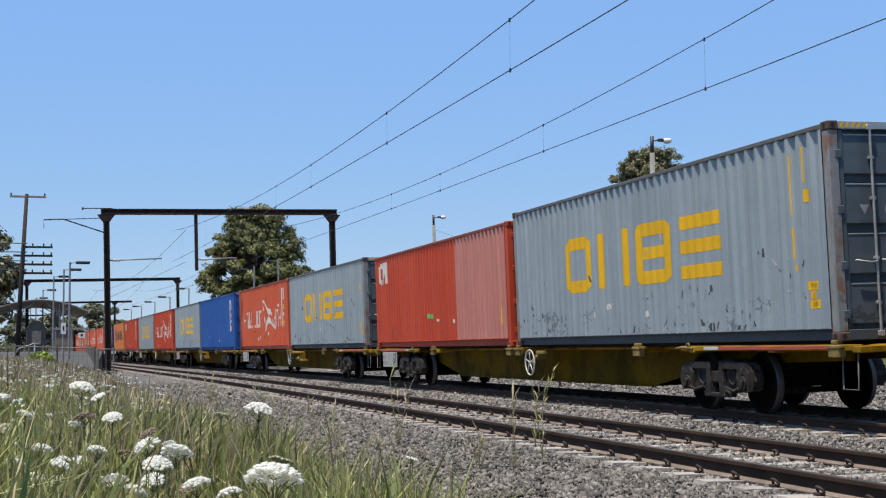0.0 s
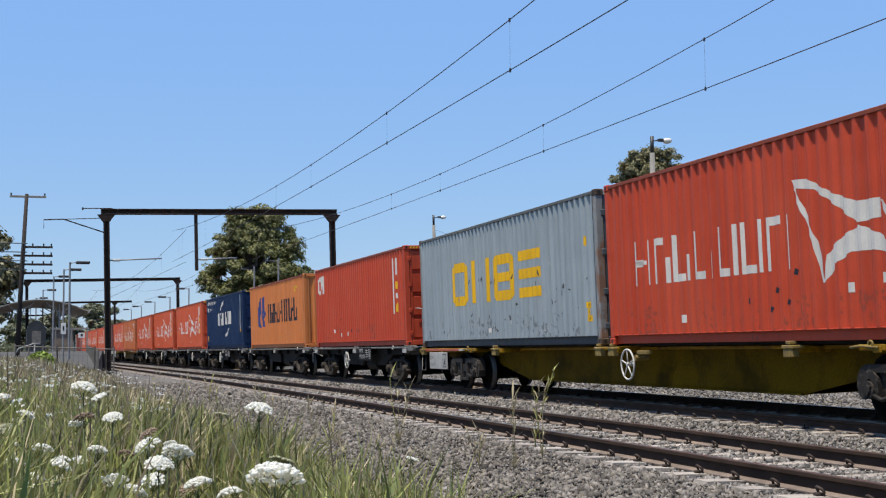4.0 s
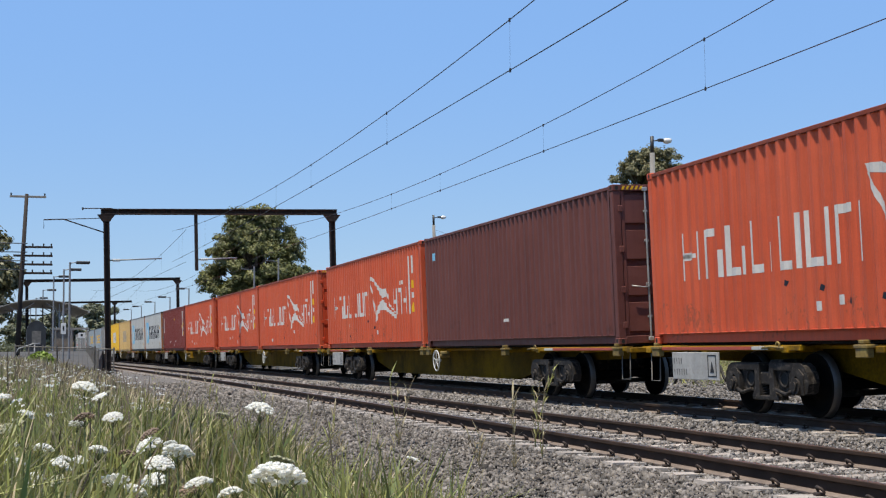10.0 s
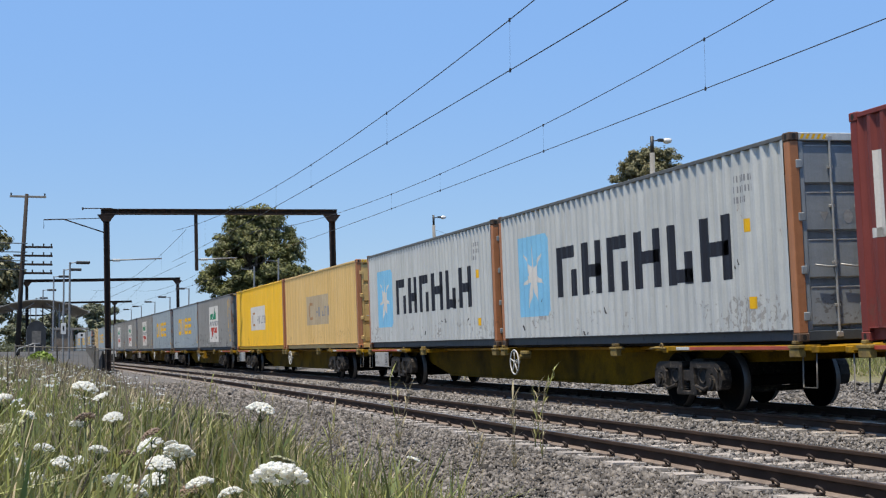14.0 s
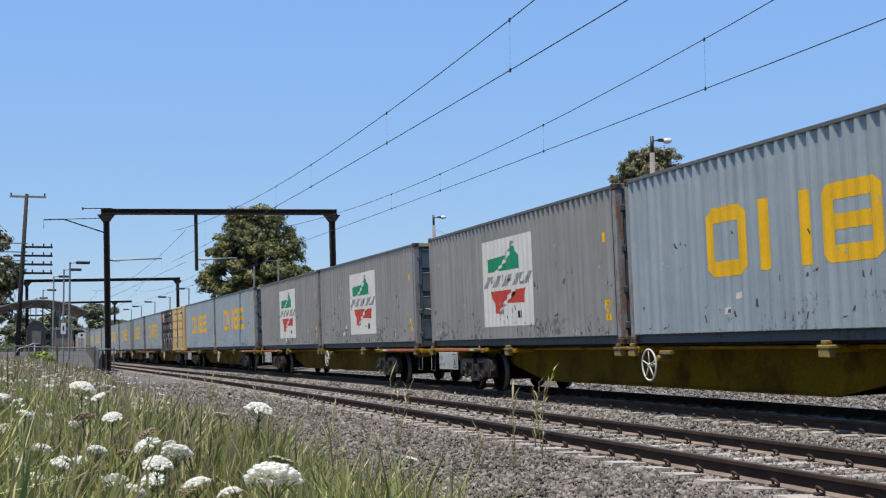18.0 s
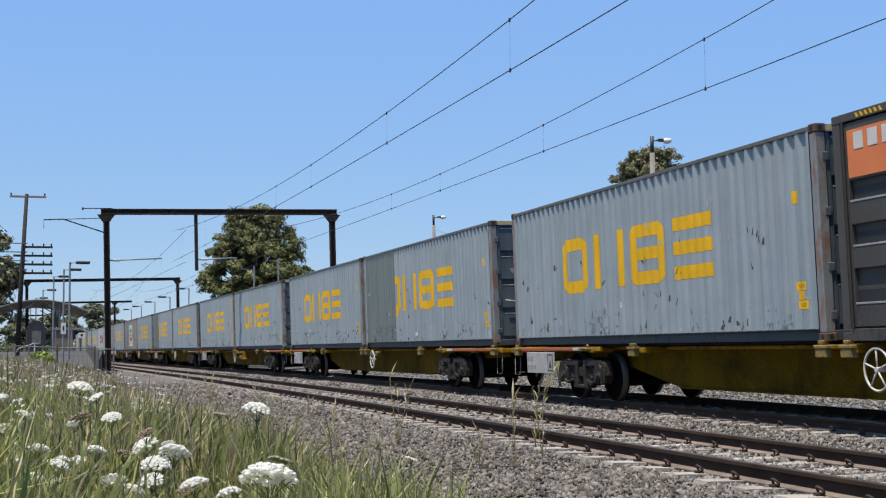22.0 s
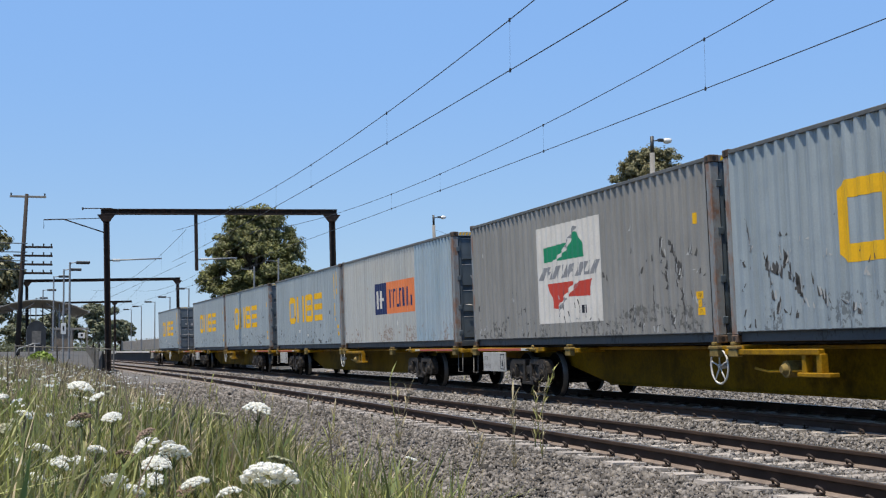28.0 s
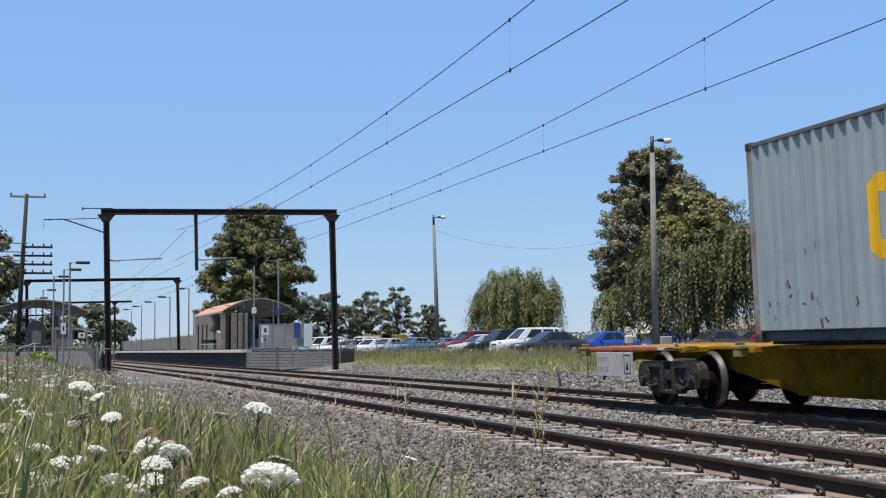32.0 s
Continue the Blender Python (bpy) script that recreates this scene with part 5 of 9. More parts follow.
        b = Build().box(-0.97, -0.2, 0.5, 0.97, 0.2, 0.82, 0.03).box(-e, -0.19, 0.46, e, 0.19, 0.65, 0.02)
        b.cyl((0, 0, 0.82), (0, 0, 0.94), 0.2, n=14)
        b.tube([(-0.8, -0.5, 0.3), (0.8, -0.5, 0.3)], 0.05, 6).tube([(-0.8, 0.5, 0.3), (0.8, 0.5, 0.3)], 0.05, 6)
        for sg in (-1, 1):
            for yy in (-0.4, 0.4):
                b.box(sg * 0.72, yy - 0.05, 0.3, sg * 0.84, yy + 0.05, 0.58, 0.01)
        return b.mesh("bolster")
    # Open bogies: a near-black bolster colour replaces the shade at the centre.
    g = part("bogie", cached(("bolster", plated), bolster), M_BOGIE if plated else M_WAGON_K, parent, "cast steel bogie caked in brake dust", at=pose(0, y, 0))
    for sg in (-1, 1):
        part("side_frame", cached(("sf", sg, plated), lambda: plates(sg) if plated else frames(sg)), M_BOGIE if plated else M_BOGIE_DUSTY, g)
        if not plated:
            # The top bar's shade is painted: it takes the near-black frame colour.
            part("top_chord", cached(("tc", sg), lambda: chord(sg)), M_WAGON_K, g, "top bar blackened to stand in for shade")
        if plated and sg < 0:
            for m in (-1, 1):
                part("frame_hole", cached(("fh", m), lambda: hole(sg, m)), M_DARKHOLE, g)
        for yy in (-0.13, 0.13):
            part("spring", cached(("sn", sg, yy), lambda: spring(sg, yy)), M_BOGIE, g)
    return g, [wheelset(g, -0.88), wheelset(g, 0.88)]


def handwheel_mesh():
    b = Build().ring((0, 0, 0), 0, 0.27, 0.017, 24, 6)
    b.cyl((-0.02, 0, 0), (0.12, 0, 0), 0.035, n=10)
    for i in range(5):
        a = 6.28319 * i / 5 + 0.3
        b.tube([(0, 0, 0), (0, 0.27 * math.cos(a), 0.27 * math.sin(a))], 0.013, 5)
    return b.mesh("handwheel")


def coupler(parent, y, sg, mt):
    def make():
        b = Build().box(-0.11, 0, 0.72, 0.11, 0.45, 0.96, 0.02)
        b.slab([(-0.16, 0.42), (0.16, 0.42), (0.19, 0.62), (0.05, 0.70), (-0.12, 0.66), (-0.17, 0.55)], 2, 0.70, 1.0)
        return b.mesh("coupler")
    part("coupler", cached("coupler", make), M_BOGIE, parent, "knuckle coupler", at=pose(0, y, 0, 0, 0, 0 if sg > 0 else 180))

    def hose():
        return Build().tube([(-0.35, 0, 0.86), (-0.38, 0.14, 0.80), (-0.42, 0.26, 0.62), (-0.44, 0.36, 0.42), (-0.42, 0.46, 0.36), (-0.40, 0.52, 0.42)], 0.026, 7).mesh("air_hose")
    part("air_hose", cached("hose", hose), M_HOSE, parent, "hanging black air hose", at=pose(0, y, 0, 0, 0, 0 if sg > 0 else 180))


def bracket_mesh():
    b = Build().box(-1.27, -0.13, 0.87, -1.16, 0.13, 0.99, 0.012)
    b.box(-1.28, -0.15, 0.99, -1.10, 0.15, 1.04, 0.01)
    b.box(-1.27, -0.05, 1.05, -1.15, 0.05, 1.10, 0.008)
    return b.mesh("twistlock_bracket")


M_BOARD = mat("dusty_white_board", (0.50, 0.49, 0.46), 0.7, 0, 0.2, 4, 40, 0.05, 0.002, dirt=(0.30, 0.28, 0.24), dirt_amount=0.4)
M_FADED = mat("faded_grey_print", (0.20, 0.20, 0.19), 0.7, 0, 0.3, 6, 40, 0)


def wagon_long(label, shift=0.0):
    """An eighty-foot skeletal container wagon with a deep fish-belly girder."""
    W = thing("container_wagon", label, "rail wagon", group="wagons of the train")
    y0, y1 = -0.45, 25.25
    ctr = (y0 + y1) / 2

    def girder():
        b = Build()
        for sg in (-1, 1):
            x = sg * 0.62
            b.slab([(y0 + 1.0, 0.98), (y0 + 4.9, 0.98), (y1 - 4.9, 0.98), (y1 - 1.0, 0.98), (y1 - 1.0, 0.80), (y1 - 4.7, 0.72), (y1 - 7.2, 0.30), (y0 + 7.2, 0.30), (y0 + 4.7, 0.72), (y0 + 1.0, 0.80)], 0, x - 0.012, x + 0.012)
            b.box(x - 0.05, y0 + 7.2, 0.29, x + 0.05, y1 - 7.2, 0.32, 0.004)
        b.box(-0.62, y0 + 7.2, 0.30, 0.62, y1 - 7.2, 0.315)
        return b.mesh("girder")
    part("girder", cached("girder", girder), M_GIRDER, W, "deep grimy mustard girder, its shade put into the paint")

    def deck():
        b = Build()
        b.box(-0.75, y0, 0.97, 0.75, y1, 1.03, 0.01)
        for sg in (-1, 1):
            b.box(sg * 1.19, y0 + 0.1, 0.96, sg * 1.11, y0 + 5.0, 1.04, 0.008)
            b.box(sg * 1.19, y1 - 5.0, 0.96, sg * 1.11, y1 - 0.1, 1.04, 0.008)
        for y in (y0 + 0.12, y0 + 2.2, y0 + 4.6, 6.1, 12.05, 12.75, 18.4, y1 - 4.6, y1 - 2.2, y1 - 0.12):
            b.box(-1.2, y - 0.09, 0.93, 1.2, y + 0.09, 1.02, 0.01)
        # plate added across the middle gap to keep sun off the girder
        b.box(-1.19, 11.95, 0.985, 1.19, 12.9, 1.035, 0.006)
        return b.mesh("deck_frame")
    part("deck_frame", cached("deck", deck), M_WAGON_Y, W, "yellow deck frame")
    for y in (0.08, 6.1, 12.11, 12.7, 18.7, 24.7):
        part("twistlock_bracket", cached("twist", bracket_mesh), M_BRACKET, W, "pale yellow container bracket", at=pose(0, y, 0))
        part("twistlock_bracket", cached("twist", bracket_mesh), M_BRACKET, W, at=pose(0, y, 0, 0, 0, 180))
    for y, name in ((y0 + 0.2, "front"), (y1 - 4.2, "rear")):
        part("warning_strip", cached("strip", lambda: Build().box(-1.215, 0.0, 0.975, -1.195, 3.0, 1.025, 0.003).mesh("warning_strip")), M_REDSTRIPE, W, "red reflective strip", at=pose(0, y + 0.5, 0))
        part("white_strip", cached("wstrip", lambda: Build().box(-1.215, 0.0, 0.975, -1.195, 0.45, 1.025, 0.003).mesh("white_strip")), M_WHITE, W, "white reflective strip", at=pose(0, y + 3.52 if name == "front" else y + 0.04, 0))
    bd = part("number_board", cached("board", lambda: Build().box(-1.225, 0, 0.50, -1.20, 1.60, 0.94, 0.006).mesh("number_board")), M_BOARD, W, "dusty white number board", at=pose(0, y1 - 2.7, 0))

    def code():
        b = Build()
        r = random.Random(3)
        for row, z in ((0, 0.80), (1, 0.62)):
            for i in range(4 if row == 0 else 6):
                y = 1.54 - i * 0.085
                b.box(-1.229, y - 0.03, z - 0.05, -1.2255, y - 0.015, z + 0.05)
                b.box(-1.229, y - 0.015, z + r.choice((-0.045, 0, 0.035)), -1.2255, y, z + 0.045)
        return b.mesh("code_bars")
    part("code_bars", cached("code", code), M_FADED, bd)

    def tri():
        b = Build()
        for z0, z1, a, c in ((0.55, 0.57, 0.08, 0.36), (0.88, 0.90, 0.08, 0.36), (0.55, 0.90, 0.08, 0.10), (0.55, 0.90, 0.34, 0.36)):
            b.box(-1.229, a, z0, -1.2255, c, z1)
        b.add([(-1.229, 0.15, 0.62), (-1.229, 0.29, 0.62), (-1.229, 0.22, 0.80)], [(0, 1, 2)])
        return b.mesh("sign_frame")
    part("sign_frame", cached("tri", tri), M_BLACKMARK, bd)
    part("handwheel", cached("handwheel", handwheel_mesh), M_WHITE, W, "white spoked handbrake wheel", at=pose(-1.18, 11.58 + shift, 0.72))

    def beam():
        b = Build().box(-1.24, 8.75, 0.90, -1.12, 11.3, 0.985, 0.012)
        b.box(-1.22, 8.72, 0.60, -1.10, 8.84, 0.92, 0.01).box(-1.22, 9.1, 0.62, -1.10, 9.2, 0.92, 0.01)
        b.box(-1.24, 8.5, 0.60, -1.08, 9.3, 0.66, 0.01)
        b.tube([(-1.15, 9.2, 0.68), (-1.15, 10.2, 0.66), (-1.12, 10.6, 0.70)], 0.022, 6)
        return b.mesh("brake_beam")

    def cylinder():
        return Build().cyl((-1.2, 9.65, 0.70), (-0.8, 9.65, 0.70), 0.12, n=16).cyl((-1.27, 9.65, 0.70), (-1.2, 9.65, 0.70), 0.05, 0.09, 12).mesh("brake_cylinder")

    def lug():
        return Build().box(-1.2, 10.75, 0.9, -1.08, 11.15, 0.97, 0.012).cyl((-1.16, 11.3, 0.84), (-0.9, 11.3, 0.84), 0.05, n=10).mesh("brake_lug")
    if shift:
        part("brake_beam", cached("beam", beam), M_WAGON_Y, W, "yellow brake beam and levers", at=pose(0, shift, 0))
        part("brake_cylinder", cached("bcyl", cylinder), M_BRACKET, W, "dusty brake cylinder", at=pose(0, shift, 0))
    else:
        part("brake_lug", cached("blug", lug), M_BRACKET, W)

    def lever():
        b = Build().tube([(-1.2, 0, 1.0), (-1.22, 0.35, 1.02), (-1.2, 0.6, 1.0)], 0.02, 7).ring((-1.21, 0.15, 1.04), 0, 0.045, 0.016, 12, 6)
        return b.mesh("lashing_ring")
    for y in (4.1, y1 - 4.6):
        part("lashing_ring", cached("lash", lever), M_BRACKET, W, at=pose(0, y, 0))

    def step():
        return Build().tube([(-1.15, 0, 0.95), (-1.17, 0, 0.45), (-1.17, 0.34, 0.45), (-1.15, 0.34, 0.95)], 0.011, 6).mesh("shunter_step")
    for y in (y0 + 0.15, y1 - 0.5):
        part("shunter_step", cached("step", step), M_WAGON_G, W, "grey steel shunter's step", at=pose(0, y, 0))
    coupler(W, y0, -1, None)
    coupler(W, y1, 1, None)
    sets = []
    for y in (3.5, y1 + y0 - 3.5 + 0.0):
        sets += bogie(W, y)[1]
    return W, sets, (y0 + y1) / 2


def wagon_short(label, wheel, board_):
    """A forty-foot dark wagon that carries a single container."""
    W = thing("short_container_wagon", label, "rail wagon", group="wagons of the train")
    y0, y1 = -0.75, 12.95

    def frame_():
        b = Build()
        for sg in (-1, 1):
            b.box(sg * 0.98, y0 + 0.1, 0.86, sg * 0.88, y1 - 0.1, 1.03, 0.01)
            b.box(sg * 0.32, y0, 0.62, sg * 0.26, y1, 1.02, 0.01)
            b.slab([(y0 + 3.2, 0.9), (y1 - 3.2, 0.9), (y1 - 4.4, 0.52), (y0 + 4.4, 0.52)], 0, sg * 0.9 - 0.02, sg * 0.9 + 0.02)
        for i in range(9):
            y = y0 + 0.15 + (y1 - y0 - 0.3) * i / 8
            b.box(-1.1, y - 0.1, 0.88, 1.1, y + 0.1, 1.03, 0.01)
        return b.mesh("frame")
    part("frame", cached("sframe", frame_), M_WAGON_K, W, "grimy dark steel frame")

    def edge():
        b = Build().box(-1.2, y0 + 0.05, 1.0, -1.1, y1 - 0.05, 1.05, 0.01)
        b.box(-1.24, y0 + 0.15, 0.93, -1.1, y0 + 0.75, 1.08, 0.01).box(-1.24, y1 - 0.75, 0.93, -1.1, y1 - 0.15, 1.08, 0.01)
        return b.mesh("deck_edge")
    part("deck_edge", cached("sedge", edge), M_WAGON_G, W, "dusty grey deck edge", at=pose(0, 0, LIFT))
    for y in (0.08, 6.1, 12.11):
        part("twistlock_bracket", cached("twistg", bracket_mesh), M_WAGON_G, W, at=pose(0, y, LIFT - 0.01))
    # Pale plates added over the brackets in place of sunlight on them.
    for y in (0.08, 6.1, 12.11):
        part("marker_plate", cached("smark", lambda: Build().box(-1.287, -0.2, 0.875, -1.275, 0.2, 0.985, 0.004).mesh("marker_plate")), M_BOARD, W, "pale plate painted as the lit bracket face", at=pose(0, y, LIFT))

    def board():
        return Build().box(-1.23, 4.15, 0.56, -1.205, 5.7, 0.98, 0.006).mesh("number_board")

    def code():
        b = Build()
        for z, n in ((0.88, 5), (0.69, 7)):
            for i in range(n):
                y = 5.62 - i * 0.1
                b.box(-1.234, y - 0.055, z - 0.065, -1.2305, y - 0.03, z + 0.065)
                b.box(-1.234, y - 0.03, z + 0.02, -1.2305, y, z + 0.05)
        for i in range(4):
            b.box(-1.234, 4.55, 0.66 + i * 0.07, -1.2305, 4.8, 0.69 + i * 0.07)
        for u0, z0, u1, z1 in ((4.2, 0.62, 4.42, 0.635), (4.2, 0.9, 4.42, 0.915), (4.2, 0.62, 4.215, 0.915), (4.405, 0.62, 4.42, 0.915)):
            b.box(-1.234, u0, z0, -1.2305, u1, z1)
        b.slab([(4.26, 0.68), (4.36, 0.68), (4.31, 0.86)], 0, -1.234, -1.2305)
        return b.mesh("code_bars")
    if board_:
        bd = part("number_board", cached("sboard", board), M_WAGON_K, W, "black number board", at=pose(0, 0, 0.12))
        part("code_bars", cached("scode", code), M_BOARD, bd, "faded white bars")
    if wheel:
        part("handwheel", cached("handwheel", handwheel_mesh), M_WHITE, W, "white spoked handbrake wheel", at=pose(-1.2, wheel, 0.68))
    part("lashing_ring", cached("lash2", lambda: Build().ring((-1.2, 1.6, 1.08), 0, 0.05, 0.018, 12, 6).mesh("lashing_ring")), M_BOARD, W)

    def tank():
        return Build().cyl((-0.75, 4.6, 0.55), (-0.75, 5.8, 0.55), 0.19, n=16).mesh("air_tank")
    part("air_tank", cached("stank", tank), M_WAGON_K, W, "dark air tank")
    part("brake_valve", cached("svalve", lambda: Build().box(-1.05, 5.9, 0.5, -0.7, 6.4, 0.88, 0.02).mesh("brake_valve")), M_WAGON_K, W)

    def lever():
        return Build().tube([(-1.16, y1 + 0.35, 0.55), (-1.16, y1 + 0.35, 0.86), (-1.16, y1 + 0.3, 0.93), (-1.16, y1 - 0.2, 0.93), (-1.16, y1 - 1.4, 0.80)], 0.013, 6).mesh("uncoupling_lever")
    part("uncoupling_lever", cached("slever", lever), M_BOARD, W, "pale bent uncoupling rod")
    coupler(W, y0, -1, None)
    coupler(W, y1, 1, None)
    sets = []
    for y in (1.45, 10.65):
        sets += bogie(W, y, False)[1]
    return W, sets, (y0 + y1) / 2


# ---- what the train carries, from front to back ----
L_BLOCKS = "slate-grey forty-foot container with yellow block shapes, scraped low on the side"
L_PANEL = "dull grey forty-foot container with a white, green and red side panel"
L_BIRD = "orange-red forty-foot container with white bars and a winged shape"


def c_blocks(seed=0, hurt=False):
    return shipping_container(L_BLOCKS if not hurt else "slate-grey container with yellow blocks, its side gashed and dented", P_GREY, marks_four_blocks(seed) + (dents(True) if hurt else []) + scuffs(seed + 7 * hurt) + labels(seed % 4), P_SILL, "door_pale")


def c_blocks_patched():
    p = [("repainted_patch", P_PATCH, [R(0.2, 0.18, 3.55, 2.83)], "darker repainted end of the side")]
    m = marks_four_blocks(0)[1:] + [("painted_block", M_YELLOW, [R(3.57, 1.87, 3.87, 2.1), [(3.87, 1.25), (4.1, 1.25), (4.1, 2.0), (4.02, 2.1), (3.87, 2.1)], [(3.57, 1.02), (3.8, 0.9), (3.87, 1.02), (4.0, 1.02), (4.1, 1.14), (4.1, 1.25), (3.57, 1.25)]], "")]
    return shipping_container("slate-grey container with yellow blocks partly painted over at one end", P_GREY, p + m + scuffs(40) + labels(3), P_SILL, "door_pale")


def c_panel(seed=0, hurt=False):
    return shipping_container(L_PANEL, P_GREY_D, marks_panel(seed) + (dents(False) if hurt else []) + scuffs(20 + seed, 110, 40) + labels(seed % 4), P_SILL, "door_pale")


def c_bird(seed=0, h=CH):
    return shipping_container(L_BIRD, P_ORANGE, marks_bird() + side_text(seed % 5), None, "door_bird", h=h)


def c_bird_red():
    return shipping_container("brick-red forty-foot container with white bars and a winged shape", P_RED, marks_bird() + side_text(2), None, "door_bird")


def c_bird_tan():
    return shipping_container("faded brick-orange container with white bars and a red-backed winged shape", P_TAN, marks_bird(True) + [("code_labels", M_MARKWHITE, [R(10.5, 2.35, 11.5, 2.52), R(10.9, 2.12, 11.15, 2.28), R(11.0, 1.8, 11.1, 1.98)], "white code labels"), ("yellow_label", M_YELLOW, [R(11.2, 1.5, 11.4, 1.7)], "")] , None, "door_bird")


def c_star(seed=0):
    return shipping_container("pale grey forty-foot container with a sky-blue star square and dark bars", P_PALE, marks_star() + scuffs(50 + seed, 14, 8) + [("dark_code", M_DIMMARK, bars(10.55, 11.15, 2.42, 2.52, 5, 0.7, 3, False) + bars(10.6, 11.1, 2.26, 2.36, 4, 0.7, 4, False) + bars(10.6, 10.95, 2.10, 2.20, 3, 0.7, 5, False), "rows of small grey code bars"), ("yellow_label", M_YELLOW, [R(10.9, 0.5, 11.05, 0.68), R(10.8, 1.65, 10.98, 1.85)], "yellow labels")], P_SILL, "door_pale")


def c_red():
    return shipping_container("brick-red forty-foot container, bleached pink towards its front end", P_RED, marks_corner() + [("bleached_panel", P_PINK, [R(8.2, 0.18, 12.0, 2.735)], "bleached pink-red sheets"), ("yellow_streaks", M_YELLOW, [R(11.35, 1.2, 11.40, 1.55), R(11.52, 0.5, 11.68, 0.9), R(11.36, 0.62, 11.40, 0.8), R(11.55, 1.05, 11.58, 1.5)], "dribbled yellow paint"), ("green_tag", M_GREENTAG, [R(5.6, 0.78, 5.75, 0.9), R(5.95, 0.76, 6.1, 0.88)], ""), ("white_scrap", M_MARKWHITE, [R(6.5, 0.68, 6.62, 0.74), R(7.9, 0.6, 8.1, 0.7)], "")], None, "door", h=2.82)


def c_red_corner():
    return shipping_container("brick-red forty-foot container with white block marks in a corner", P_RED, marks_corner() + side_text(4), None, "door", h=CH_LOW)


TRAIN = [
    ("long", -26.27, [c_blocks(2), c_blocks(1)]),
    ("long", 0.0, [c_blocks(0), c_red()]),
    ("long", 26.27, [c_blocks(1), c_bird(0)]),
    ("long", 52.55, [shipping_container("bright blue forty-foot container with plain ribbed sides", P_BLUE, side_text(1), None, "door"), c_blocks(2)]),
    ("long", 78.82, [c_bird_red(), c_blocks(3)]),
    ("short", 105.09, [c_red_corner()]),
    ("short", 119.42, [shipping_container("apricot-orange container with a blue emblem and dark bars", P_APRICOT, marks_bow(), None, "sheet", h=CH_LOW)]),
    ("short", 133.74, [shipping_container("navy-blue container with white bars between two arcs", P_NAVY, marks_arcs(), None, "door", h=CH_LOW)]),
    ("short", 148.07, [c_bird(1, CH_LOW)]),
    ("short", 162.39, [c_bird(2, CH_LOW)]),
    ("short", 176.72, [c_bird(3, CH_LOW)]),
    ("long", 191.04, [c_bird_tan(), c_bird(0)]),
    ("long", 217.32, [shipping_container("plain maroon-brown forty-foot container with ribbed sides", P_BROWN, [("blue_tag", M_SKYBLUE, [R(0.7, 2.3, 0.95, 2.5)], "small blue tag"), ("white_scrap", M_MARKWHITE, [R(6.0, 0.55, 6.3, 0.62)], "")], None, "door"), c_bird(1)]),
    ("long", 243.59, [c_bird(2), c_bird(3)]),
    ("long", 269.86, [c_bird(4), shipping_container("dark red forty-foot container with white corner marks", P_MAROON, [("white_marks", M_MARKWHITE, [R(0.45, 1.3, 0.6, 2.4), R(0.3, 1.3, 0.75, 1.42)], ""), ("yellow_label", M_YELLOW, [R(6.5, 2.1, 6.75, 2.25), R(10.6, 1.5, 11.0, 1.68), R(10.7, 1.85, 10.85, 2.0)], ""), ("white_scrap", M_MARKWHITE, [R(6.9, 0.6, 7.15, 0.68)], "")] + side_text(3), None, "door")]),
    ("long", 296.14, [c_star(0), c_star(1)]),
    ("long", 322.41, [shipping_container("sun-faded tan container with a ghosted panel and rusty posts", P_TANSTRAW, marks_small_panel(M_GHOST), None, "door", cast=P_RUSTPOST), shipping_container("golden-yellow container with a pale panel and an orange ring", P_YELLOW, marks_small_panel(), None, "door", cast=P_RUSTPOST)]),
    ("long", 348.68, [c_panel(0), c_blocks(1)]),
    ("long", 374.96, [c_blocks(2), c_panel(1)]),
    ("long", 401.23, [c_panel(2), c_panel(3)]),
    ("long", 427.50, [c_blocks(0), c_blocks(3)]),
    ("mixed", 453.78, [side_door_container("pale straw twenty-foot container with folding side doors", P_STRAW, None, None, 1), side_door_container("charcoal twenty-foot container with folding side doors and painted-on rib highlights", P_CHAR, M_LOCKBAR, M_BLACKMARK, 2), c_blocks(1)]),
    ("long", 480.05, [c_blocks_patched(), c_blocks(2)]),
    ("long", 506.32, [c_blocks(3), c_blocks(0)]),
    ("long", 532.60, [c_blocks(1), c_blocks_patched()]),
    ("long", 558.87, [c_blocks(2), c_panel(0)]),
    ("long", 585.14, [c_blocks(3, True), c_panel(1, True)]),
    ("long", 611.41, [shipping_container("weathered pale blue-grey container with navy and orange panels, rust-streaked", P_SKYWHITE, [("faded_blue_sheet", P_FADEBLUE, [R(8.7, 0.18, 11.98, 2.86)], "faded pale blue sheets")] + marks_two_tone() + [("white_scrap", M_MARKWHITE, [[(6.6, 0.62), (6.8, 0.68), (6.78, 0.8), (6.62, 0.76)]], "")], P_SILL, "door_pale"), c_blocks(0)]),
    ("long", 637.69, [c_blocks(1), c_blocks(2)]),
    ("last", 663.96, [c_blocks(0)]),
]
# coloured mark on the charcoal box and papers on the straw one
_st, _ch = TRAIN[21][2][0], TRAIN[21][2][1]
part("orange_sign", Build().box(0.008, 4.7, 2.1, 0.017, 5.75, 2.72, 0.002), M_ORANGEMARK, _ch, "orange sign")
_b = Build()
for _i in range(3):
    _b.box(0.003, 4.8 + _i * 0.3, 2.46, 0.0075, 5.0 + _i * 0.3, 2.68)
part("sign_bars", _b, M_MARKWHITE, _ch, "white bars on the sign")
_b = Build()
for _i in range(7):
    _b.box(0.010, 0.45 + _i * 0.12, 2.6, 0.0165, 0.52 + _i * 0.12, 2.7)
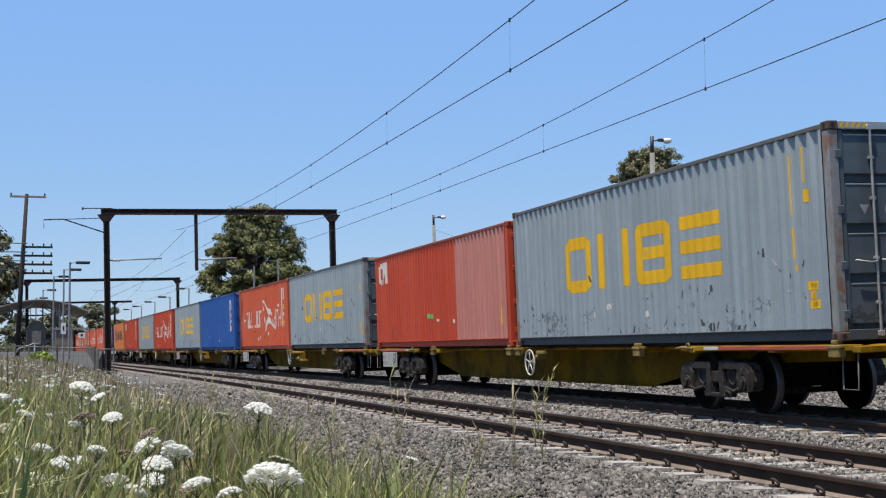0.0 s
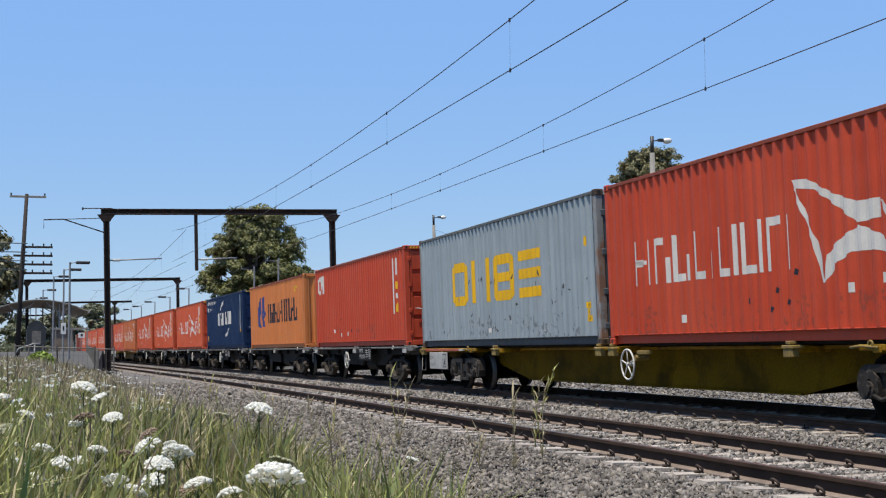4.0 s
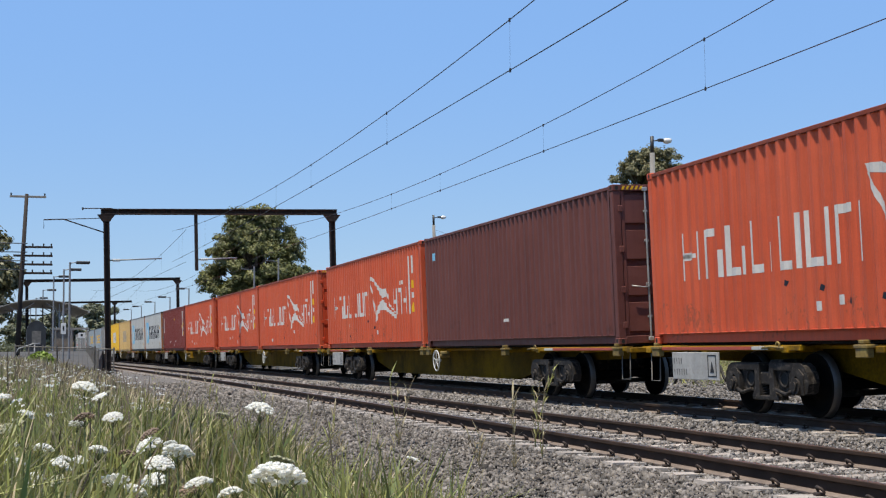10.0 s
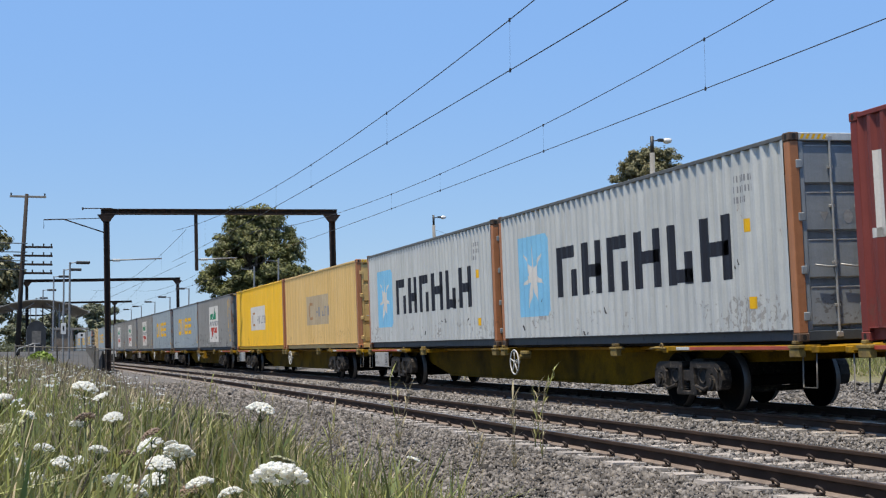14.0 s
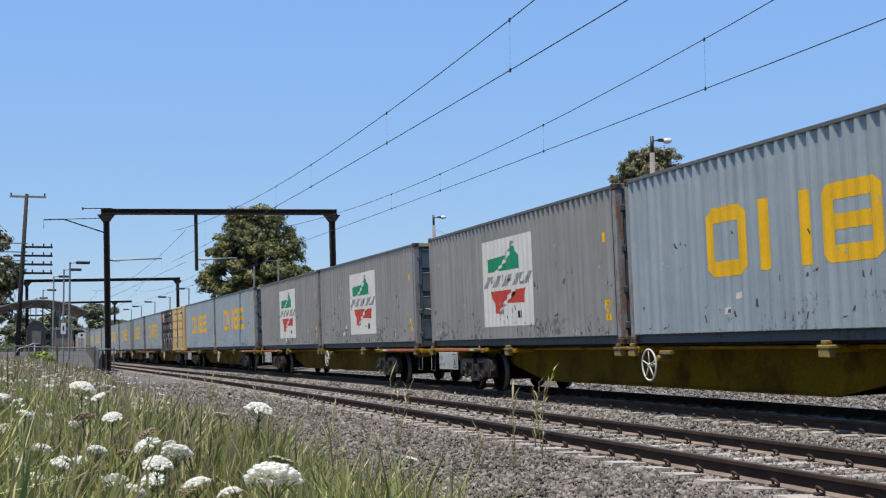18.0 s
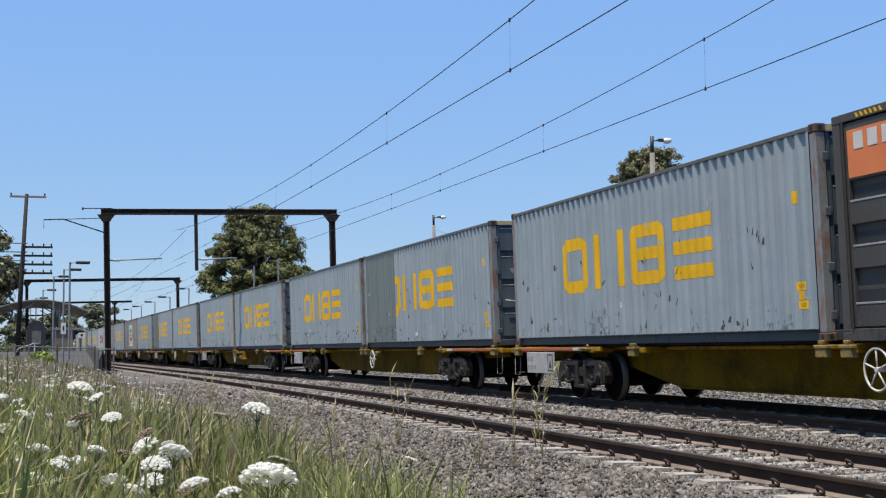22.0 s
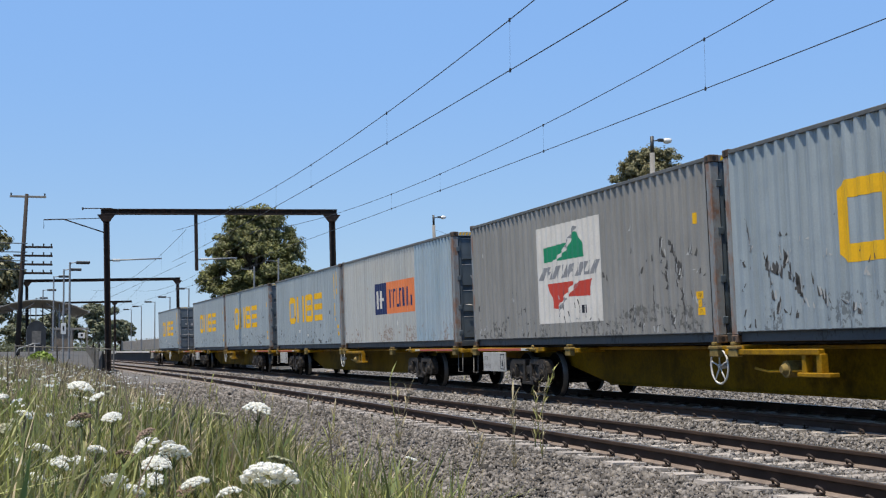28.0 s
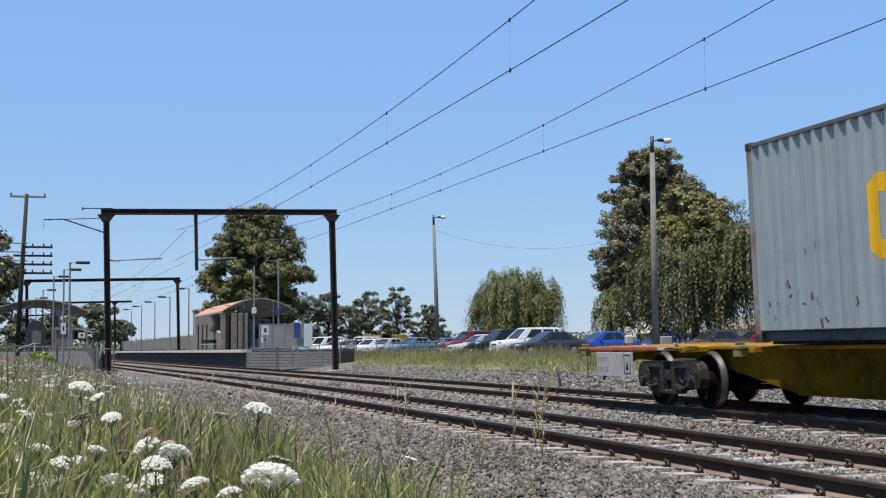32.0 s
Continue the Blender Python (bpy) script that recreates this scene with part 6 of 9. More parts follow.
for _i in range(3):
    for _j in range(2):
        _b.box(0.010, 0.5 + _j * 0.45, 1.55 + _i * 0.13, 0.0165, 0.6 + _j * 0.45, 1.64 + _i * 0.13).box(0.010, 0.64 + _j * 0.45, 1.55 + _i * 0.13, 0.0165, 0.7 + _j * 0.45, 1.64 + _i * 0.13)
part("code_bars", _b, M_MARKWHITE, _ch, "white code bars")
part("yellow_label", Build().box(0.008, 2.2, 1.0, 0.017, 2.5, 1.2).box(0.008, 0.4, 0.5, 0.017, 0.6, 0.7), M_YELLOW, _ch, "yellow labels")
_b = Build()
for _i in range(9):
    _b.box(0.011, 0.35 + _i * 0.11, 2.44, 0.0165, 0.42 + _i * 0.11, 2.56)
part("code_bars", _b, M_BLACKMARK, _st, "dark code bars")
part("dark_plate", Build().box(0.008, 2.9, 0.98, 0.017, 3.4, 1.22), M_BLACKMARK, _st, "dark plate")
part("red_plate", Build().box(0.008, 3.9, 0.32, 0.043, 4.15, 0.55), M_REDMARK, _st, "red plate")
part("white_paper", Build().box(0.008, 1.0, 0.45, 0.017, 1.3, 0.75).box(0.008, 5.0, 2.3, 0.017, 5.5, 2.62), M_WHITE, _st, "white papers")

# the marker hung on the tail of the last wagon
def tail_marker(W):
    b = Build().box(-0.05, 25.3, 0.95, 0.05, 25.35, 1.10, 0.01)
    b.box(-0.09, 25.28, 1.05, 0.09, 25.37, 1.24, 0.03)
    b.ring((0, 25.33, 1.32), 1, 0.06, 0.022, 14, 6)
    part("tail_marker", b, M_BOARD, W, "white end-of-train marker")


RIGS = []      # (wagon, wheelsets, middle, offset, [(container, y)], height of the deck)
for _kind, _off, _boxes in TRAIN:
    if _kind == "short":
        _w, _sets, _mid = wagon_short("grimy dark container wagon on two bogies", {119.42: 0, 148.07: 4.6, 176.72: 4.6}.get(_off, 7.55), _off in (105.09, 133.74, 162.39))
        _at = [0.0]
    else:
        _w, _sets, _mid = wagon_long("grimy yellow skeletal container wagon on two bogies", 1.1 if _off in (26.27, 52.55, 269.86, 348.68, 506.32, 585.14, 611.41, 637.69) else 0.0)
        _at = {"long": [0.0, CL + 0.415], "mixed": [0.0, 6.15, CL + 0.415], "last": [6.04]}[_kind]
    if _kind == "last":
        tail_marker(_w)
    RIGS.append((_w, _sets, _mid, _off, list(zip(_boxes, _at)), FLOOR + (LIFT if _kind == "short" else 0.0)))
# ---- plants at a distance ----
M_BARK = mat("grey_brown_bark", (0.14, 0.11, 0.085), 0.95, 0, 0.35, 3, 25, 0.6, 0.02)


def leaf_mat(name, c, island=0.45, through_=0.35, vary=0.3, gain=1.0):
    m = mat(name, [q * gain for q in c], 0.55, 0, vary, 0.35, 6, 0.0, island=island)
    t = m.node_tree
    bs = t.nodes["Principled BSDF"]
    tr = t.nodes.new("ShaderNodeBsdfTranslucent")
    mx = t.nodes.new("ShaderNodeMixShader")
    mx.inputs[0].default_value = through_
    col = bs.inputs["Base Color"].links[0].from_socket
    t.links.new(col, tr.inputs["Color"])
    t.links.new(bs.outputs[0], mx.inputs[1])
    t.links.new(tr.outputs[0], mx.inputs[2])
    t.links.new(mx.outputs[0], t.nodes["Material Output"].inputs["Surface"])
    return m


M_LEAF_DARK = leaf_mat("dark_olive_leaves", (0.185, 0.195, 0.062), 0.4, 0.22)
M_LEAF_EUC = leaf_mat("grey_green_gum_leaves", (0.215, 0.205, 0.10), 0.4, 0.22)
M_LEAF_OLIVE = leaf_mat("olive_brown_leaves", (0.25, 0.235, 0.075), 0.4, 0.22)
M_LEAF_WILLOW = leaf_mat("yellow_green_willow_leaves", (0.225, 0.24, 0.075), 0.4, 0.3)
M_LEAF_WILLOW_D = leaf_mat("deep_green_willow_leaves", (0.145, 0.155, 0.055), 0.4, 0.22)
M_LEAF_FAR = leaf_mat("pale_grey_green_gum_leaves", (0.18, 0.20, 0.115), 0.4, 0.22)
M_LEAF_BUSH = leaf_mat("bright_green_bush_leaves", (0.28, 0.40, 0.05))


def quads(name, c, size, rs, mt, stretch=2.0, normal=None, along=None):
    """Small four-cornered leaves at the centres c; normal: the way each faces, along: the way each hangs."""
    n = len(c)
    nm = rs.normal(size=(n, 3)) if normal is None else normal + rs.normal(size=(n, 3)) * 0.42
    nm = nm / (np.linalg.norm(nm, axis=1)[:, None] + 1e-9)
    a = rs.normal(size=(n, 3)) if along is None else along + rs.normal(size=(n, 3)) * 0.25
    a = a - nm * np.sum(a * nm, 1)[:, None]
    a /= np.linalg.norm(a, axis=1)[:, None] + 1e-9
    b = np.cross(nm, a)
    sz = size * rs.uniform(0.6, 1.4, n)[:, None]
    a, b = a * sz * stretch * 0.5, b * sz * 0.5
    v = np.stack([c - a, c + b * 0.9, c + a, c - b * 0.9], 1).reshape(-1, 3)
    return soup(name, v, np.arange(4 * n), 4, mt)


def unit(rs, n):
    d = rs.normal(size=(n, 3))
    return d / np.linalg.norm(d, axis=1)[:, None]


def limbs(b, stem, ends, h, trunk):
    for c in ends:
        c = Vector(c)
        k = min(0.8, max(0.1, c.z / h - 0.3))
        s0 = stem[1].lerp(stem[3], k)
        mid = s0.lerp(c, 0.55) + Vector((0, 0, h * 0.02))
        b.tube([s0, mid, c], 0.1, 6, [trunk * 0.42, trunk * 0.26, trunk * 0.07])


def tree(label, x, y, z, h, w, mt, seed, name="tree", leaves=50000, clear=0.1, leaf=0.24, lobes=26, lobe=0.19, narrow=0.25, trunk=0.3, group=""):
    """A broad-leaved tree: limbs that end in lobes, each lobe a shell of leafy tufts."""
    rs = np.random.RandomState(seed)
    T = thing(name, label, "tree", pose(x, y, z), group)
    hh = h * (1 - clear) / 2
    d = unit(rs, lobes)
    d[:, 2] = np.where(d[:, 2] < -0.85, -d[:, 2], d[:, 2])
    rad = lobe * w * rs.uniform(0.68, 1.25, lobes)
    reach = (rs.uniform(0.25, 1.0, lobes) ** 0.4)[:, None] * np.stack([w / 2 - rad, w / 2 - rad, hh - rad * 0.8], 1)
    cen = d * reach + np.array([0, 0, h * clear + hh])
    cen[:, :2] *= (1 - narrow * np.clip((cen[:, 2] / h - 0.5) / 0.5, 0, 1))[:, None]
    stem = [Vector((0, 0, -0.2)), Vector((rs.uniform(-0.2, 0.2), 0, h * 0.2)), Vector((rs.uniform(-0.4, 0.4), rs.uniform(-0.3, 0.3), h * 0.5)), Vector((rs.uniform(-0.4, 0.4), rs.uniform(-0.4, 0.4), h * 0.82))]
    b = Build().tube(stem, 0.2, 9, [trunk * 1.25, trunk, trunk * 0.65, trunk * 0.12])
    limbs(b, stem, cen, h, trunk)
    part("trunk", b, M_BARK, T)
    m = 18      # tufts on a lobe
    dd = unit(rs, lobes * m).reshape(lobes, m, 3)
    dd[:, :, 2] = np.where(dd[:, :, 2] < -0.25, -dd[:, :, 2], dd[:, :, 2])
    tuft = cen[:, None] + dd * rad[:, None, None] * rs.uniform(0.55, 1.08, (lobes, m, 1)) * np.array([1, 1, 0.78])
    per = leaves // (lobes * m)
    o = unit(rs, lobes * m * per).reshape(lobes, m, per, 3) * rs.rand(lobes, m, per, 1) ** 0.45
    ts = (rad[:, None] * rs.uniform(0.26, 0.48, (lobes, m)))[:, :, None, None]
    pts = tuft[:, :, None] + o * ts * np.array([1, 1, 0.85])
    nm = dd[:, :, None] * 0.6 + o * 0.8 + np.array([0, 0, 0.28])
    part("crown", quads("crown", pts.reshape(-1, 3), leaf, rs, mt, 1.7, nm.reshape(-1, 3)), None, T)
    return T


def willow(label, x, y, z, h, w, mt, seed, bunches=90, strands=12, leaf=0.10, hem=0.12, group="willows"):
    """A weeping willow: bunches of strands that arch off the dome and hang."""
    rs = np.random.RandomState(seed)
    T = thing("willow_tree", label, "tree", pose(x, y, z), group)
    stem = [Vector((0, 0, -0.2)), Vector((0.1, 0, h * 0.2)), Vector((rs.uniform(-0.3, 0.3), 0.1, h * 0.5)), Vector((0.1, 0.1, h * 0.8))]
    d = unit(rs, bunches)
    d = np.sign(d) * np.abs(d) ** 0.72
    d[:, 2] = np.abs(d[:, 2]) * 0.95 + 0.05
    k = rs.uniform(0.12, 1.0, bunches) ** 0.5
    org = d * k[:, None] * np.array([w * 0.43, w * 0.43, h * 0.50]) + np.array([0, 0, h * 0.44])
    b = Build().tube(stem, 0.2, 9, [0.36, 0.3, 0.2, 0.05])
    limbs(b, stem, org[:40], h, 0.26)
    part("trunk", b, M_BARK, T)
    P, N, A = [], [], []
    m = 18
    for i in range(bunches):
        out = np.array([d[i, 0], d[i, 1], 0.0])
        ln = min(org[i, 2] - hem * h * rs.uniform(0.3, 2.2), h * rs.uniform(0.22, 0.55))
        br = w * rs.uniform(0.035, 0.065)
        for _ in range(strands):
            q = unit(rs, 1)[0]
            o = org[i] + q * br * np.array([1, 1, 0.7])
            t = np.linspace(0, 1, m)[:, None]
            l2 = max(0.4, ln * rs.uniform(0.65, 1.1))
            p = o + out * (w * 0.07) * np.sin(t * 1.5) + np.array([0, 0, 1]) * (0.05 * h * np.sin(t * 2.4) * (1 - t) - t ** 1.25 * l2)
            P.append(p + rs.normal(size=(m, 3)) * 0.06)
            N.append(np.repeat((q * 0.55 + out * 0.5 + np.array([0, 0, 0.42]))[None], m, 0) + np.array([0, 0, 0.7]) * (1 - t))
            A.append(np.repeat(np.array([[0, 0, -1.0]]), m, 0))
    part("crown", quads("crown", np.concatenate(P), leaf, rs, mt, 3.0, np.concatenate(N), np.concatenate(A)), None, T)
    return T


tree("tall dense dark-olive tree behind the platform shelter", 18.95, 138.7, 0.5, 16.3, 13.3, M_LEAF_DARK, 3, leaves=150000, clear=-0.02, leaf=0.165, lobes=190, lobe=0.085, narrow=0.12, trunk=0.4)
tree("tall grey-green gum tree at the edge of the car park", 45.8, 97.0, 0.5, 17.2, 11.2, M_LEAF_EUC, 9, leaves=125000, clear=-0.05, leaf=0.135, lobes=190, lobe=0.09, narrow=0.12, trunk=0.36)
tree("olive-brown rounded tree between the gum and the willows", 44.5, 87.6, 0.5, 13.0, 8.6, M_LEAF_OLIVE, 12, leaves=50000, clear=0.15, leaf=0.17, lobes=70, lobe=0.115, narrow=0.2, trunk=0.3)
willow("weeping willow with trailing green strands behind the lamp post", 41.3, 83.5, 0.5, 9.6, 8.0, M_LEAF_WILLOW_D, 6, 190, 16, 0.085, 0.05)
willow("tall weeping willow with trailing green strands", 45.4, 80.0, 0.5, 11.2, 7.0, M_LEAF_WILLOW_D, 7, 160, 15, 0.085, 0.07)
willow("small weeping willow beside the gum tree", 38.0, 88.0, 0.5, 5.2, 4.0, M_LEAF_WILLOW, 17, 36, 9, 0.08)
willow("broad rounded weeping willow beyond the parked cars", 38.9, 111.5, 0.5, 8.3, 8.8, M_LEAF_WILLOW, 8, 230, 17, 0.085, 0.04)
for _x, _y, _h, _w, _s in ((35.0, 197.0, 9.0, 7.5, 21), (38.5, 199.0, 10.2, 6.0, 27), (41.5, 196.0, 8.0, 7.0, 22), (45.0, 199.0, 9.8, 8.0, 23), (48.4, 195.0, 10.6, 6.4, 24), (52.6, 192.0, 7.4, 6.2, 25), (57.0, 203.0, 4.6, 6.0, 26)):
    tree("open-crowned gum tree on the skyline", _x, _y, 0.5, _h, _w, M_LEAF_FAR, _s, "gum_tree", 30000, 0.02, 0.12, 60, 0.085, 0.1, 0.15, "skyline trees")
tree("dark tree behind the utility pole", -7.6, 128.0, 0.5, 13.2, 8.4, M_LEAF_EUC, 31, leaves=14000, clear=0.03, leaf=0.3, lobes=30, lobe=0.17)
tree("dark tree behind the utility pole", -10.5, 118.0, 0.5, 9.0, 7.0, M_LEAF_DARK, 32, leaves=9000, clear=0.03, leaf=0.3, lobes=22, lobe=0.18)
for _x, _y, _h, _w, _s in ((-1.5, 232, 8.2, 9.5, 41), (4.8, 228, 9.2, 10.5, 42), (8.6, 235, 7.0, 6.0, 43), (-8.0, 236, 7.5, 9.0, 44)):
    tree("grey-green tree beyond the station", _x, _y, 0.4, _h, _w, M_LEAF_FAR, _s, "gum_tree", 13000, 0.05, 0.3, 36, 0.115, 0.1, 0.15, "skyline trees")


def scrub():
    """A low far hedge of shrubs along the horizon."""
    rs = np.random.RandomState(9)
    pts = []
    for i in range(260):
        a = radians(rs.uniform(-6, 40))
        d = rs.uniform(230, 420)
        c = np.array([d * math.sin(a), d * math.cos(a), 0.5])
        hh = rs.uniform(0.8, 3.4) * (1.6 if rs.rand() < 0.12 else 1)
        n = 170
        q = c + rs.normal(size=(n, 3)) * np.array([2.6, 2.6, 0])
        q[:, 2] += rs.rand(n) ** 0.8 * hh
        pts.append(q)
    ob = new("distant_scrub", quads("distant_scrub", np.concatenate(pts), 0.45, rs, M_LEAF_FAR, 1.4))
    tagged(ob, "low grey-green scrub along the horizon", "shrubs", kind="stuff")


scrub()


def bush(x, y, z, w, h, seed):
    rs = np.random.RandomState(seed)
    B = thing("bush", "small bright green rounded bush beside the path", "bush", pose(x, y, z))
    p = rs.normal(size=(2600, 3))
    p /= np.linalg.norm(p, axis=1)[:, None]
    p *= (rs.rand(2600, 1) ** 0.4) * np.array([w / 2, w / 2, h * 0.8])
    p[:, 2] = np.abs(p[:, 2])
    part("crown", quads("crown", p, 0.09, rs, M_LEAF_BUSH, 1.8, p / w + np.array([0, 0, 0.4])), None, B)
    b = Build()
    for i in range(5):
        b.tube([(0, 0, -0.1), (0.1 * math.cos(i), 0.1 * math.sin(i), h * 0.5)], 0.02, 5)
    part("stem", b, M_BARK, B)


bush(-1.1, 55.0, 0.42, 1.25, 0.8, 2)
# ---- station ----
M_COPING = mat("pale_platform_coping", (0.70, 0.67, 0.61), 0.85, 0, 0.15, 2, 30, 0.2, 0.004)
# Dark stone, its colour deepened for the shade under the coping.
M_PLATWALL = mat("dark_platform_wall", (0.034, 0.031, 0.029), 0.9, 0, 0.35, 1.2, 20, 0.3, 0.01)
M_ASPHALT = mat("worn_asphalt", (0.085, 0.081, 0.075), 0.95, 0, 0.25, 0.6, 40, 0.4, 0.006)
M_PANEL = mat("grey_shelter_panel", (0.36, 0.335, 0.30), 0.75, 0, 0.15, 1.5, 30, 0.1, 0.003)
M_DOORGREEN = mat("grey_green_door_paint", (0.16, 0.19, 0.18), 0.5, 0, 0.15, 2, 30, 0.05, 0.002)
M_TIMBER = mat("brown_timber_cladding", (0.27, 0.225, 0.18), 0.8, 0, 0.3, 3, 30, 0.3, 0.006)
M_CANOPY = mat("grey_metal_canopy", (0.40, 0.38, 0.34), 0.7, 0.0, 0.12, 1.5, 30, 0.1, 0.003)
M_SALMON = mat("salmon_roof_sheet", (0.55, 0.30, 0.20), 0.7, 0, 0.15, 1.5, 30, 0.1, 0.003)
M_BLUESIGN = mat("blue_sign_face", (0.03, 0.07, 0.30), 0.4, 0, 0.1, 2, 30, 0)
M_WHITESIGN = mat("white_sign_face", (0.78, 0.78, 0.76), 0.45, 0, 0.08, 2, 30, 0)
M_DARKGREY = mat("dark_grey_metal", (0.05, 0.052, 0.055), 0.5, 0.3, 0.25, 2, 30, 0.1, 0.003)
M_CONC = mat("pale_concrete_pole", (0.29, 0.275, 0.25), 0.9, 0, 0.2, 1.2, 30, 0.25, 0.006)
M_POLEWOOD = mat("dark_tarred_pole", (0.028, 0.020, 0.017), 0.85, 0, 0.35, 2, 30, 0.4, 0.008)
M_SKIP = mat("yellow_skip_paint", (0.62, 0.45, 0.05), 0.55, 0, 0.25, 2, 30, 0.1, 0.004)
M_MESH = mat("galvanised_fence_wire", (0.2, 0.195, 0.185), 0.7, 0.2, 0.15, 3, 30, 0)
M_FENCE = mat("weathered_grey_fence", (0.20, 0.188, 0.168), 0.9, 0, 0.3, 4, 30, 0.2, 0.003)
M_LAMPPOLE = mat("weathered_grey_lamp_pole", (0.26, 0.255, 0.245), 0.9, 0, 0.25, 1.2, 30, 0.25, 0.006, spec=0.2)
M_GLASS = bpy.data.materials.new("tinted_window_glass")
M_GLASS.use_nodes = True
_gb = M_GLASS.node_tree.nodes["Principled BSDF"]
_gb.inputs["Base Color"].default_value = (0.012, 0.015, 0.018, 1)
_gb.inputs["Roughness"].default_value = 0.06
_gb.inputs["Specular IOR Level"].default_value = 0.4


def platform(lat0, lat1, s0, s1, front, label):
    P = thing("platform", label, "platform", kind="structure")
    ss = [s0 + (s1 - s0) * i / 16 for i in range(17)]

    def strip(la, lb, z0, z1):
        b = Build()
        vs, fs = [], []
        for s in ss:
            for la_, z in ((la, z0), (lb, z0), (lb, z1), (la, z1)):
                vs.append(on_line(la_, s, z))
        n = len(ss)
        for i in range(n - 1):
            for j in range(4):
                a, c = i * 4 + j, i * 4 + (j + 1) % 4
                fs.append((a, c, c + 4, a + 4))
        fs += [(3, 2, 1, 0), ((n - 1) * 4, (n - 1) * 4 + 1, (n - 1) * 4 + 2, (n - 1) * 4 + 3)]
        return b.add(vs, fs)
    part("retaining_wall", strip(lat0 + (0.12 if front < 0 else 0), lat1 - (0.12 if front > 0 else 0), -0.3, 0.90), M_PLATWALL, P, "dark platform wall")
    part("paving", strip(lat0 + (0.5 if front < 0 else 0), lat1 - (0.5 if front > 0 else 0), 0.90, 1.08), M_ASPHALT, P, "asphalt platform surface")
    e0, e1 = (lat0 - 0.22, lat0 + 0.5) if front < 0 else (lat1 - 0.5, lat1 + 0.22)
    part("coping", strip(e0, e1, 0.90, 1.085), M_COPING, P, "pale coping edge")
    return P


platform(12.75, 19.8, 82.0, 230.0, -1, "asphalt railway platform with a pale edge and dark wall")
platform(-6.0, 4.9, 84.0, 230.0, 1, "asphalt railway platform with a pale edge beside the near track")


def arch_shelter(lat0, lat1, s0, s1, z_edge, z_top, label, salmon=False, wall=True):
    S = thing("platform_shelter", label, "shelter", line_pose(0, s0), "platform shelters")
    n, d = 14, s1 - s0
    def curve(k):
        return lat0 + (lat1 - lat0) * k, z_edge + (z_top - z_edge) * (1 - (2 * k - 1) ** 2)
    b = Build()
    k0 = 4 if salmon else 0
    for i in range(k0, n):
        (xa, za), (xb, zb) = curve(i / n), curve((i + 1) / n)
        b.add([(xa, -0.4, za), (xb, -0.4, zb), (xb, d + 0.4, zb), (xa, d + 0.4, za), (xa, -0.4, za - 0.06), (xb, -0.4, zb - 0.06), (xb, d + 0.4, zb - 0.06), (xa, d + 0.4, za - 0.06)],
              [(0, 1, 2, 3), (7, 6, 5, 4), (0, 4, 5, 1), (2, 6, 7, 3)])
    part("canopy", b, M_CANOPY, S, "curved grey metal canopy")
    if salmon:
        b = Build()
        for i in range(0, k0):
            (xa, za), (xb, zb) = curve(i / n), curve((i + 1) / n)
            b.add([(xa, -0.4, za), (xb, -0.4, zb), (xb, d + 0.4, zb), (xa, d + 0.4, za), (xa, -0.4, za - 0.08), (xb, -0.4, zb - 0.08), (xb, d + 0.4, zb - 0.08), (xa, d + 0.4, za - 0.08)],
                  [(0, 1, 2, 3), (7, 6, 5, 4), (0, 4, 5, 1), (2, 6, 7, 3), (0, 3, 7, 4)])
        part("roof_sheet", b, M_SALMON, S, "salmon roof sheet")
    for y in (0.0, d * 0.5, d):
        for k in (0.30, 0.70):
            x, z = curve(k)
            part("post", Build().cyl((x, y, 1.08), (x, y, z - 0.06), 0.07, n=10), M_GALV, S)
            sg = 1 if k < 0.5 else -1
            part("brace", Build().tube([(x, y, z - 1.3), (x - sg * 0.25, y, z - 0.7), (x - sg * 0.8, y, z - 0.42), (x - sg * 1.35, y, z - 0.36)], 0.04, 6).tube([(x, y, z - 1.3), (x + sg * 0.3, y, z - 0.55), (x + sg * 1.0, y, z - 0.15)], 0.04, 6), M_GALV, S)
    for k in (0.0, 1.0):
        x, z = curve(k)
        part("gutter", Build().box(x - 0.07, -0.4, z - 0.14, x + 0.07, d + 0.4, z + 0.01, 0.02), M_CANOPY, S)
    return S


R_S = arch_shelter(13.4, 18.9, 95.0, 109.0, 3.9, 4.85, "curved-roof platform shelter with grey steel posts and salmon eaves", True)
L_S = arch_shelter(-2.6, 4.6, 104.0, 122.0, 4.15, 5.05, "curved grey canopy over the near platform")

# shelter rooms and screens
_o = line_pose(0, 96.0)
_sh = thing("station_building", "grey-brown clad waiting room under the canopy", "building", _o)
part("back_wall", Build().box(14.6, 5.0, 1.08, 17.0, 5.15, 3.7, 0.02), M_DARKGREY, _sh, "dark back wall")
for _x, _w in ((13.35, 0.34), (13.76, 0.16), (14.12, 0.40), (14.62, 0.3), (15.1, 0.22)):
    part("plank_column", Build().box(_x, -1.35, 1.08, _x + _w, -1.1, 3.75, 0.02), M_TIMBER if _w > 0.2 else M_POLEWOOD, _sh, "weathered timber column")
for _x in (14.56, 15.4, 15.7):
    part("post", Build().box(_x - 0.04, -1.2, 1.08, _x + 0.04, -1.12, 3.8, 0.01), M_DARKGREY, _sh)
part("door", Build().box(15.95, 2.05, 1.09, 16.75, 2.1, 3.15, 0.004), M_DOORGREEN, _sh, "grey-green door")
part("lintel", Build().box(15.6, 1.98, 3.15, 17.2, 2.12, 3.35, 0.01), M_PANEL, _sh)
_sc = thing("glass_screen", "grey-framed glazed waiting screen", "screen", _o)
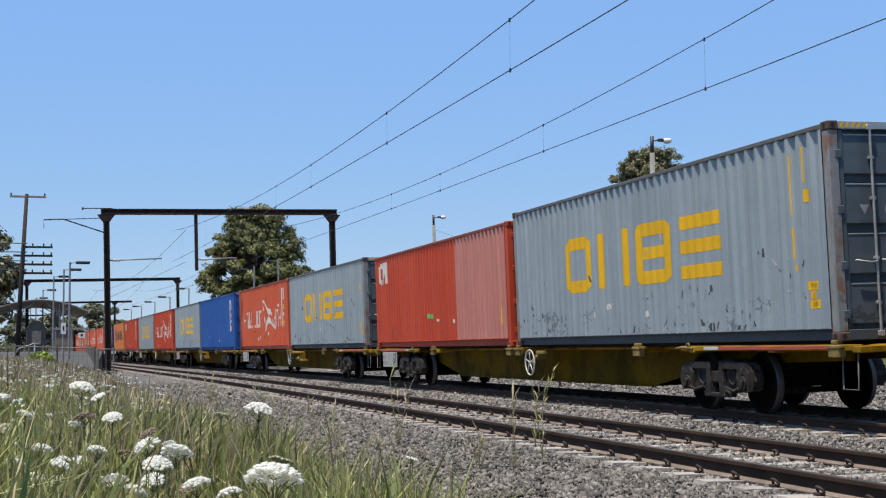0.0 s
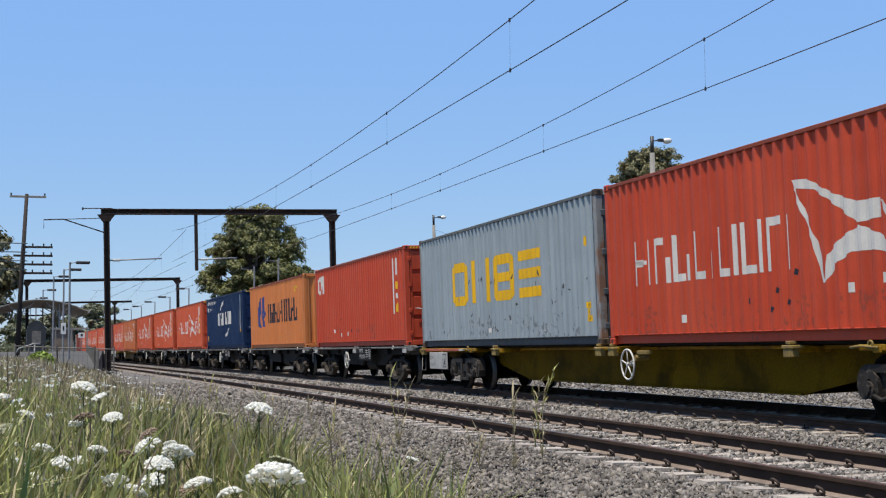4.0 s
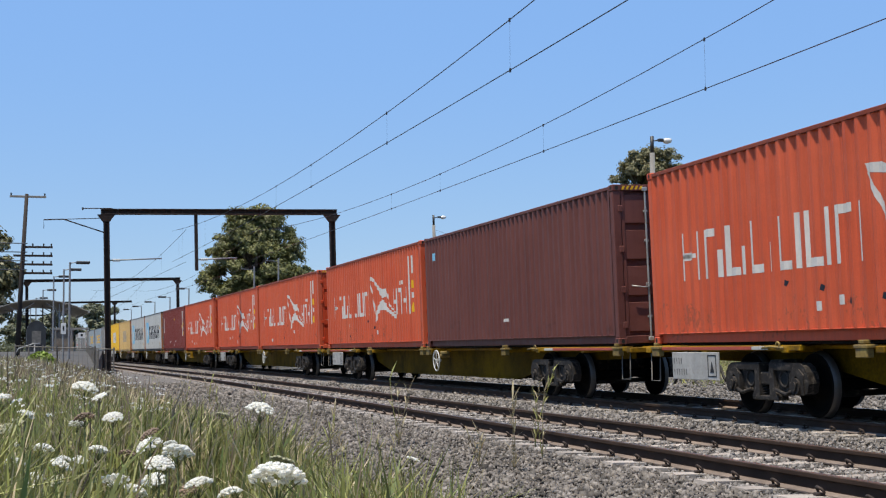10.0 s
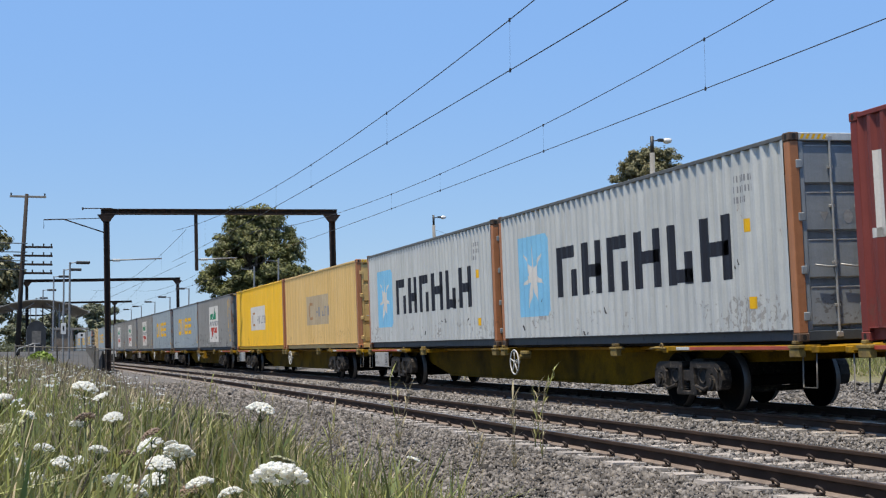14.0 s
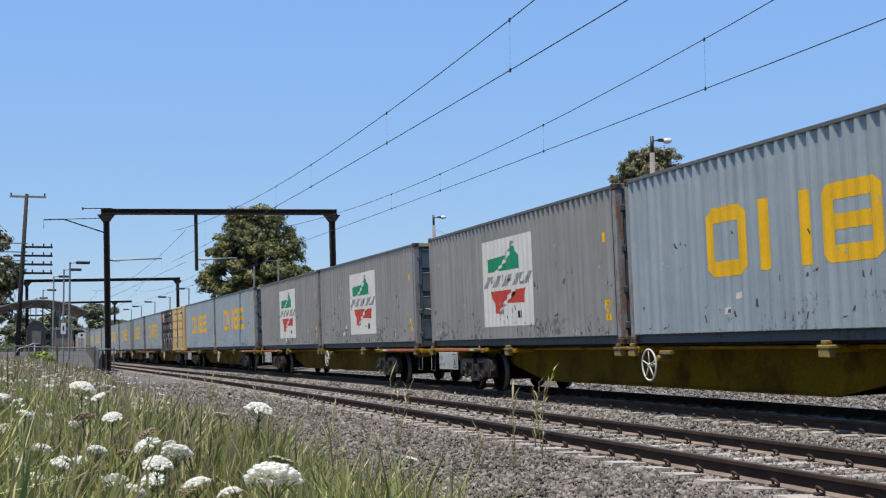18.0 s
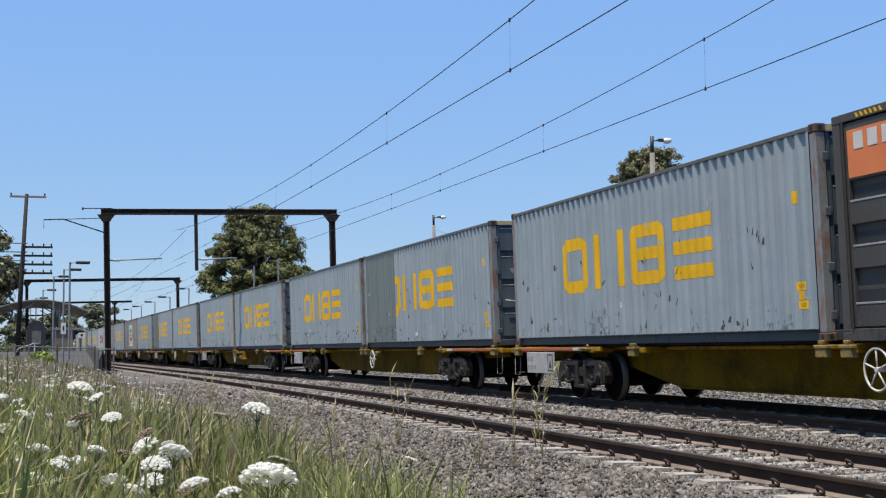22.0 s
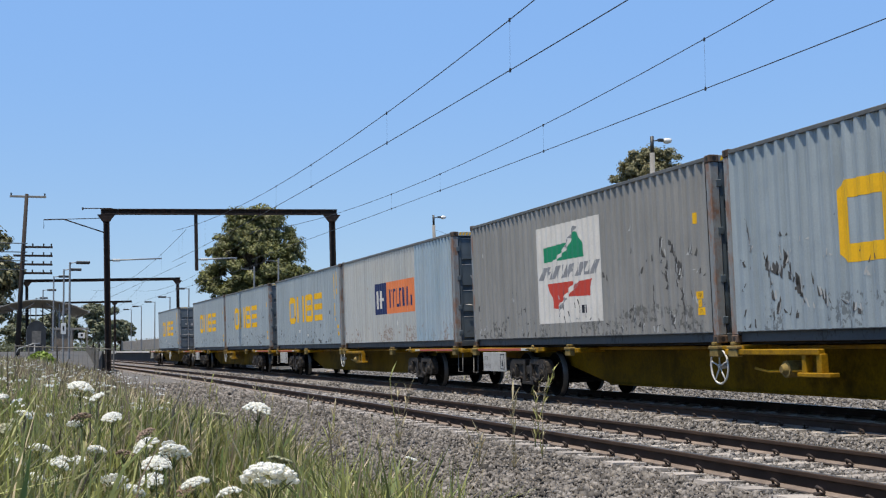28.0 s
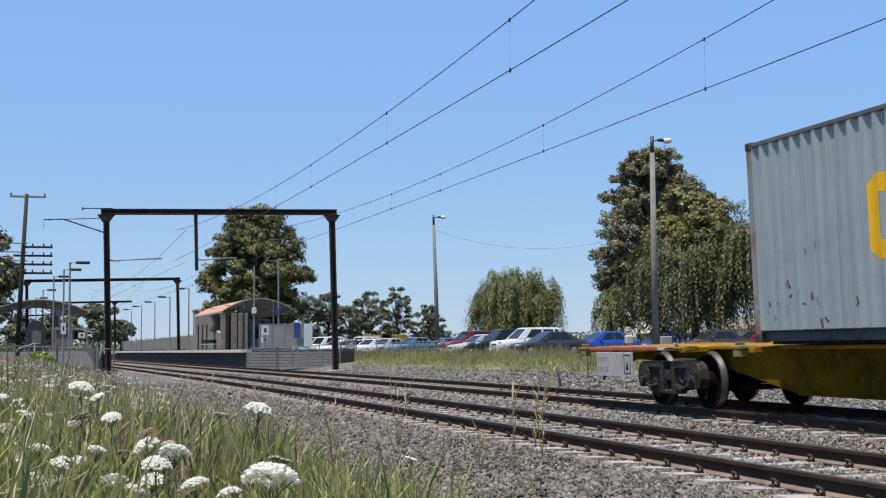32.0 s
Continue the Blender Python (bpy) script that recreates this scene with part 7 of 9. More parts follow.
part("pane", Build().box(16.0, 1.0, 1.9, 17.4, 1.03, 3.3), M_GLASS, _sc)
part("lower_panel", Build().box(16.0, 0.99, 1.08, 17.4, 1.04, 1.9, 0.004), M_PANEL, _sc)
for _x in (15.98, 17.4):
    part("mullion", Build().box(_x - 0.03, 0.97, 1.08, _x + 0.03, 1.06, 3.35, 0.005), M_GALV, _sc)
part("transom", Build().box(16.0, 0.97, 3.3, 17.4, 1.06, 3.37, 0.005), M_GALV, _sc)


def screen_wall(lat0, lat1, s, z0, z1, n, label, slats=0):
    W = thing("screen_wall", label, "wall", line_pose(0, s))
    w = (lat1 - lat0) / n
    for i in range(n):
        if slats:
            for j in range(slats):
                za = z0 + 0.1 + (z1 - z0 - 0.2) * j / slats
                part("slat", Build().box(lat0 + i * w + 0.03, -0.03, za, lat0 + (i + 1) * w - 0.03, 0.03, za + (z1 - z0 - 0.2) / slats - 0.03, 0.006), M_PANEL, W)
        else:
            part("panel", Build().box(lat0 + i * w + 0.03, -0.03, z0 + 0.12, lat0 + (i + 1) * w - 0.03, 0.03, z1 - 0.06, 0.006), M_PANEL, W)
        part("post", Build().box(lat0 + i * w - 0.04, -0.05, z0 - 0.1, lat0 + i * w + 0.04, 0.05, z1, 0.006), M_GALV, W)
    part("post", Build().box(lat1 - 0.04, -0.05, z0 - 0.1, lat1 + 0.04, 0.05, z1, 0.006), M_GALV, W)
    part("top_rail", Build().box(lat0, -0.04, z1 - 0.06, lat1, 0.04, z1, 0.006), M_GALV, W)
    return W


screen_wall(15.3, 18.8, 90.0, 1.08, 2.85, 4, "row of grey screen panels on the platform")
screen_wall(12.9, 18.6, 81.2, -0.25, 1.05, 6, "grey slatted panels closing the platform end", 6)
_sg = thing("poster_board", "blue poster board on the platform screen", "sign", line_pose(0, 89.8))
part("board", Build().box(17.7, -0.04, 1.9, 18.15, 0.0, 2.95, 0.01), M_BLUESIGN, _sg)
part("white_panel", Build().box(18.4, -0.04, 1.2, 19.0, 0.02, 2.85, 0.01), M_WHITESIGN, _sg, "white panel")


def notice(lat, s, z0, z1, w, label, post=True):
    N = thing("notice_sign", label, "sign", line_pose(lat, s), "platform signs")
    part("plate", Build().box(-w / 2, -0.02, z0, w / 2, 0.02, z1, 0.005), M_WHITESIGN, N)
    part("symbol", Build().box(-w * 0.16, -0.027, z0 + (z1 - z0) * 0.3, w * 0.16, -0.022, z1 - (z1 - z0) * 0.25), M_BLACKMARK, N, "dark symbol bars")
    if post:
        part("post", Build().cyl((0, 0.03, -0.3), (0, 0.03, z1), 0.035, n=8), M_GALV, N)


notice(15.3, 88.5, 2.05, 2.7, 0.5, "white notice sign on the platform")
notice(15.3, 88.6, 1.55, 1.95, 0.5, "white notice sign on the platform")
notice(1.0, 60.0, 1.82, 2.30, 0.22, "white sign on a grey post beside the path")
notice(-3.9, 90.0, 1.7, 2.6, 0.9, "white and red notice board by the station entrance")
notice(4.1, 104.0, 2.1, 2.5, 0.5, "white sign under the canopy")


def lamp_post(lat, s, base, top, arm, label, group, head=0.75, flat=True, mt=None):
    P = thing("lamp_post", label, "street lamp", line_pose(lat, s), group)
    part("pole", Build().cyl((0, 0, base), (0, 0, top), 0.07, 0.05, 10), mt or M_GALV, P)
    part("base_plate", Build().box(-0.15, -0.15, base, 0.15, 0.15, base + 0.04, 0.01), M_GALV, P)
    part("arm", Build().tube([(0, 0, top - 0.06), (arm * 0.5, 0, top)], 0.03, 6), mt or M_GALV, P)
    part("lamp_head", Build().box(min(arm * 0.4, arm * 0.4 + head * (1 if arm > 0 else -1)), -0.16, top - 0.1, max(arm * 0.4, arm * 0.4 + head * (1 if arm > 0 else -1)), 0.16, top + 0.06, 0.03), M_DARKGREY, P, "dark box lamp head")


for _la, _s, _t in ((13.2, 111.6, 6.3), (13.4, 126.7, 6.2), (13.9, 144.7, 6.4), (14.4, 164.8, 6.6), (15.4, 189.8, 7.0)):
    lamp_post(_la, _s, 1.08, _t, -0.9, "grey platform lamp post with a flat dark head", "platform lamps")
for _la, _s, _t in ((1.9, 75.0, 6.0), (2.0, 85.5, 6.25), (1.8, 98.0, 6.5), (1.5, 115.0, 6.3), (1.3, 132.0, 6.3), (1.1, 150.0, 6.4)):
    lamp_post(_la, _s, 0.1 if _s < 84 else 1.08, _t, 0.8, "grey platform lamp post with a flat dark head", "platform lamps")
for _la, _s, _t in ((15.0, 91.0, 6.9), (16.7, 91.0, 7.5)):
    P_ = thing("station_pole", "thin grey pole with a side bracket on the platform", "pole", line_pose(_la, _s))
    part("pole", Build().cyl((0, 0, 1.08), (0, 0, _t), 0.06, n=8), M_GALV, P_)
    part("bracket", Build().tube([(0, 0, _t - 0.25), (-0.9, 0, _t - 0.2), (-0.9, 0, _t)], 0.025, 6), M_GALV, P_)
    part("junction_box", Build().box(-0.15, -0.1, 3.6, 0.15, 0.1, 4.0, 0.02), M_BLUESIGN if _la > 16 else M_WHITESIGN, P_, "small box on the pole")


def car_park_lamp(x, y, base, top, label, lean):
    P = thing("car_park_lamp", label, "street lamp", pose(x, y, 0) @ pose(0, 0, top / 2, 0, lean) @ pose(0, 0, -top / 2), "car park lamps")
    part("pole", Build().tube([(0.0, 0, base - 0.2), (0.0, 0, top * 0.5), (0.0, 0, top - 0.55)], 0.2, 12, [0.165, 0.145, 0.115]), M_LAMPPOLE, P, "tapered concrete pole")
    part("bracket", Build().tube([(0.0, 0, top - 0.6), (0.0, 0, top + 0.22)], 0.085, 10).tube([(0.0, 0, top), (0.5, 0.0, top + 0.08)], 0.03, 6), M_DARKGREY, P)
    part("gear_case", Build().box(0.30, -0.09, top - 0.01, 0.58, 0.09, top + 0.13, 0.03), M_DARKGREY, P, "dark lamp gear case")
    b = Build().tube([(0.56, 0, top + 0.05), (0.64, 0, top + 0.04), (0.78, 0, top + 0.04), (0.92, 0, top + 0.06), (1.0, 0, top + 0.08)], 0.1, 12, [0.075, 0.125, 0.14, 0.11, 0.03])
    part("lamp_bowl", b, M_WHITESIGN, P, "pale glazed lamp bowl")
    part("meter_box", Build().box(0.1, -0.45, base + 0.3, 0.62, -0.2, base + 1.0, 0.03), M_PANEL, P, "grey meter box")


car_park_lamp(25.6, 54.3, 0.5, 10.45, "tall pale concrete lamp post beside the car park", 0.2)
car_park_lamp(26.5, 94.4, 0.5, 10.9, "tall pale concrete lamp post among the cars", -1.5)

# overhead service wire between the lamp posts
_w = thing("service_wire", "thin slack black wire between the lamp posts", "power line")
_p = [Vector((26.4, 94.4, 10.0)).lerp(Vector((41.0, 78.0, 10.6)), k / 10) - Vector((0, 0, 4 * 2.2 * (k / 10) * (1 - k / 10))) for k in range(11)]
part("wire", Build().tube(_p, 0.009, 5), M_WIRE, _w)

# utility pole with cross arms
_up = thing("utility_pole", "dark leaning timber pole with cross arms", "utility pole", pose(-2.75, 78.0, 0))
part("pole", Build().tube([(-0.15, 0, -0.2), (0.05, 0, 5.0), (0.28, 0, 10.1)], 0.2, 12, [0.15, 0.135, 0.105]), M_POLEWOOD, _up)
for _i, (_z, _a, _b2) in enumerate(((9.95, -0.85, 1.15), (7.05, 0.0, 1.55), (6.55, -0.6, 1.55), (6.05, -0.5, 1.55), (5.55, 0.0, 1.55))):
    part("cross_arm", Build().box(0.2 + _a, -0.06, _z - 0.06, 0.2 + _b2, 0.06, _z + 0.06, 0.01), M_POLEWOOD if _i else M_CONC, _up)
    for _x in (([_a + 0.08, _b2 - 0.08]) if _i == 0 else [_b2 - 0.08, _b2 - 0.5, 0.45]):
        part("insulator", Build().cyl((0.2 + _x, 0, _z + 0.06), (0.2 + _x, 0, _z + 0.2), 0.035, 0.05, 8), M_DARKGREY, _up)
for _i, _z in enumerate((7.05, 6.55, 6.05, 5.55)):
    _w = thing("telegraph_wire", "thin grey wire running from the utility pole", "power line", group="telegraph wires")
    part("wire", Build().tube([(-2.4, 78.0, _z + 0.2), (-9.0, 74.0, _z - 0.05), (-20.0, 68.0, _z + 0.3)], 0.03, 5), M_MESH, _w)


def wire_fence(pts, h, label, gap=0.16, post=2.2, mt=None, name="wire_fence", rails=(0.05, 0.97), thick=0.006):
    """Posts, rails and thin uprights along a line of ground points."""
    F = thing(name, label, "fence")
    for a, b in zip(pts, pts[1:]):
        a, b = Vector(a), Vector(b)
        ln = (b - a).length
        n = max(1, round(ln / post))
        for i in range(n + 1):
            p = a.lerp(b, i / n)
            part("post", Build().cyl((p.x, p.y, p.z - 0.2), (p.x, p.y, p.z + h + 0.06), 0.035, n=8), mt or M_GALV, F)
        for k in rails:
            part("rail", Build().tube([a + Vector((0, 0, h * k)), b + Vector((0, 0, h * k))], 0.022, 6), mt or M_GALV, F)
        m = int(ln / gap)
        bd = Build()
        for i in range(m):
            p = a.lerp(b, (i + 0.5) / m)
            bd.box(p.x - thick, p.y - thick, p.z + h * rails[0], p.x + thick, p.y + thick, p.z + h * rails[-1])
        ob = part("mesh_panel", bd, mt or M_MESH, F)
        ob["kind"] = "stuff"
    return F


def L3(lat, s, z):
    p = on_line(lat, s, z)
    return (p.x, p.y, p.z)


wire_fence([L3(16.9, 110, 1.08), L3(17.0, 150, 1.08), L3(17.2, 228, 1.08)], 1.7, "pale palisade fence along the back of the platform", 0.19, 2.6, M_PANEL, "palisade_fence", (0.12, 0.92), 0.03)
wire_fence([L3(12.95, 80.9, -0.25), L3(14.6, 80.9, -0.25), L3(18.6, 80.9, 0.0)], 1.45, "galvanised mesh fence in front of the platform end", 0.2, 1.6)
wire_fence([L3(18.9, 84, 0.2), L3(22.0, 90, 0.5), L3(23.0, 97, 0.5)], 1.25, "galvanised mesh fence by the car park", 0.22, 2.4)
wire_fence([(22.6, 97.5, 0.5), (23.8, 82.0, 0.5)], 1.05, "low galvanised rail beside the car park", 0.9, 2.0, rails=(0.5, 0.97), thick=0.008)
wire_fence([L3(2.95, 57.0, 0.1), L3(2.2, 57.5, 0.15), L3(0.7, 58.5, 0.2), L3(-1.0, 62.0, 0.3)], 1.05, "weathered grey fence at the foot of the near platform", 0.22, 1.4, M_FENCE, thick=0.004)
wire_fence([L3(2.9, 66.0, 0.0), L3(3.3, 83.0, 0.3)], 1.1, "weathered grey fence beside the near track", 0.3, 2.2, M_FENCE, thick=0.005)
wire_fence([L3(-6.0, 88.0, 0.6), L3(-3.9, 86.5, 0.6)], 1.9, "white picket fence beside the station entrance", 0.16, 1.1, M_WHITESIGN, "picket_fence", (0.15, 0.9), 0.035)

# ramp, handrail and arched shelter on the near platform
_r = thing("ramp", "asphalt ramp up to the near platform", "ramp", kind="structure")
part("paving", Build().add([L3(-4.5, 62, 0.12), L3(2.4, 62, -0.15), L3(4.3, 84, 1.07), L3(-5.5, 84, 1.07)], [(0, 1, 2, 3)]), M_ASPHALT, _r)
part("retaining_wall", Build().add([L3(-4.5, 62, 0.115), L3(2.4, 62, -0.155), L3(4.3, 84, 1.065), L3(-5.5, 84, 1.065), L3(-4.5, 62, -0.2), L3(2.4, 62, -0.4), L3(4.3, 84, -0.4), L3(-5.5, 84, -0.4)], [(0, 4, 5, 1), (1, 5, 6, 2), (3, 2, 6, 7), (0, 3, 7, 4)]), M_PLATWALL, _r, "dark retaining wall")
_h = thing("handrail", "bent white steel handrail by the ramp", "handrail", line_pose(-0.55, 63.0))
part("tube", Build().tube([(-0.45, 0, 0.2), (-0.45, 0, 0.95), (-0.3, 0, 1.2), (0.35, 0, 1.42), (0.62, 0, 1.42)], 0.035, 8), M_GALV, _h)
part("tube", Build().tube([(0.4, 0, 0.3), (0.4, 0, 1.45)], 0.03, 8), M_GALV, _h)
_a = thing("ticket_shelter", "dark arched ticket shelter on the near platform", "shelter", line_pose(-0.1, 101.0))
part("wall", Build().slab([(0.12, 1.08), (1.5, 1.08), (1.5, 2.7), (1.3, 3.15), (0.97, 3.35), (0.65, 3.35), (0.32, 3.15), (0.12, 2.7)], 1, 0, 2.2), M_DARKGREY, _a)
part("window", Build().box(0.5, -0.02, 1.6, 1.15, 0.0, 2.6, 0.004), M_FENCE, _a, "grey panel")
_k = thing("station_kiosk", "low brown brick block under the canopy", "building", line_pose(2.0, 104.0))
part("wall", Build().box(0, 0, 1.08, 1.5, 4.0, 2.7, 0.02), M_TIMBER, _k)
part("roof", Build().box(-0.1, -0.1, 2.7, 1.6, 4.1, 2.82, 0.01), M_CONC, _k)
_f = thing("canopy_beam", "long grey beam carried on posts along the near platform", "beam", line_pose(2.0, 103.0))
part("beam", Build().box(0, -0.06, 2.72, 5.0 - 2.4, 0.06, 2.86, 0.01), M_CONC, _f)
for _x in (0.15, 1.3, 2.45):
    part("post", Build().box(_x - 0.05, -0.05, 1.08, _x + 0.05, 0.05, 2.72, 0.01), M_CONC, _f)

_hb = thing("station_hut", "pale grey flat-roofed hut behind the platform", "building", pose(15.1, 151.8, 0.5))
part("wall", Build().box(-1.25, 0, -0.2, 1.25, 3.0, 5.1, 0.02), M_PANEL, _hb)
part("roof", Build().box(-1.35, -0.1, 5.1, 1.35, 3.1, 5.3, 0.02), M_CONC, _hb)
# platform furniture
for _i in range(3):
    B_ = thing("platform_bollard", "dark slim steel post on the platform", "bollard", line_pose(12.95 + _i * 0.33, 104.0), "platform posts")
    part("post", Build().cyl((0, 0, 1.08), (0, 0, 3.05), 0.06, n=8), M_DARKGREY, B_)
    part("cap", Build().cyl((0, 0, 3.05), (0, 0, 3.1), 0.075, 0.03, 8), M_DARKGREY, B_)
_b = thing("bench", "dark platform bench with pale slats", "bench", line_pose(13.7, 103.0))
for _i in range(3):
    part("slat", Build().box(-0.6, _i * 0.14, 1.5, 0.6, _i * 0.14 + 0.1, 1.54, 0.01), M_COPING, _b)
part("back_slat", Build().box(-0.6, 0.44, 1.62, 0.6, 0.48, 1.9, 0.01), M_DARKGREY, _b)
for _x in (-0.5, 0.5):
    part("leg", Build().box(_x - 0.03, 0.0, 1.08, _x + 0.03, 0.42, 1.5, 0.01), M_DARKGREY, _b)
_b = thing("litter_bin", "dark grey round litter bin on the platform", "bin", line_pose(14.3, 100.0))
part("barrel", Build().cyl((0, 0, 1.08), (0, 0, 1.95), 0.26, n=14), M_DARKGREY, _b)
part("lid", Build().cyl((0, 0, 1.95), (0, 0, 2.02), 0.29, 0.2, 14), M_PANEL, _b)

# far buildings
def far_house(x, y, w, d, h, label, wall_m, roof_m):
    H = thing("house", label, "house", pose(x, y, 0.5))
    part("wall", Build().box(-w / 2, -d / 2, -0.3, w / 2, d / 2, h), wall_m, H)
    part("roof", Build().slab([(-w / 2 - 0.4, h), (w / 2 + 0.4, h), (w / 2 - 1.2, h + 1.5), (-w / 2 + 1.2, h + 1.5)], 1, -d / 2 - 0.4, d / 2 + 0.4), roof_m, H)
    for k in (-0.3, 0.3):
        wn = part("window", Build().box(k * w - 0.6, -d / 2 - 0.04, 0.9, k * w + 0.6, -d / 2 - 0.005, 2.0), M_WHITESIGN, H)
        part("pane", Build().box(k * w - 0.5, -d / 2 - 0.05, 1.0, k * w + 0.5, -d / 2 - 0.042, 1.9), M_GLASS, wn)


far_house(84.0, 143.0, 12, 8, 2.6, "far low house with a tan roof behind the willows", M_COPING, M_TIMBER)
far_house(96.0, 190.0, 16, 8, 2.7, "far low house with a pale roof", M_PANEL, M_COPING)

# skip beside the cars
for _x in (31.2, 32.9):
    K_ = thing("waste_skip", "yellow steel skip behind the parked cars", "skip", pose(_x, 134.2, 0.5), "skips")
    part("hopper", Build().slab([(-1.15, 0.15), (1.15, 0.15), (1.35, 1.95), (-1.35, 1.95)], 1, -0.8, 0.8), M_SKIP, K_)
    part("rim", Build().box(-1.4, -0.85, 1.95, 1.4, 0.85, 2.05, 0.01), M_SKIP, K_)

# car park surface
_cp = []
for _s in (48, 60, 75, 90, 105, 125):
    for _la in (25.5, 30, 40, 52):
        p = on_line(_la, _s)
        _cp.append((p.x, p.y, 0.535 if _la > 26 else 0.50))
_pk = part("car_park", Build().add(_cp, [(i * 4 + j, i * 4 + j + 1, (i + 1) * 4 + j + 1, (i + 1) * 4 + j) for i in range(5) for j in range(3)]), M_ASPHALT)
tagged(_pk, "worn grey asphalt car park behind the grassy bank", "car park", kind="structure")
# ---- parked cars ----
M_TYRE = mat("black_tyre_rubber", (0.02, 0.02, 0.02), 0.85, 0, 0.2, 6, 40, 0.1, 0.002)
M_RIM = mat("silver_alloy_rim", (0.45, 0.46, 0.47), 0.35, 0.8, 0.1, 6, 40, 0)
M_LAMPGLASS = mat("clear_headlamp", (0.65, 0.66, 0.68), 0.15, 0.2, 0.1, 6, 40, 0)
M_TAIL = mat("red_tail_lamp", (0.35, 0.02, 0.02), 0.25, 0, 0.1, 6, 40, 0)


def car_paint(name, c):
    m = mat(name, c, 0.35, 0.0, 0.06, 1.5, 60, 0, spec=0.3)
    m.node_tree.nodes["Principled BSDF"].inputs["Coat Weight"].default_value = 0.35
    m.node_tree.nodes["Principled BSDF"].inputs["Coat Roughness"].default_value = 0.08
    return m


CAR_PAINTS = {k: car_paint(k + "_car_paint", c) for k, c in {"white": (0.72, 0.72, 0.72), "silver": (0.45, 0.47, 0.5), "steel_blue": (0.10, 0.19, 0.30), "blue": (0.015, 0.06, 0.36), "black": (0.012, 0.012, 0.014), "charcoal": (0.035, 0.037, 0.042), "red": (0.16, 0.010, 0.014), "pale_blue": (0.40, 0.47, 0.55)}.items()}


CAR_SIZES = {      # length, half width, belt, roof, windscreen foot and top, rear window top and foot
    "suv": (4.75, 0.93, 1.06, 1.76, 1.22, 1.98, 4.25, 4.60),
    "sedan": (4.70, 0.89, 0.92, 1.45, 1.38, 2.20, 3.35, 4.12),
    "hatch": (4.15, 0.87, 0.94, 1.49, 1.15, 1.95, 3.45, 4.02)}


def car_meshes(style):
    """Front of the car at y = 0, width along x, wheels on z = 0."""
    ln, hw, belt, roof, y0, y1, y2, y3 = CAR_SIZES[style]
    tall = style == "suv"
    r = 0.36 if tall else 0.32
    nose = belt - (0.10 if tall else 0.16)
    # body: rings of twelve points along the length, bonnet falling to the nose
    st = [(0.0, 0.40, nose - 0.22, 0.66), (0.06, 0.30, nose - 0.12, 0.80), (0.22, 0.25, nose - 0.03, 0.92), (0.6, 0.22, nose + 0.02, 0.98), (y0, 0.21, belt - 0.03, 1.0), (1.9, 0.21, belt, 1.0), (3.0, 0.21, belt + 0.01, 1.0),
          (y3 - 0.2, 0.22, belt + 0.02, 0.99), (ln - 0.28, 0.26, belt + 0.01, 0.95), (ln - 0.07, 0.32, belt - 0.03, 0.87), (ln, 0.44, belt - 0.14, 0.78)]
    b = Build()
    vs, fs = [], []
    for y, z0, z1, k in st:
        w, d = hw * k, z1 - z0
        half = [(0.80, 0.0), (0.94, 0.06), (1.0, 0.30), (0.995, 0.62), (0.95, 0.90), (0.86, 1.0)]
        ring = [(q * w, y, z0 + f * d) for q, f in half] + [(-q * w, y, z0 + f * d) for q, f in half[::-1]]
        vs += ring
    m = 12
    for i in range(len(st) - 1):
        for j in range(m):
            a, c = i * m + j, i * m + (j + 1) % m
            fs.append((a, a + m, c + m, c))
    fs += [tuple(range(m)), tuple(range((len(st) - 1) * m, len(st) * m))[::-1]]
    b.add(vs, fs, True)
    out = {"body": b.mesh("body")}
    # cabin shell in the body colour, windows set 6 mm proud of it
    w0, w1 = hw * 0.90, hw * 0.70
    zb, zt = belt - 0.04, roof - 0.05
    g = Build()
    g.add([(-w0, y0, zb), (w0, y0, zb), (w0, y3, zb), (-w0, y3, zb), (-w1, y1, zt), (w1, y1, zt), (w1, y2, zt), (-w1, y2, zt), (-w1 * 0.86, y1 + 0.16, roof), (w1 * 0.86, y1 + 0.16, roof), (w1 * 0.86, y2 - 0.12, roof), (-w1 * 0.86, y2 - 0.12, roof)],
          [(0, 1, 5, 4), (1, 2, 6, 5), (2, 3, 7, 6), (3, 0, 4, 7), (4, 5, 9, 8), (5, 6, 10, 9), (6, 7, 11, 10), (7, 4, 8, 11), (8, 9, 10, 11)])
    out["cabin"] = g.mesh("cabin")

    def pane(a, bb, c, d, u0, u1, v0, v1):
        a, bb, c, d = [Vector(q) for q in (a, bb, c, d)]
        nrm = (bb - a).cross(d - a).normalized() * 0.006
        at = lambda u, v: a.lerp(bb, u).lerp(d.lerp(c, u), v) + nrm
        return Build().add([at(u0, v0), at(u1, v0), at(u1, v1), at(u0, v1)], [(0, 1, 2, 3)])
    out["window", "front"] = pane((-w0, y0, zb), (w0, y0, zb), (w1, y1, zt), (-w1, y1, zt), 0.07, 0.93, 0.06, 0.94).mesh("windscreen")
    out["window", "rear"] = pane((w0, y3, zb), (-w0, y3, zb), (-w1, y2, zt), (w1, y2, zt), 0.08, 0.92, 0.12, 0.90).mesh("rear_window")
    cuts = (0.16, 0.46, 0.51, 0.79, 0.84, 0.95) if tall else (0.20, 0.52, 0.56, 0.84)
    for sg in (-1, 1):
        q = [(sg * w0, y0, zb), (sg * w0, y3, zb), (sg * w1, y2, zt), (sg * w1, y1, zt)]
        for i in range(0, len(cuts), 2):
            u0, u1 = cuts[i], cuts[i + 1]
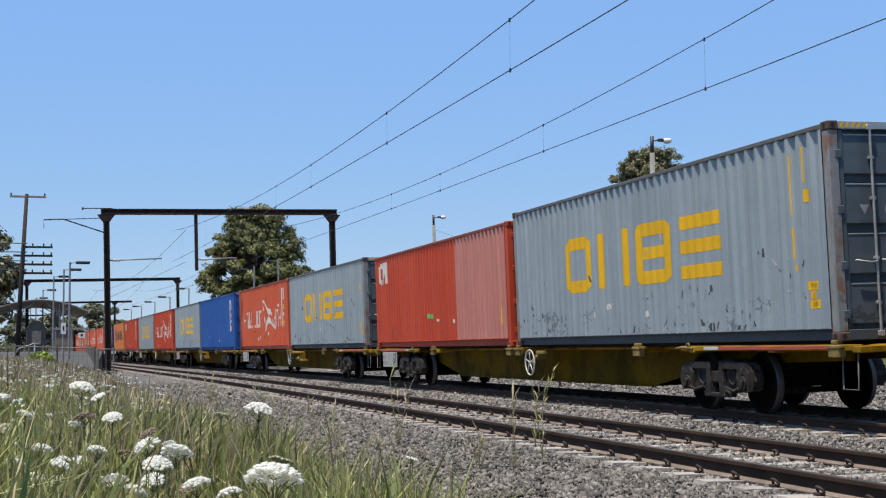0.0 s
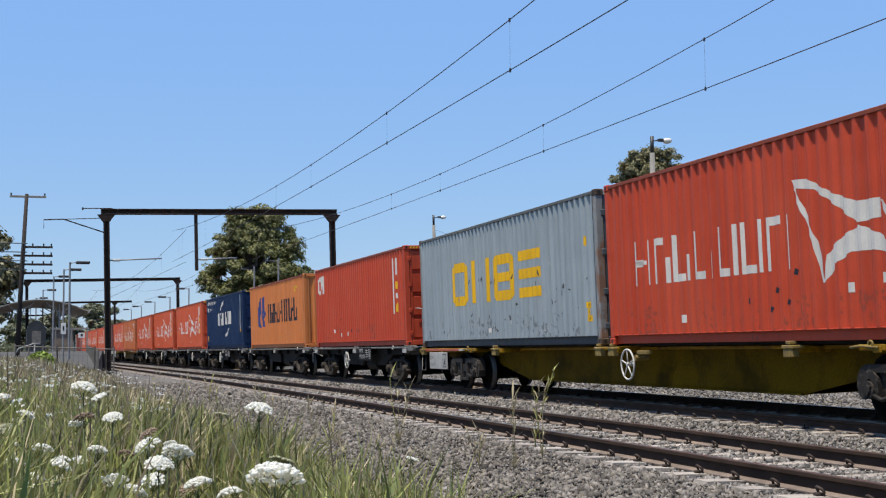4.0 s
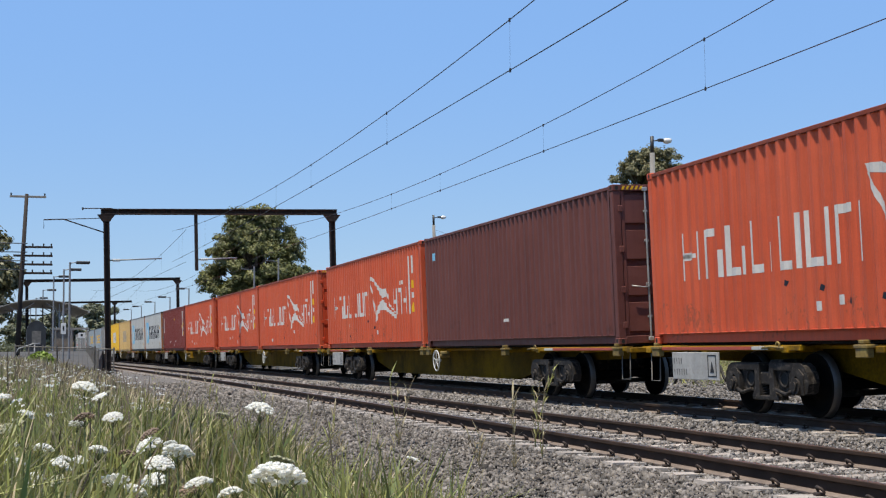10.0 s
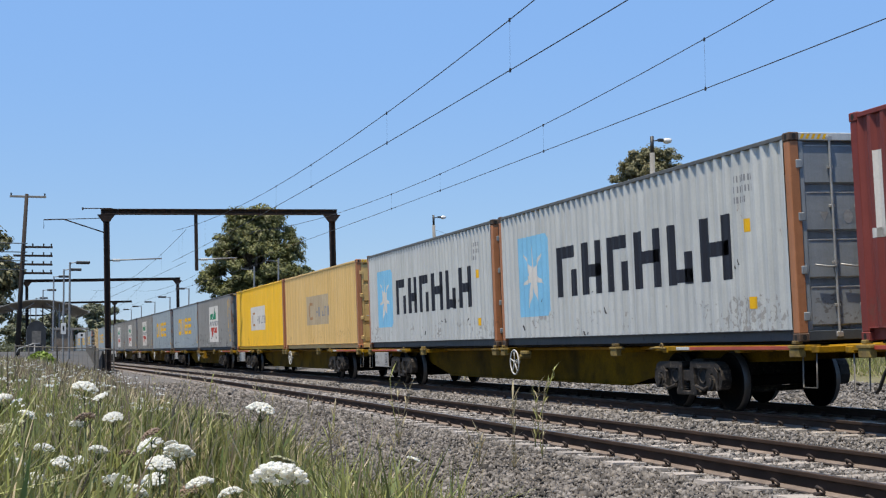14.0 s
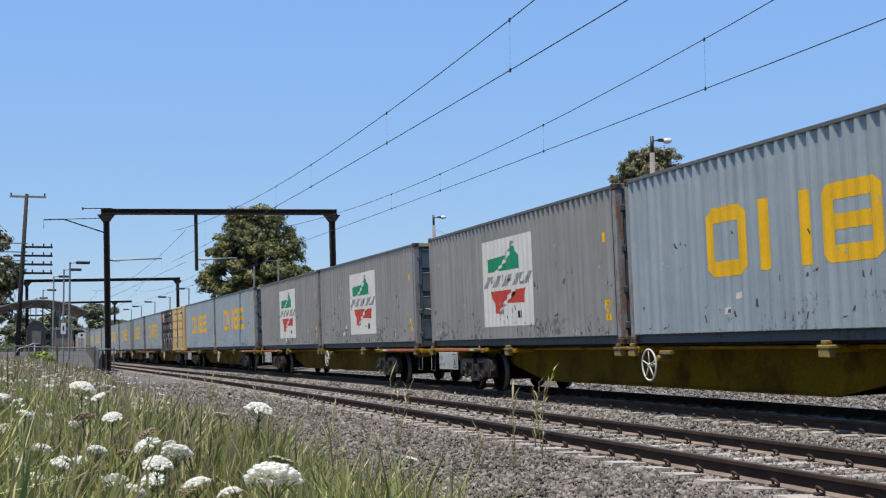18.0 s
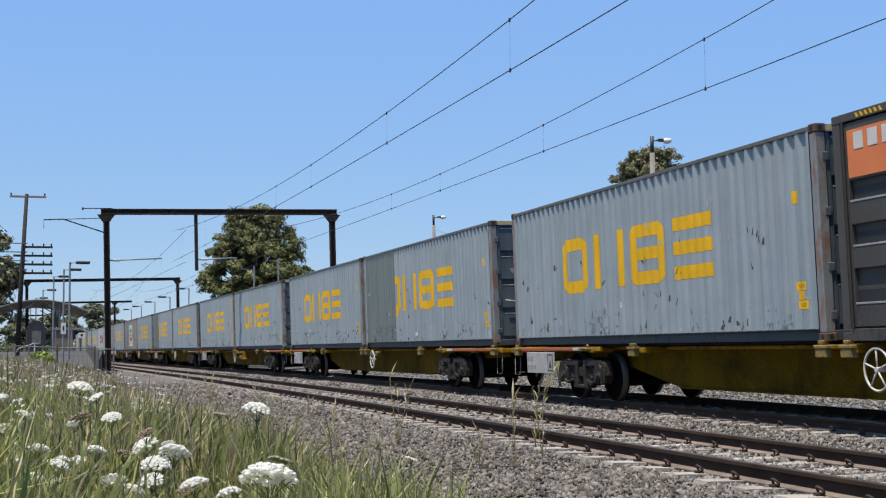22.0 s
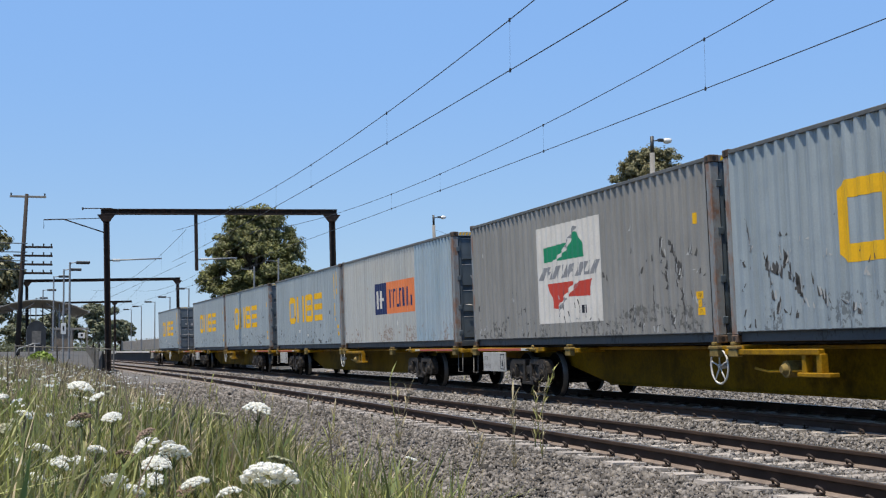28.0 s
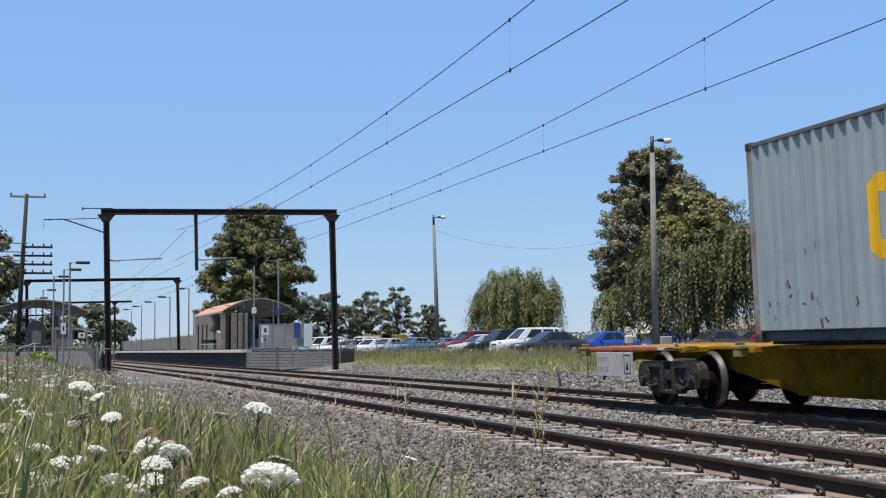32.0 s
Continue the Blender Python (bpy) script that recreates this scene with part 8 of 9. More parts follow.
            if sg > 0:
                p = pane(*q, u0, u1, 0.16, 0.90)
            else:
                p = pane(q[1], q[0], q[3], q[2], 1 - u1, 1 - u0, 0.16, 0.90)
            out["window", sg, i] = p.mesh("side_window")
        out["headlamp", sg] = Build().box(sg * hw * 0.44, 0.03, nose - 0.20, sg * hw * 0.80, 0.3, nose - 0.06, 0.035).mesh("headlamp")
        out["tail_lamp", sg] = Build().box(sg * hw * 0.58, ln - 0.14, belt - 0.26, sg * hw * 0.86, ln - 0.005, belt - 0.08, 0.03).mesh("tail_lamp")
        out["mirror", sg] = Build().box(sg * hw * 0.93, y0 + 0.38, belt - 0.01, sg * hw * 1.15, y0 + 0.52, belt + 0.13, 0.04).mesh("mirror")
        # Black discs set proud of the body, painted shade for the wheel wells.
        for i, yy in enumerate((0.85, ln - 1.05)):
            out["arch", sg, i] = Build().cyl((sg * (hw - 0.20), yy, r), (sg * (hw + 0.004), yy, r), r + 0.05, n=20).mesh("wheel_arch")
    out["bumper"] = Build().box(-hw * 0.74, -0.05, 0.28, hw * 0.74, 0.12, 0.46, 0.05).mesh("bumper")
    out["grille"] = Build().box(-hw * 0.36, -0.008, nose - 0.30, hw * 0.36, 0.1, nose - 0.18, 0.02).mesh("grille")
    out["plate"] = Build().box(-0.19, -0.062, 0.33, 0.19, -0.052, 0.42).mesh("plate_bar")
    out["tyre"] = Build().cyl((-0.11, 0, 0), (0.11, 0, 0), r, n=20).mesh("tyre")
    ri = Build().cyl((-0.115, 0, 0), (0.115, 0, 0), r * 0.66, n=16)
    for i in range(5):
        a = 6.28319 * i / 5
        ri.tube([(-0.118, 0, 0), (-0.118, r * 0.6 * math.cos(a), r * 0.6 * math.sin(a))], 0.03, 5)
        ri.tube([(0.118, 0, 0), (0.118, r * 0.6 * math.cos(a), r * 0.6 * math.sin(a))], 0.03, 5)
    out["rim"] = ri.mesh("rim")
    out["axles"] = (0.85, ln - 1.05, hw - 0.09, r)
    return out


CAR_SHAPES = {k: car_meshes(k) for k in CAR_SIZES}


def with_mat(me, mt, key):
    def make():
        c = me.copy()
        c.materials.clear()
        c.materials.append(mt)
        return c
    return cached(("car", key, mt.name), make)


def car(style, colour, x, y, turn, label):
    sh = CAR_SHAPES[style]
    pm = CAR_PAINTS[colour]
    C = thing("parked_car", label, "car", pose(x, y, 0.535, 0, 0, turn), "parked cars")
    part("body", with_mat(sh["body"], pm, (style, "body")), None, C)
    part("cabin", with_mat(sh["cabin"], pm, (style, "cabin")), None, C)
    part("bumper", with_mat(sh["bumper"], pm, (style, "bump")), None, C)
    part("grille", with_mat(sh["grille"], M_TYRE, (style, "gr")), None, C, "black grille")
    part("plate_bar", with_mat(sh["plate"], M_WHITESIGN, (style, "plate")), None, C)
    for k in sh:
        if k[0] == "window":
            part(sh[k].name.split(".")[0], with_mat(sh[k], M_GLASS, (style, k)), None, C, "tinted window")
    for sg in (-1, 1):
        part("headlamp", with_mat(sh["headlamp", sg], M_LAMPGLASS, (style, "hl", sg)), None, C, "clear headlamp")
        part("tail_lamp", with_mat(sh["tail_lamp", sg], M_TAIL, (style, "tl", sg)), None, C, "red tail lamp")
        part("mirror", with_mat(sh["mirror", sg], pm, (style, "mi", sg)), None, C)
        for i in (0, 1):
            part("wheel_arch", with_mat(sh["arch", sg, i], M_TYRE, (style, "ar", sg, i)), None, C, "black disc for the shade in a wheel arch")
    f, r_, hw, rad = sh["axles"]
    for yy in (f, r_):
        for sg in (-1, 1):
            w = part("wheel", with_mat(sh["tyre"], M_TYRE, (style, "ty")), None, C, "black tyre", at=pose(sg * hw, yy, rad))
            part("rim", with_mat(sh["rim"], M_RIM, (style, "ri")), None, w, "silver rim")


# nose towards the line; turn is the heading of the car's tail
for _st, _co, _x, _y, _t, _l in (
        ("suv", "white", 25.3, 76.9, -82, "white four-wheel-drive parked behind the grassy bank"),
        ("sedan", "charcoal", 24.7, 71.9, -84, "dark grey sedan parked behind the grassy bank"),
        ("suv", "black", 25.3, 81.6, -80, "black four-wheel-drive parked beside others"),
        ("suv", "red", 25.4, 89.0, -78, "dark red four-wheel-drive parked beside others"),
        ("sedan", "silver", 24.9, 85.2, -78, "silver sedan nosing out between two larger cars"),
        ("sedan", "steel_blue", 24.6, 101.8, -70, "steel-blue sedan parked nearly side-on"),
        ("sedan", "blue", 28.8, 73.5, -84, "bright blue sedan parked behind the bank"),
        ("sedan", "blue", 36.8, 80.8, -84, "blue sedan parked in the second row"),
        ("sedan", "charcoal", 34.8, 70.8, -88, "dark sedan parked near the lamp post"),
        ("sedan", "red", 39.0, 73.1, -88, "red sedan parked near the lamp post"),
        ("sedan", "black", 36.0, 92.0, -80, "black sedan parked farther back"),
        ("suv", "white", 21.9, 124.6, -60, "white four-wheel-drive in the far row"),
        ("sedan", "white", 22.8, 122.4, -60, "white sedan in the far row"),
        ("sedan", "pale_blue", 23.6, 120.1, -58, "pale blue sedan in the far row"),
        ("suv", "white", 26.0, 125.7, -58, "white four-wheel-drive in the far row"),
        ("sedan", "white", 24.2, 113.8, -58, "white sedan in the far row"),
        ("sedan", "silver", 24.6, 109.7, -60, "silver sedan in the far row"),
        ("suv", "silver", 21.7, 128.7, -60, "silver four-wheel-drive in the far row"),
        ("sedan", "steel_blue", 29.6, 111.0, -75, "steel-blue sedan parked farther back")):
    car(_st, _co, _x, _y, _t, _l)
# ---- grass and wild flowers on the near verge ----
M_GRASS = leaf_mat("green_grass_blades", (0.36, 0.375, 0.125), 0.65, 0.4)
M_BROAD = leaf_mat("bright_green_broad_blades", (0.26, 0.36, 0.11), 0.4, 0.4)
M_STRAW = leaf_mat("dry_straw_grass", (0.72, 0.60, 0.38), 0.5)
M_PETAL = leaf_mat("white_umbel_florets", (1.0, 1.0, 0.95), 0.04, 0.45, 0.04, 1.15)
M_BUD = mat("pinkish_brown_seed_head", (0.36, 0.265, 0.20), 0.9, 0, 0.3, 40, 200, 0, island=0.3)
M_CREAM = mat("greenish_cream_florets", (0.42, 0.42, 0.27), 0.8, 0, 0.2, 40, 200, 0, island=0.2)
M_STEM = mat("green_flower_stem", (0.11, 0.135, 0.04), 0.7, 0, 0.25, 20, 100, 0)


def ground_array(la):
    xs = [-60, -6, -1.0, -0.6, -0.2, 0.2, 0.6, 1.0, 1.2, 1.5, 1.8, 2.1, 2.4, 2.6, 3.6]
    return np.interp(la, xs, [ground_z(x, 0) for x in xs])


def blades(name, label, zones, mt, seed, edge=2.75, bend_=0.5, lift=None):
    """Two-piece tapering blades; a zone is (s0, s1, count, height range, width)."""
    rs = np.random.RandomState(seed)
    V = []
    for s0, s1, n, h0, h1, w in zones:
        s = np.sqrt(rs.uniform(s0 ** 2, s1 ** 2, n))
        lo = -0.062 * s - 0.35
        u = rs.rand(n)
        x = lo + u * (edge + 0.25 - lo)
        off = np.where(s > STRAIGHT, CURV * STRAIGHT ** 2 / 2 + CURV * STRAIGHT * (s - STRAIGHT), CURV * s ** 2 / 2)
        la = x + off
        # ragged border towards the ballast
        lim = edge + 0.22 * np.sin(s * 1.9) + 0.15 * np.sin(s * 4.7 + 1) + rs.normal(size=n) * 0.13
        keep = la < lim
        x, s, la, off = x[keep], s[keep], la[keep], off[keep]
        n = len(x)
        h = rs.uniform(h0, h1, n) * np.clip(0.55 + 0.35 * np.sin(x * 2.3 + s * 0.9) + 0.25 * np.sin(s * 2.1 - x * 1.3) + 0.4, 0.45, 1.25)
        h *= np.clip((edge + 0.1 - la) / 1.8, 0.26, 1.0)
        z = ground_array(la) - 0.03
        ang = rs.uniform(0, 6.283, n)
        side = np.stack([np.cos(ang), np.sin(ang), np.zeros(n)], 1)
        la_ = rs.uniform(0, 6.283, n)
        lean = np.stack([np.cos(la_), np.sin(la_), np.zeros(n)], 1) * (rs.rand(n) ** 1.1 * bend_ * h)[:, None] + np.array([0.02, -0.01, 0]) * h[:, None]
        base = np.stack([x, s, z], 1)
        ww = (w * rs.uniform(0.6, 1.35, n))[:, None]
        up = np.array([0, 0, 1]) * h[:, None]
        k = rs.uniform(0.0, 1.0, n)[:, None] ** 2      # how far the tip nods over
        p1 = base + lean * 0.22 + up * 0.42
        p2 = base + lean * 0.62 + up * (0.80 - 0.12 * k)
        p3 = base + lean * (1.05 + 0.5 * k) + up * (1.0 - 0.28 * k)
        V.append(np.stack([base - side * ww * 0.4, base + side * ww * 0.4, p1 + side * ww * 0.5, p1 - side * ww * 0.5, p2 + side * ww * 0.36, p2 - side * ww * 0.36, p3 + side * ww * 0.05, p3 - side * ww * 0.05], 1))
    V = np.concatenate(V)
    n = len(V)
    f = (np.array([(0, 1, 2, 3), (3, 2, 4, 5), (5, 4, 6, 7)])[None] + (np.arange(n) * 8)[:, None, None]).reshape(-1)
    ob = new(name, soup(name, V.reshape(-1, 3), f, 4, mt))
    return tagged(ob, label, "grass", kind="stuff")


blades("grass", "long green verge grass beside the tracks",
       ((2.2, 5.0, 11000, 0.30, 0.70, 0.011), (5.0, 9.0, 24000, 0.28, 0.66, 0.015), (9.0, 18.0, 30000, 0.2, 0.54, 0.021), (18.0, 36.0, 24000, 0.2, 0.52, 0.028), (36.0, 62.0, 14000, 0.3, 0.6, 0.035)), M_GRASS, 11, bend_=0.42)
blades("broad_grass", "broad bright green grass leaves in the verge",
       ((2.3, 5.0, 700, 0.28, 0.60, 0.022), (5.0, 9.0, 1600, 0.28, 0.58, 0.024), (9.0, 18.0, 1800, 0.22, 0.5, 0.03)), M_BROAD, 18, bend_=0.5)
blades("dry_grass", "dry straw-coloured grass stalks among the green",
       ((2.4, 5.0, 3600, 0.3, 0.66, 0.007), (5.0, 9.0, 11000, 0.26, 0.64, 0.010), (9.0, 18.0, 14000, 0.26, 0.6, 0.014), (18.0, 36.0, 16000, 0.26, 0.58, 0.020), (36.0, 62.0, 9000, 0.35, 0.62, 0.026)), M_STRAW, 12, bend_=0.42)


M_STALK = leaf_mat("brown_seed_stalks", (0.28, 0.215, 0.15), 0.6)
blades("seed_stalks", "brown upright seed stalks standing out of the grass",
       ((3.0, 6.0, 300, 0.5, 0.80, 0.007), (6.0, 12.0, 1100, 0.45, 0.78, 0.009), (12.0, 24.0, 2600, 0.45, 0.72, 0.012), (24.0, 50.0, 5000, 0.45, 0.72, 0.018)), M_STALK, 15, bend_=0.22)


M_WEED = leaf_mat("dull_dry_weed_stalk", (0.36, 0.31, 0.185), 0.5)


def bank_grass(name, label, mt, seed, n, h0, h1, w):
    """Short rough grass on the bank beyond the far track."""
    rs = np.random.RandomState(seed)
    s = rs.uniform(26, 100, n)
    la = 15.8 + rs.rand(n) ** 0.8 * 10.6
    clump = 0.5 + 0.5 * np.sin(la * 2.1 + s * 0.63) * np.sin(s * 0.41 - la * 0.7)
    keep = (rs.rand(n) < 0.15 + 0.85 * clump) & ((s < 79) | (la > 20.5)) & (la > 17.6 + 0.9 * np.sin(s * 0.5) + 0.5 * np.sin(s * 1.7) + rs.rand(n) * 1.2)
    s, la, clump = s[keep], la[keep], clump[keep]
    n = len(s)
    off = np.where(s > STRAIGHT, CURV * STRAIGHT ** 2 / 2 + CURV * STRAIGHT * (s - STRAIGHT), CURV * s ** 2 / 2)
    xs = [14.6, 15.2, 16, 17, 18, 19, 20, 21.5, 23, 26, 30]
    z = np.interp(la, xs, [ground_z(x, 0) for x in xs]) - 0.03
    h = rs.uniform(h0, h1, n) * (0.15 + 0.75 * clump ** 1.5) * np.where(la > 21.0, 2.0, np.where(la > 19.5, 1.4, 1.0))
    ang = rs.uniform(0, 6.283, n)
    side = np.stack([np.cos(ang), np.sin(ang), np.zeros(n)], 1) * (w * rs.uniform(0.6, 1.3, n))[:, None]
    base = np.stack([la - off, s, z], 1)
    tip = base + np.stack([rs.normal(size=n) * 0.17, rs.normal(size=n) * 0.17, h], 1)
    V = np.stack([base - side, base + side, tip + side * 0.15, tip - side * 0.15], 1)
    ob = new(name, soup(name, V.reshape(-1, 3), np.arange(4 * n), 4, mt))
    return tagged(ob, label, "grass", kind="stuff")


bank_grass("bank_grass", "rough green weeds on the bank beyond the train", M_GRASS, 13, 56000, 0.18, 0.5, 0.016)
bank_grass("bank_dry_grass", "dry straw grass on the bank beyond the train", M_WEED, 14, 26000, 0.18, 0.55, 0.012)


def umbel(seed, r, mt, flat=False, dens=1.0):
    """A flower head: a shallow dome of rounded umbellets, each a tuft of tiny florets."""
    rs = random.Random(seed)
    b = Build()
    n = int((54 if not flat else 30) * dens)
    dome = 0.50 if not flat else 0.14
    for i in range(n):
        k = math.sqrt((i + 0.5) / n) * 0.93
        a = i * 2.39996 + rs.uniform(-0.15, 0.15)
        cx, cy = r * k * math.cos(a), r * k * math.sin(a)
        cz = r * dome * (1 - k ** 2.8) - 0.06 * r * k ** 5 + r * rs.uniform(-0.03, 0.03)
        q = r * rs.uniform(0.125, 0.165) * (1.15 if flat else 1.0)
        m = 8
        rings = [(0.55, -0.5), (0.95, -0.12), (0.92, 0.25), (0.55, 0.58)]
        vs = [(cx + q * w * (1 + rs.uniform(-0.12, 0.12)) * math.cos(6.28319 * j / m + z), cy + q * w * math.sin(6.28319 * j / m + z), cz + q * (z + rs.uniform(-0.08, 0.08))) for w, z in rings for j in range(m)] + [(cx, cy, cz + q * 0.72)]
        fs = [(t * m + j, t * m + (j + 1) % m, (t + 1) * m + (j + 1) % m, (t + 1) * m + j) for t in range(3) for j in range(m)] + [(3 * m + j, 3 * m + (j + 1) % m, 4 * m) for j in range(m)] + [tuple(range(m))[::-1]]
        b.add(vs, fs, True)
        for j in range(13):      # florets standing off the tuft
            aa, e = rs.uniform(0, 6.28319), rs.uniform(-0.15, 1.3)
            x, y, z = cx + q * math.cos(e) * math.cos(aa), cy + q * math.cos(e) * math.sin(aa), cz + q * 0.75 * math.sin(e)
            s = q * rs.uniform(0.2, 0.32)
            b.add([(x + s, y, z), (x, y + s, z), (x - s, y, z), (x, y - s, z), (x, y, z + s * 0.7), (x, y, z - s * 0.7)], [(0, 1, 4), (1, 2, 4), (2, 3, 4), (3, 0, 4), (1, 0, 5), (2, 1, 5), (3, 2, 5), (0, 3, 5)], True)
    me = b.mesh("flower_head")
    me.materials.append(mt)
    return me


HEADS = {1: [umbel(1, 0.5, M_PETAL), umbel(2, 0.5, M_PETAL)], 2: [umbel(3, 0.5, M_CREAM, True), umbel(4, 0.5, M_PETAL, True, 0.8)], 3: [umbel(5, 0.5, M_BUD, False, 0.7)]}
SWAY = []


def wild_flower(x, y, z, dia, kind, seed):
    r = random.Random(seed)
    la = x + bend(y)
    g = ground_z(la, y)
    lab = {1: "white lacy umbel flower on a thin green stem", 2: "flat greenish-white umbel seen edge-on in the grass", 3: "closed pinkish-brown seed head on a stem"}[kind]
    F = thing("wild_flower", lab, "flower", pose(x, y, g), "wild flowers in the verge")
    h = z - g
    dx, dy = r.uniform(-0.06, 0.06), r.uniform(-0.06, 0.06)
    stem = Build().tube([(-dx, -dy, -0.05), (-dx * 0.3, -dy * 0.3, h * 0.55), (0, 0, h - dia * 0.1)], 0.002, 5, [0.0032, 0.0026, 0.002])
    for i in range(9):      # rays under the head
        a = 6.28319 * i / 9
        stem.tube([(0, 0, h - dia * 0.42), (dia * 0.18 * math.cos(a), dia * 0.18 * math.sin(a), h - dia * 0.16), (dia * 0.4 * math.cos(a), dia * 0.4 * math.sin(a), h)], 0.0008, 4)
    part("stem", stem, M_STEM, F)
    hd = part("flower_head", HEADS[kind][seed % len(HEADS[kind])], None, F, at=pose(0, 0, h, r.uniform(8, 30), r.uniform(-14, 14), r.uniform(0, 360)) @ Matrix.Diagonal((dia, dia, dia, 1)))
    lv = Build()
    for i in range(3):
        a = r.uniform(0, 6.28)
        k = r.uniform(0.3, 0.7)
        p = Vector((-dx * (1 - k), -dy * (1 - k), h * k))
        q = p + Vector((math.cos(a), math.sin(a), 0.8)) * 0.09
        s = Vector((-math.sin(a), math.cos(a), 0)) * 0.006
        lv.add([p - s * 0.4, p + s * 0.4, q + s, q - s], [(0, 1, 2, 3)])
    part("leaves", lv, M_GRASS, F)
    return F


NEAR_FLOWERS = [(0.29, 1.93, 0.827, 0.088, 1), (0.27, 3.49, 0.75, 0.085, 1), (0.35, 3.75, 0.64, 0.085, 1), (0.52, 4.42, 0.54, 0.085, 1), (0.24, 3.76, 0.70, 0.085, 1), (0.23, 4.07, 0.73, 0.085, 1),
                (0.17, 5.44, 0.75, 0.085, 1), (0.03, 5.76, 0.71, 0.07, 1), (0.04, 4.35, 0.90, 0.085, 1), (0.54, 3.88, 0.84, 0.085, 1), (-0.22, 4.44, 0.86, 0.085, 1), (-0.19, 4.89, 0.62, 0.085, 1),
                (-0.13, 3.91, 0.64, 0.085, 1), (-0.03, 4.66, 0.63, 0.085, 1), (0.18, 3.91, 0.61, 0.085, 1), (0.27, 4.44, 0.59, 0.085, 1), (0.18, 4.43, 0.68, 0.062, 3), (0.22, 3.83, 0.78, 0.062, 3)]
MORE_FLOWERS = [(-0.08, 4.2, 0.72, 0.07, 1), (0.10, 4.9, 0.66, 0.075, 1), (-0.16, 5.2, 0.78, 0.07, 1), (0.34, 4.9, 0.60, 0.07, 1), (-0.02, 5.3, 0.60, 0.065, 1), (0.42, 5.8, 0.62, 0.06, 2), (0.69, 4.4, 0.65, 0.085, 2), (0.12, 5.76, 0.83, 0.07, 2), (-0.22, 6.2, 0.71, 0.07, 2), (0.05, 6.2, 0.53, 0.07, 2), (-0.14, 6.12, 0.46, 0.085, 1), (0.13, 3.91, 0.65, 0.085, 2), (0.74, 6.68, 0.70, 0.07, 2),
                (1.69, 6.5, 0.46, 0.07, 2), (0.04, 3.84, 0.83, 0.062, 3), (-0.25, 6.2, 0.60, 0.07, 2), (-0.24, 5.43, 0.72, 0.085, 2), (-0.17, 6.72, 0.43, 0.07, 1), (-0.05, 4.89, 0.56, 0.085, 2), (0.33, 3.82, 0.62, 0.062, 3)]
for _i, _f in enumerate(NEAR_FLOWERS + MORE_FLOWERS):
    SWAY.append(wild_flower(*_f, _i))
_r = random.Random(77)
for _i in range(46):
    _s = _r.uniform(8.5, 30)
    _x = _r.uniform(-0.06 * _s, 0.045 * _s)
    wild_flower(_x, _s, ground_z(_x + bend(_s), _s) + _r.uniform(0.45, 0.68), _r.uniform(0.025, 0.045), 1 if _r.random() < 0.5 else 2, 200 + _i)


def far_blossom():
    """Tiny pale blossoms scattered through the farther grass."""
    rs = np.random.RandomState(61)
    n = 520
    s = rs.uniform(7, 48, n)
    x = rs.uniform(-0.062, 0.05, n) * s + rs.rand(n) * 0.5
    off = CURV * s ** 2 / 2
    z = ground_array(x + off) + rs.uniform(0.35, 0.62, n)
    keep = x + off < 2.0
    c = np.stack([x, s, z], 1)[keep]
    pts = (c[:, None, :] + rs.normal(size=(len(c), 14, 3)) * np.array([0.016, 0.016, 0.005])).reshape(-1, 3)
    ob = new("far_blossom", quads("far_blossom", pts, 0.014, rs, M_PETAL, 1.2))
    tagged(ob, "tiny pale blossoms scattered through the grass", "flower", kind="stuff")


far_blossom()


def dry_weed(x, y, g, top, seed, label):
    r = random.Random(seed)
    W = thing("dry_weed", label, "weed", pose(x, y, g), "dry weeds in the ballast")
    for i in range(r.randint(2, 3)):
        b = Build()
        h = (top - g) * r.uniform(0.65, 1.0)
        pts = [Vector((r.uniform(-0.02, 0.02), 0, -0.05))]
        d = Vector((r.uniform(-0.10, 0.10), r.uniform(-0.1, 0.1), 1)) / 5
        for k in range(5):
            d = d + Vector((r.uniform(-0.03, 0.03), r.uniform(-0.03, 0.03), 0))
            pts.append(pts[-1] + d * h)
        b.tube(pts, 0.004, 5, [0.0055, 0.005, 0.0045, 0.004, 0.003, 0.002])
        for k in range(1, 6):
            for _ in range(r.randint(1, 2)):
                a = r.uniform(0, 6.28)
                q = pts[k] + Vector((math.cos(a) * 0.6, math.sin(a) * 0.6, r.uniform(0.5, 1.3))) * r.uniform(0.09, 0.2)
                s = Vector((-math.sin(a), math.cos(a), 0)) * 0.011
                m = pts[k].lerp(q, 0.5) + Vector((0, 0, 0.015))
                b.add([pts[k] - s * 0.3, pts[k] + s * 0.3, m + s, m - s, q], [(0, 1, 2, 3), (3, 2, 4)])
        for k in range(9):      # seed head
            q = pts[-1] + Vector((r.uniform(-0.012, 0.012), r.uniform(-0.012, 0.012), -k * 0.012 + 0.02))
            b.box(q.x - 0.004, q.y - 0.004, q.z - 0.009, q.x + 0.004, q.y + 0.004, q.z + 0.009, 0.002)
        part("stalk", b, M_WEED if (i + seed) % 3 else M_GRASS, W)


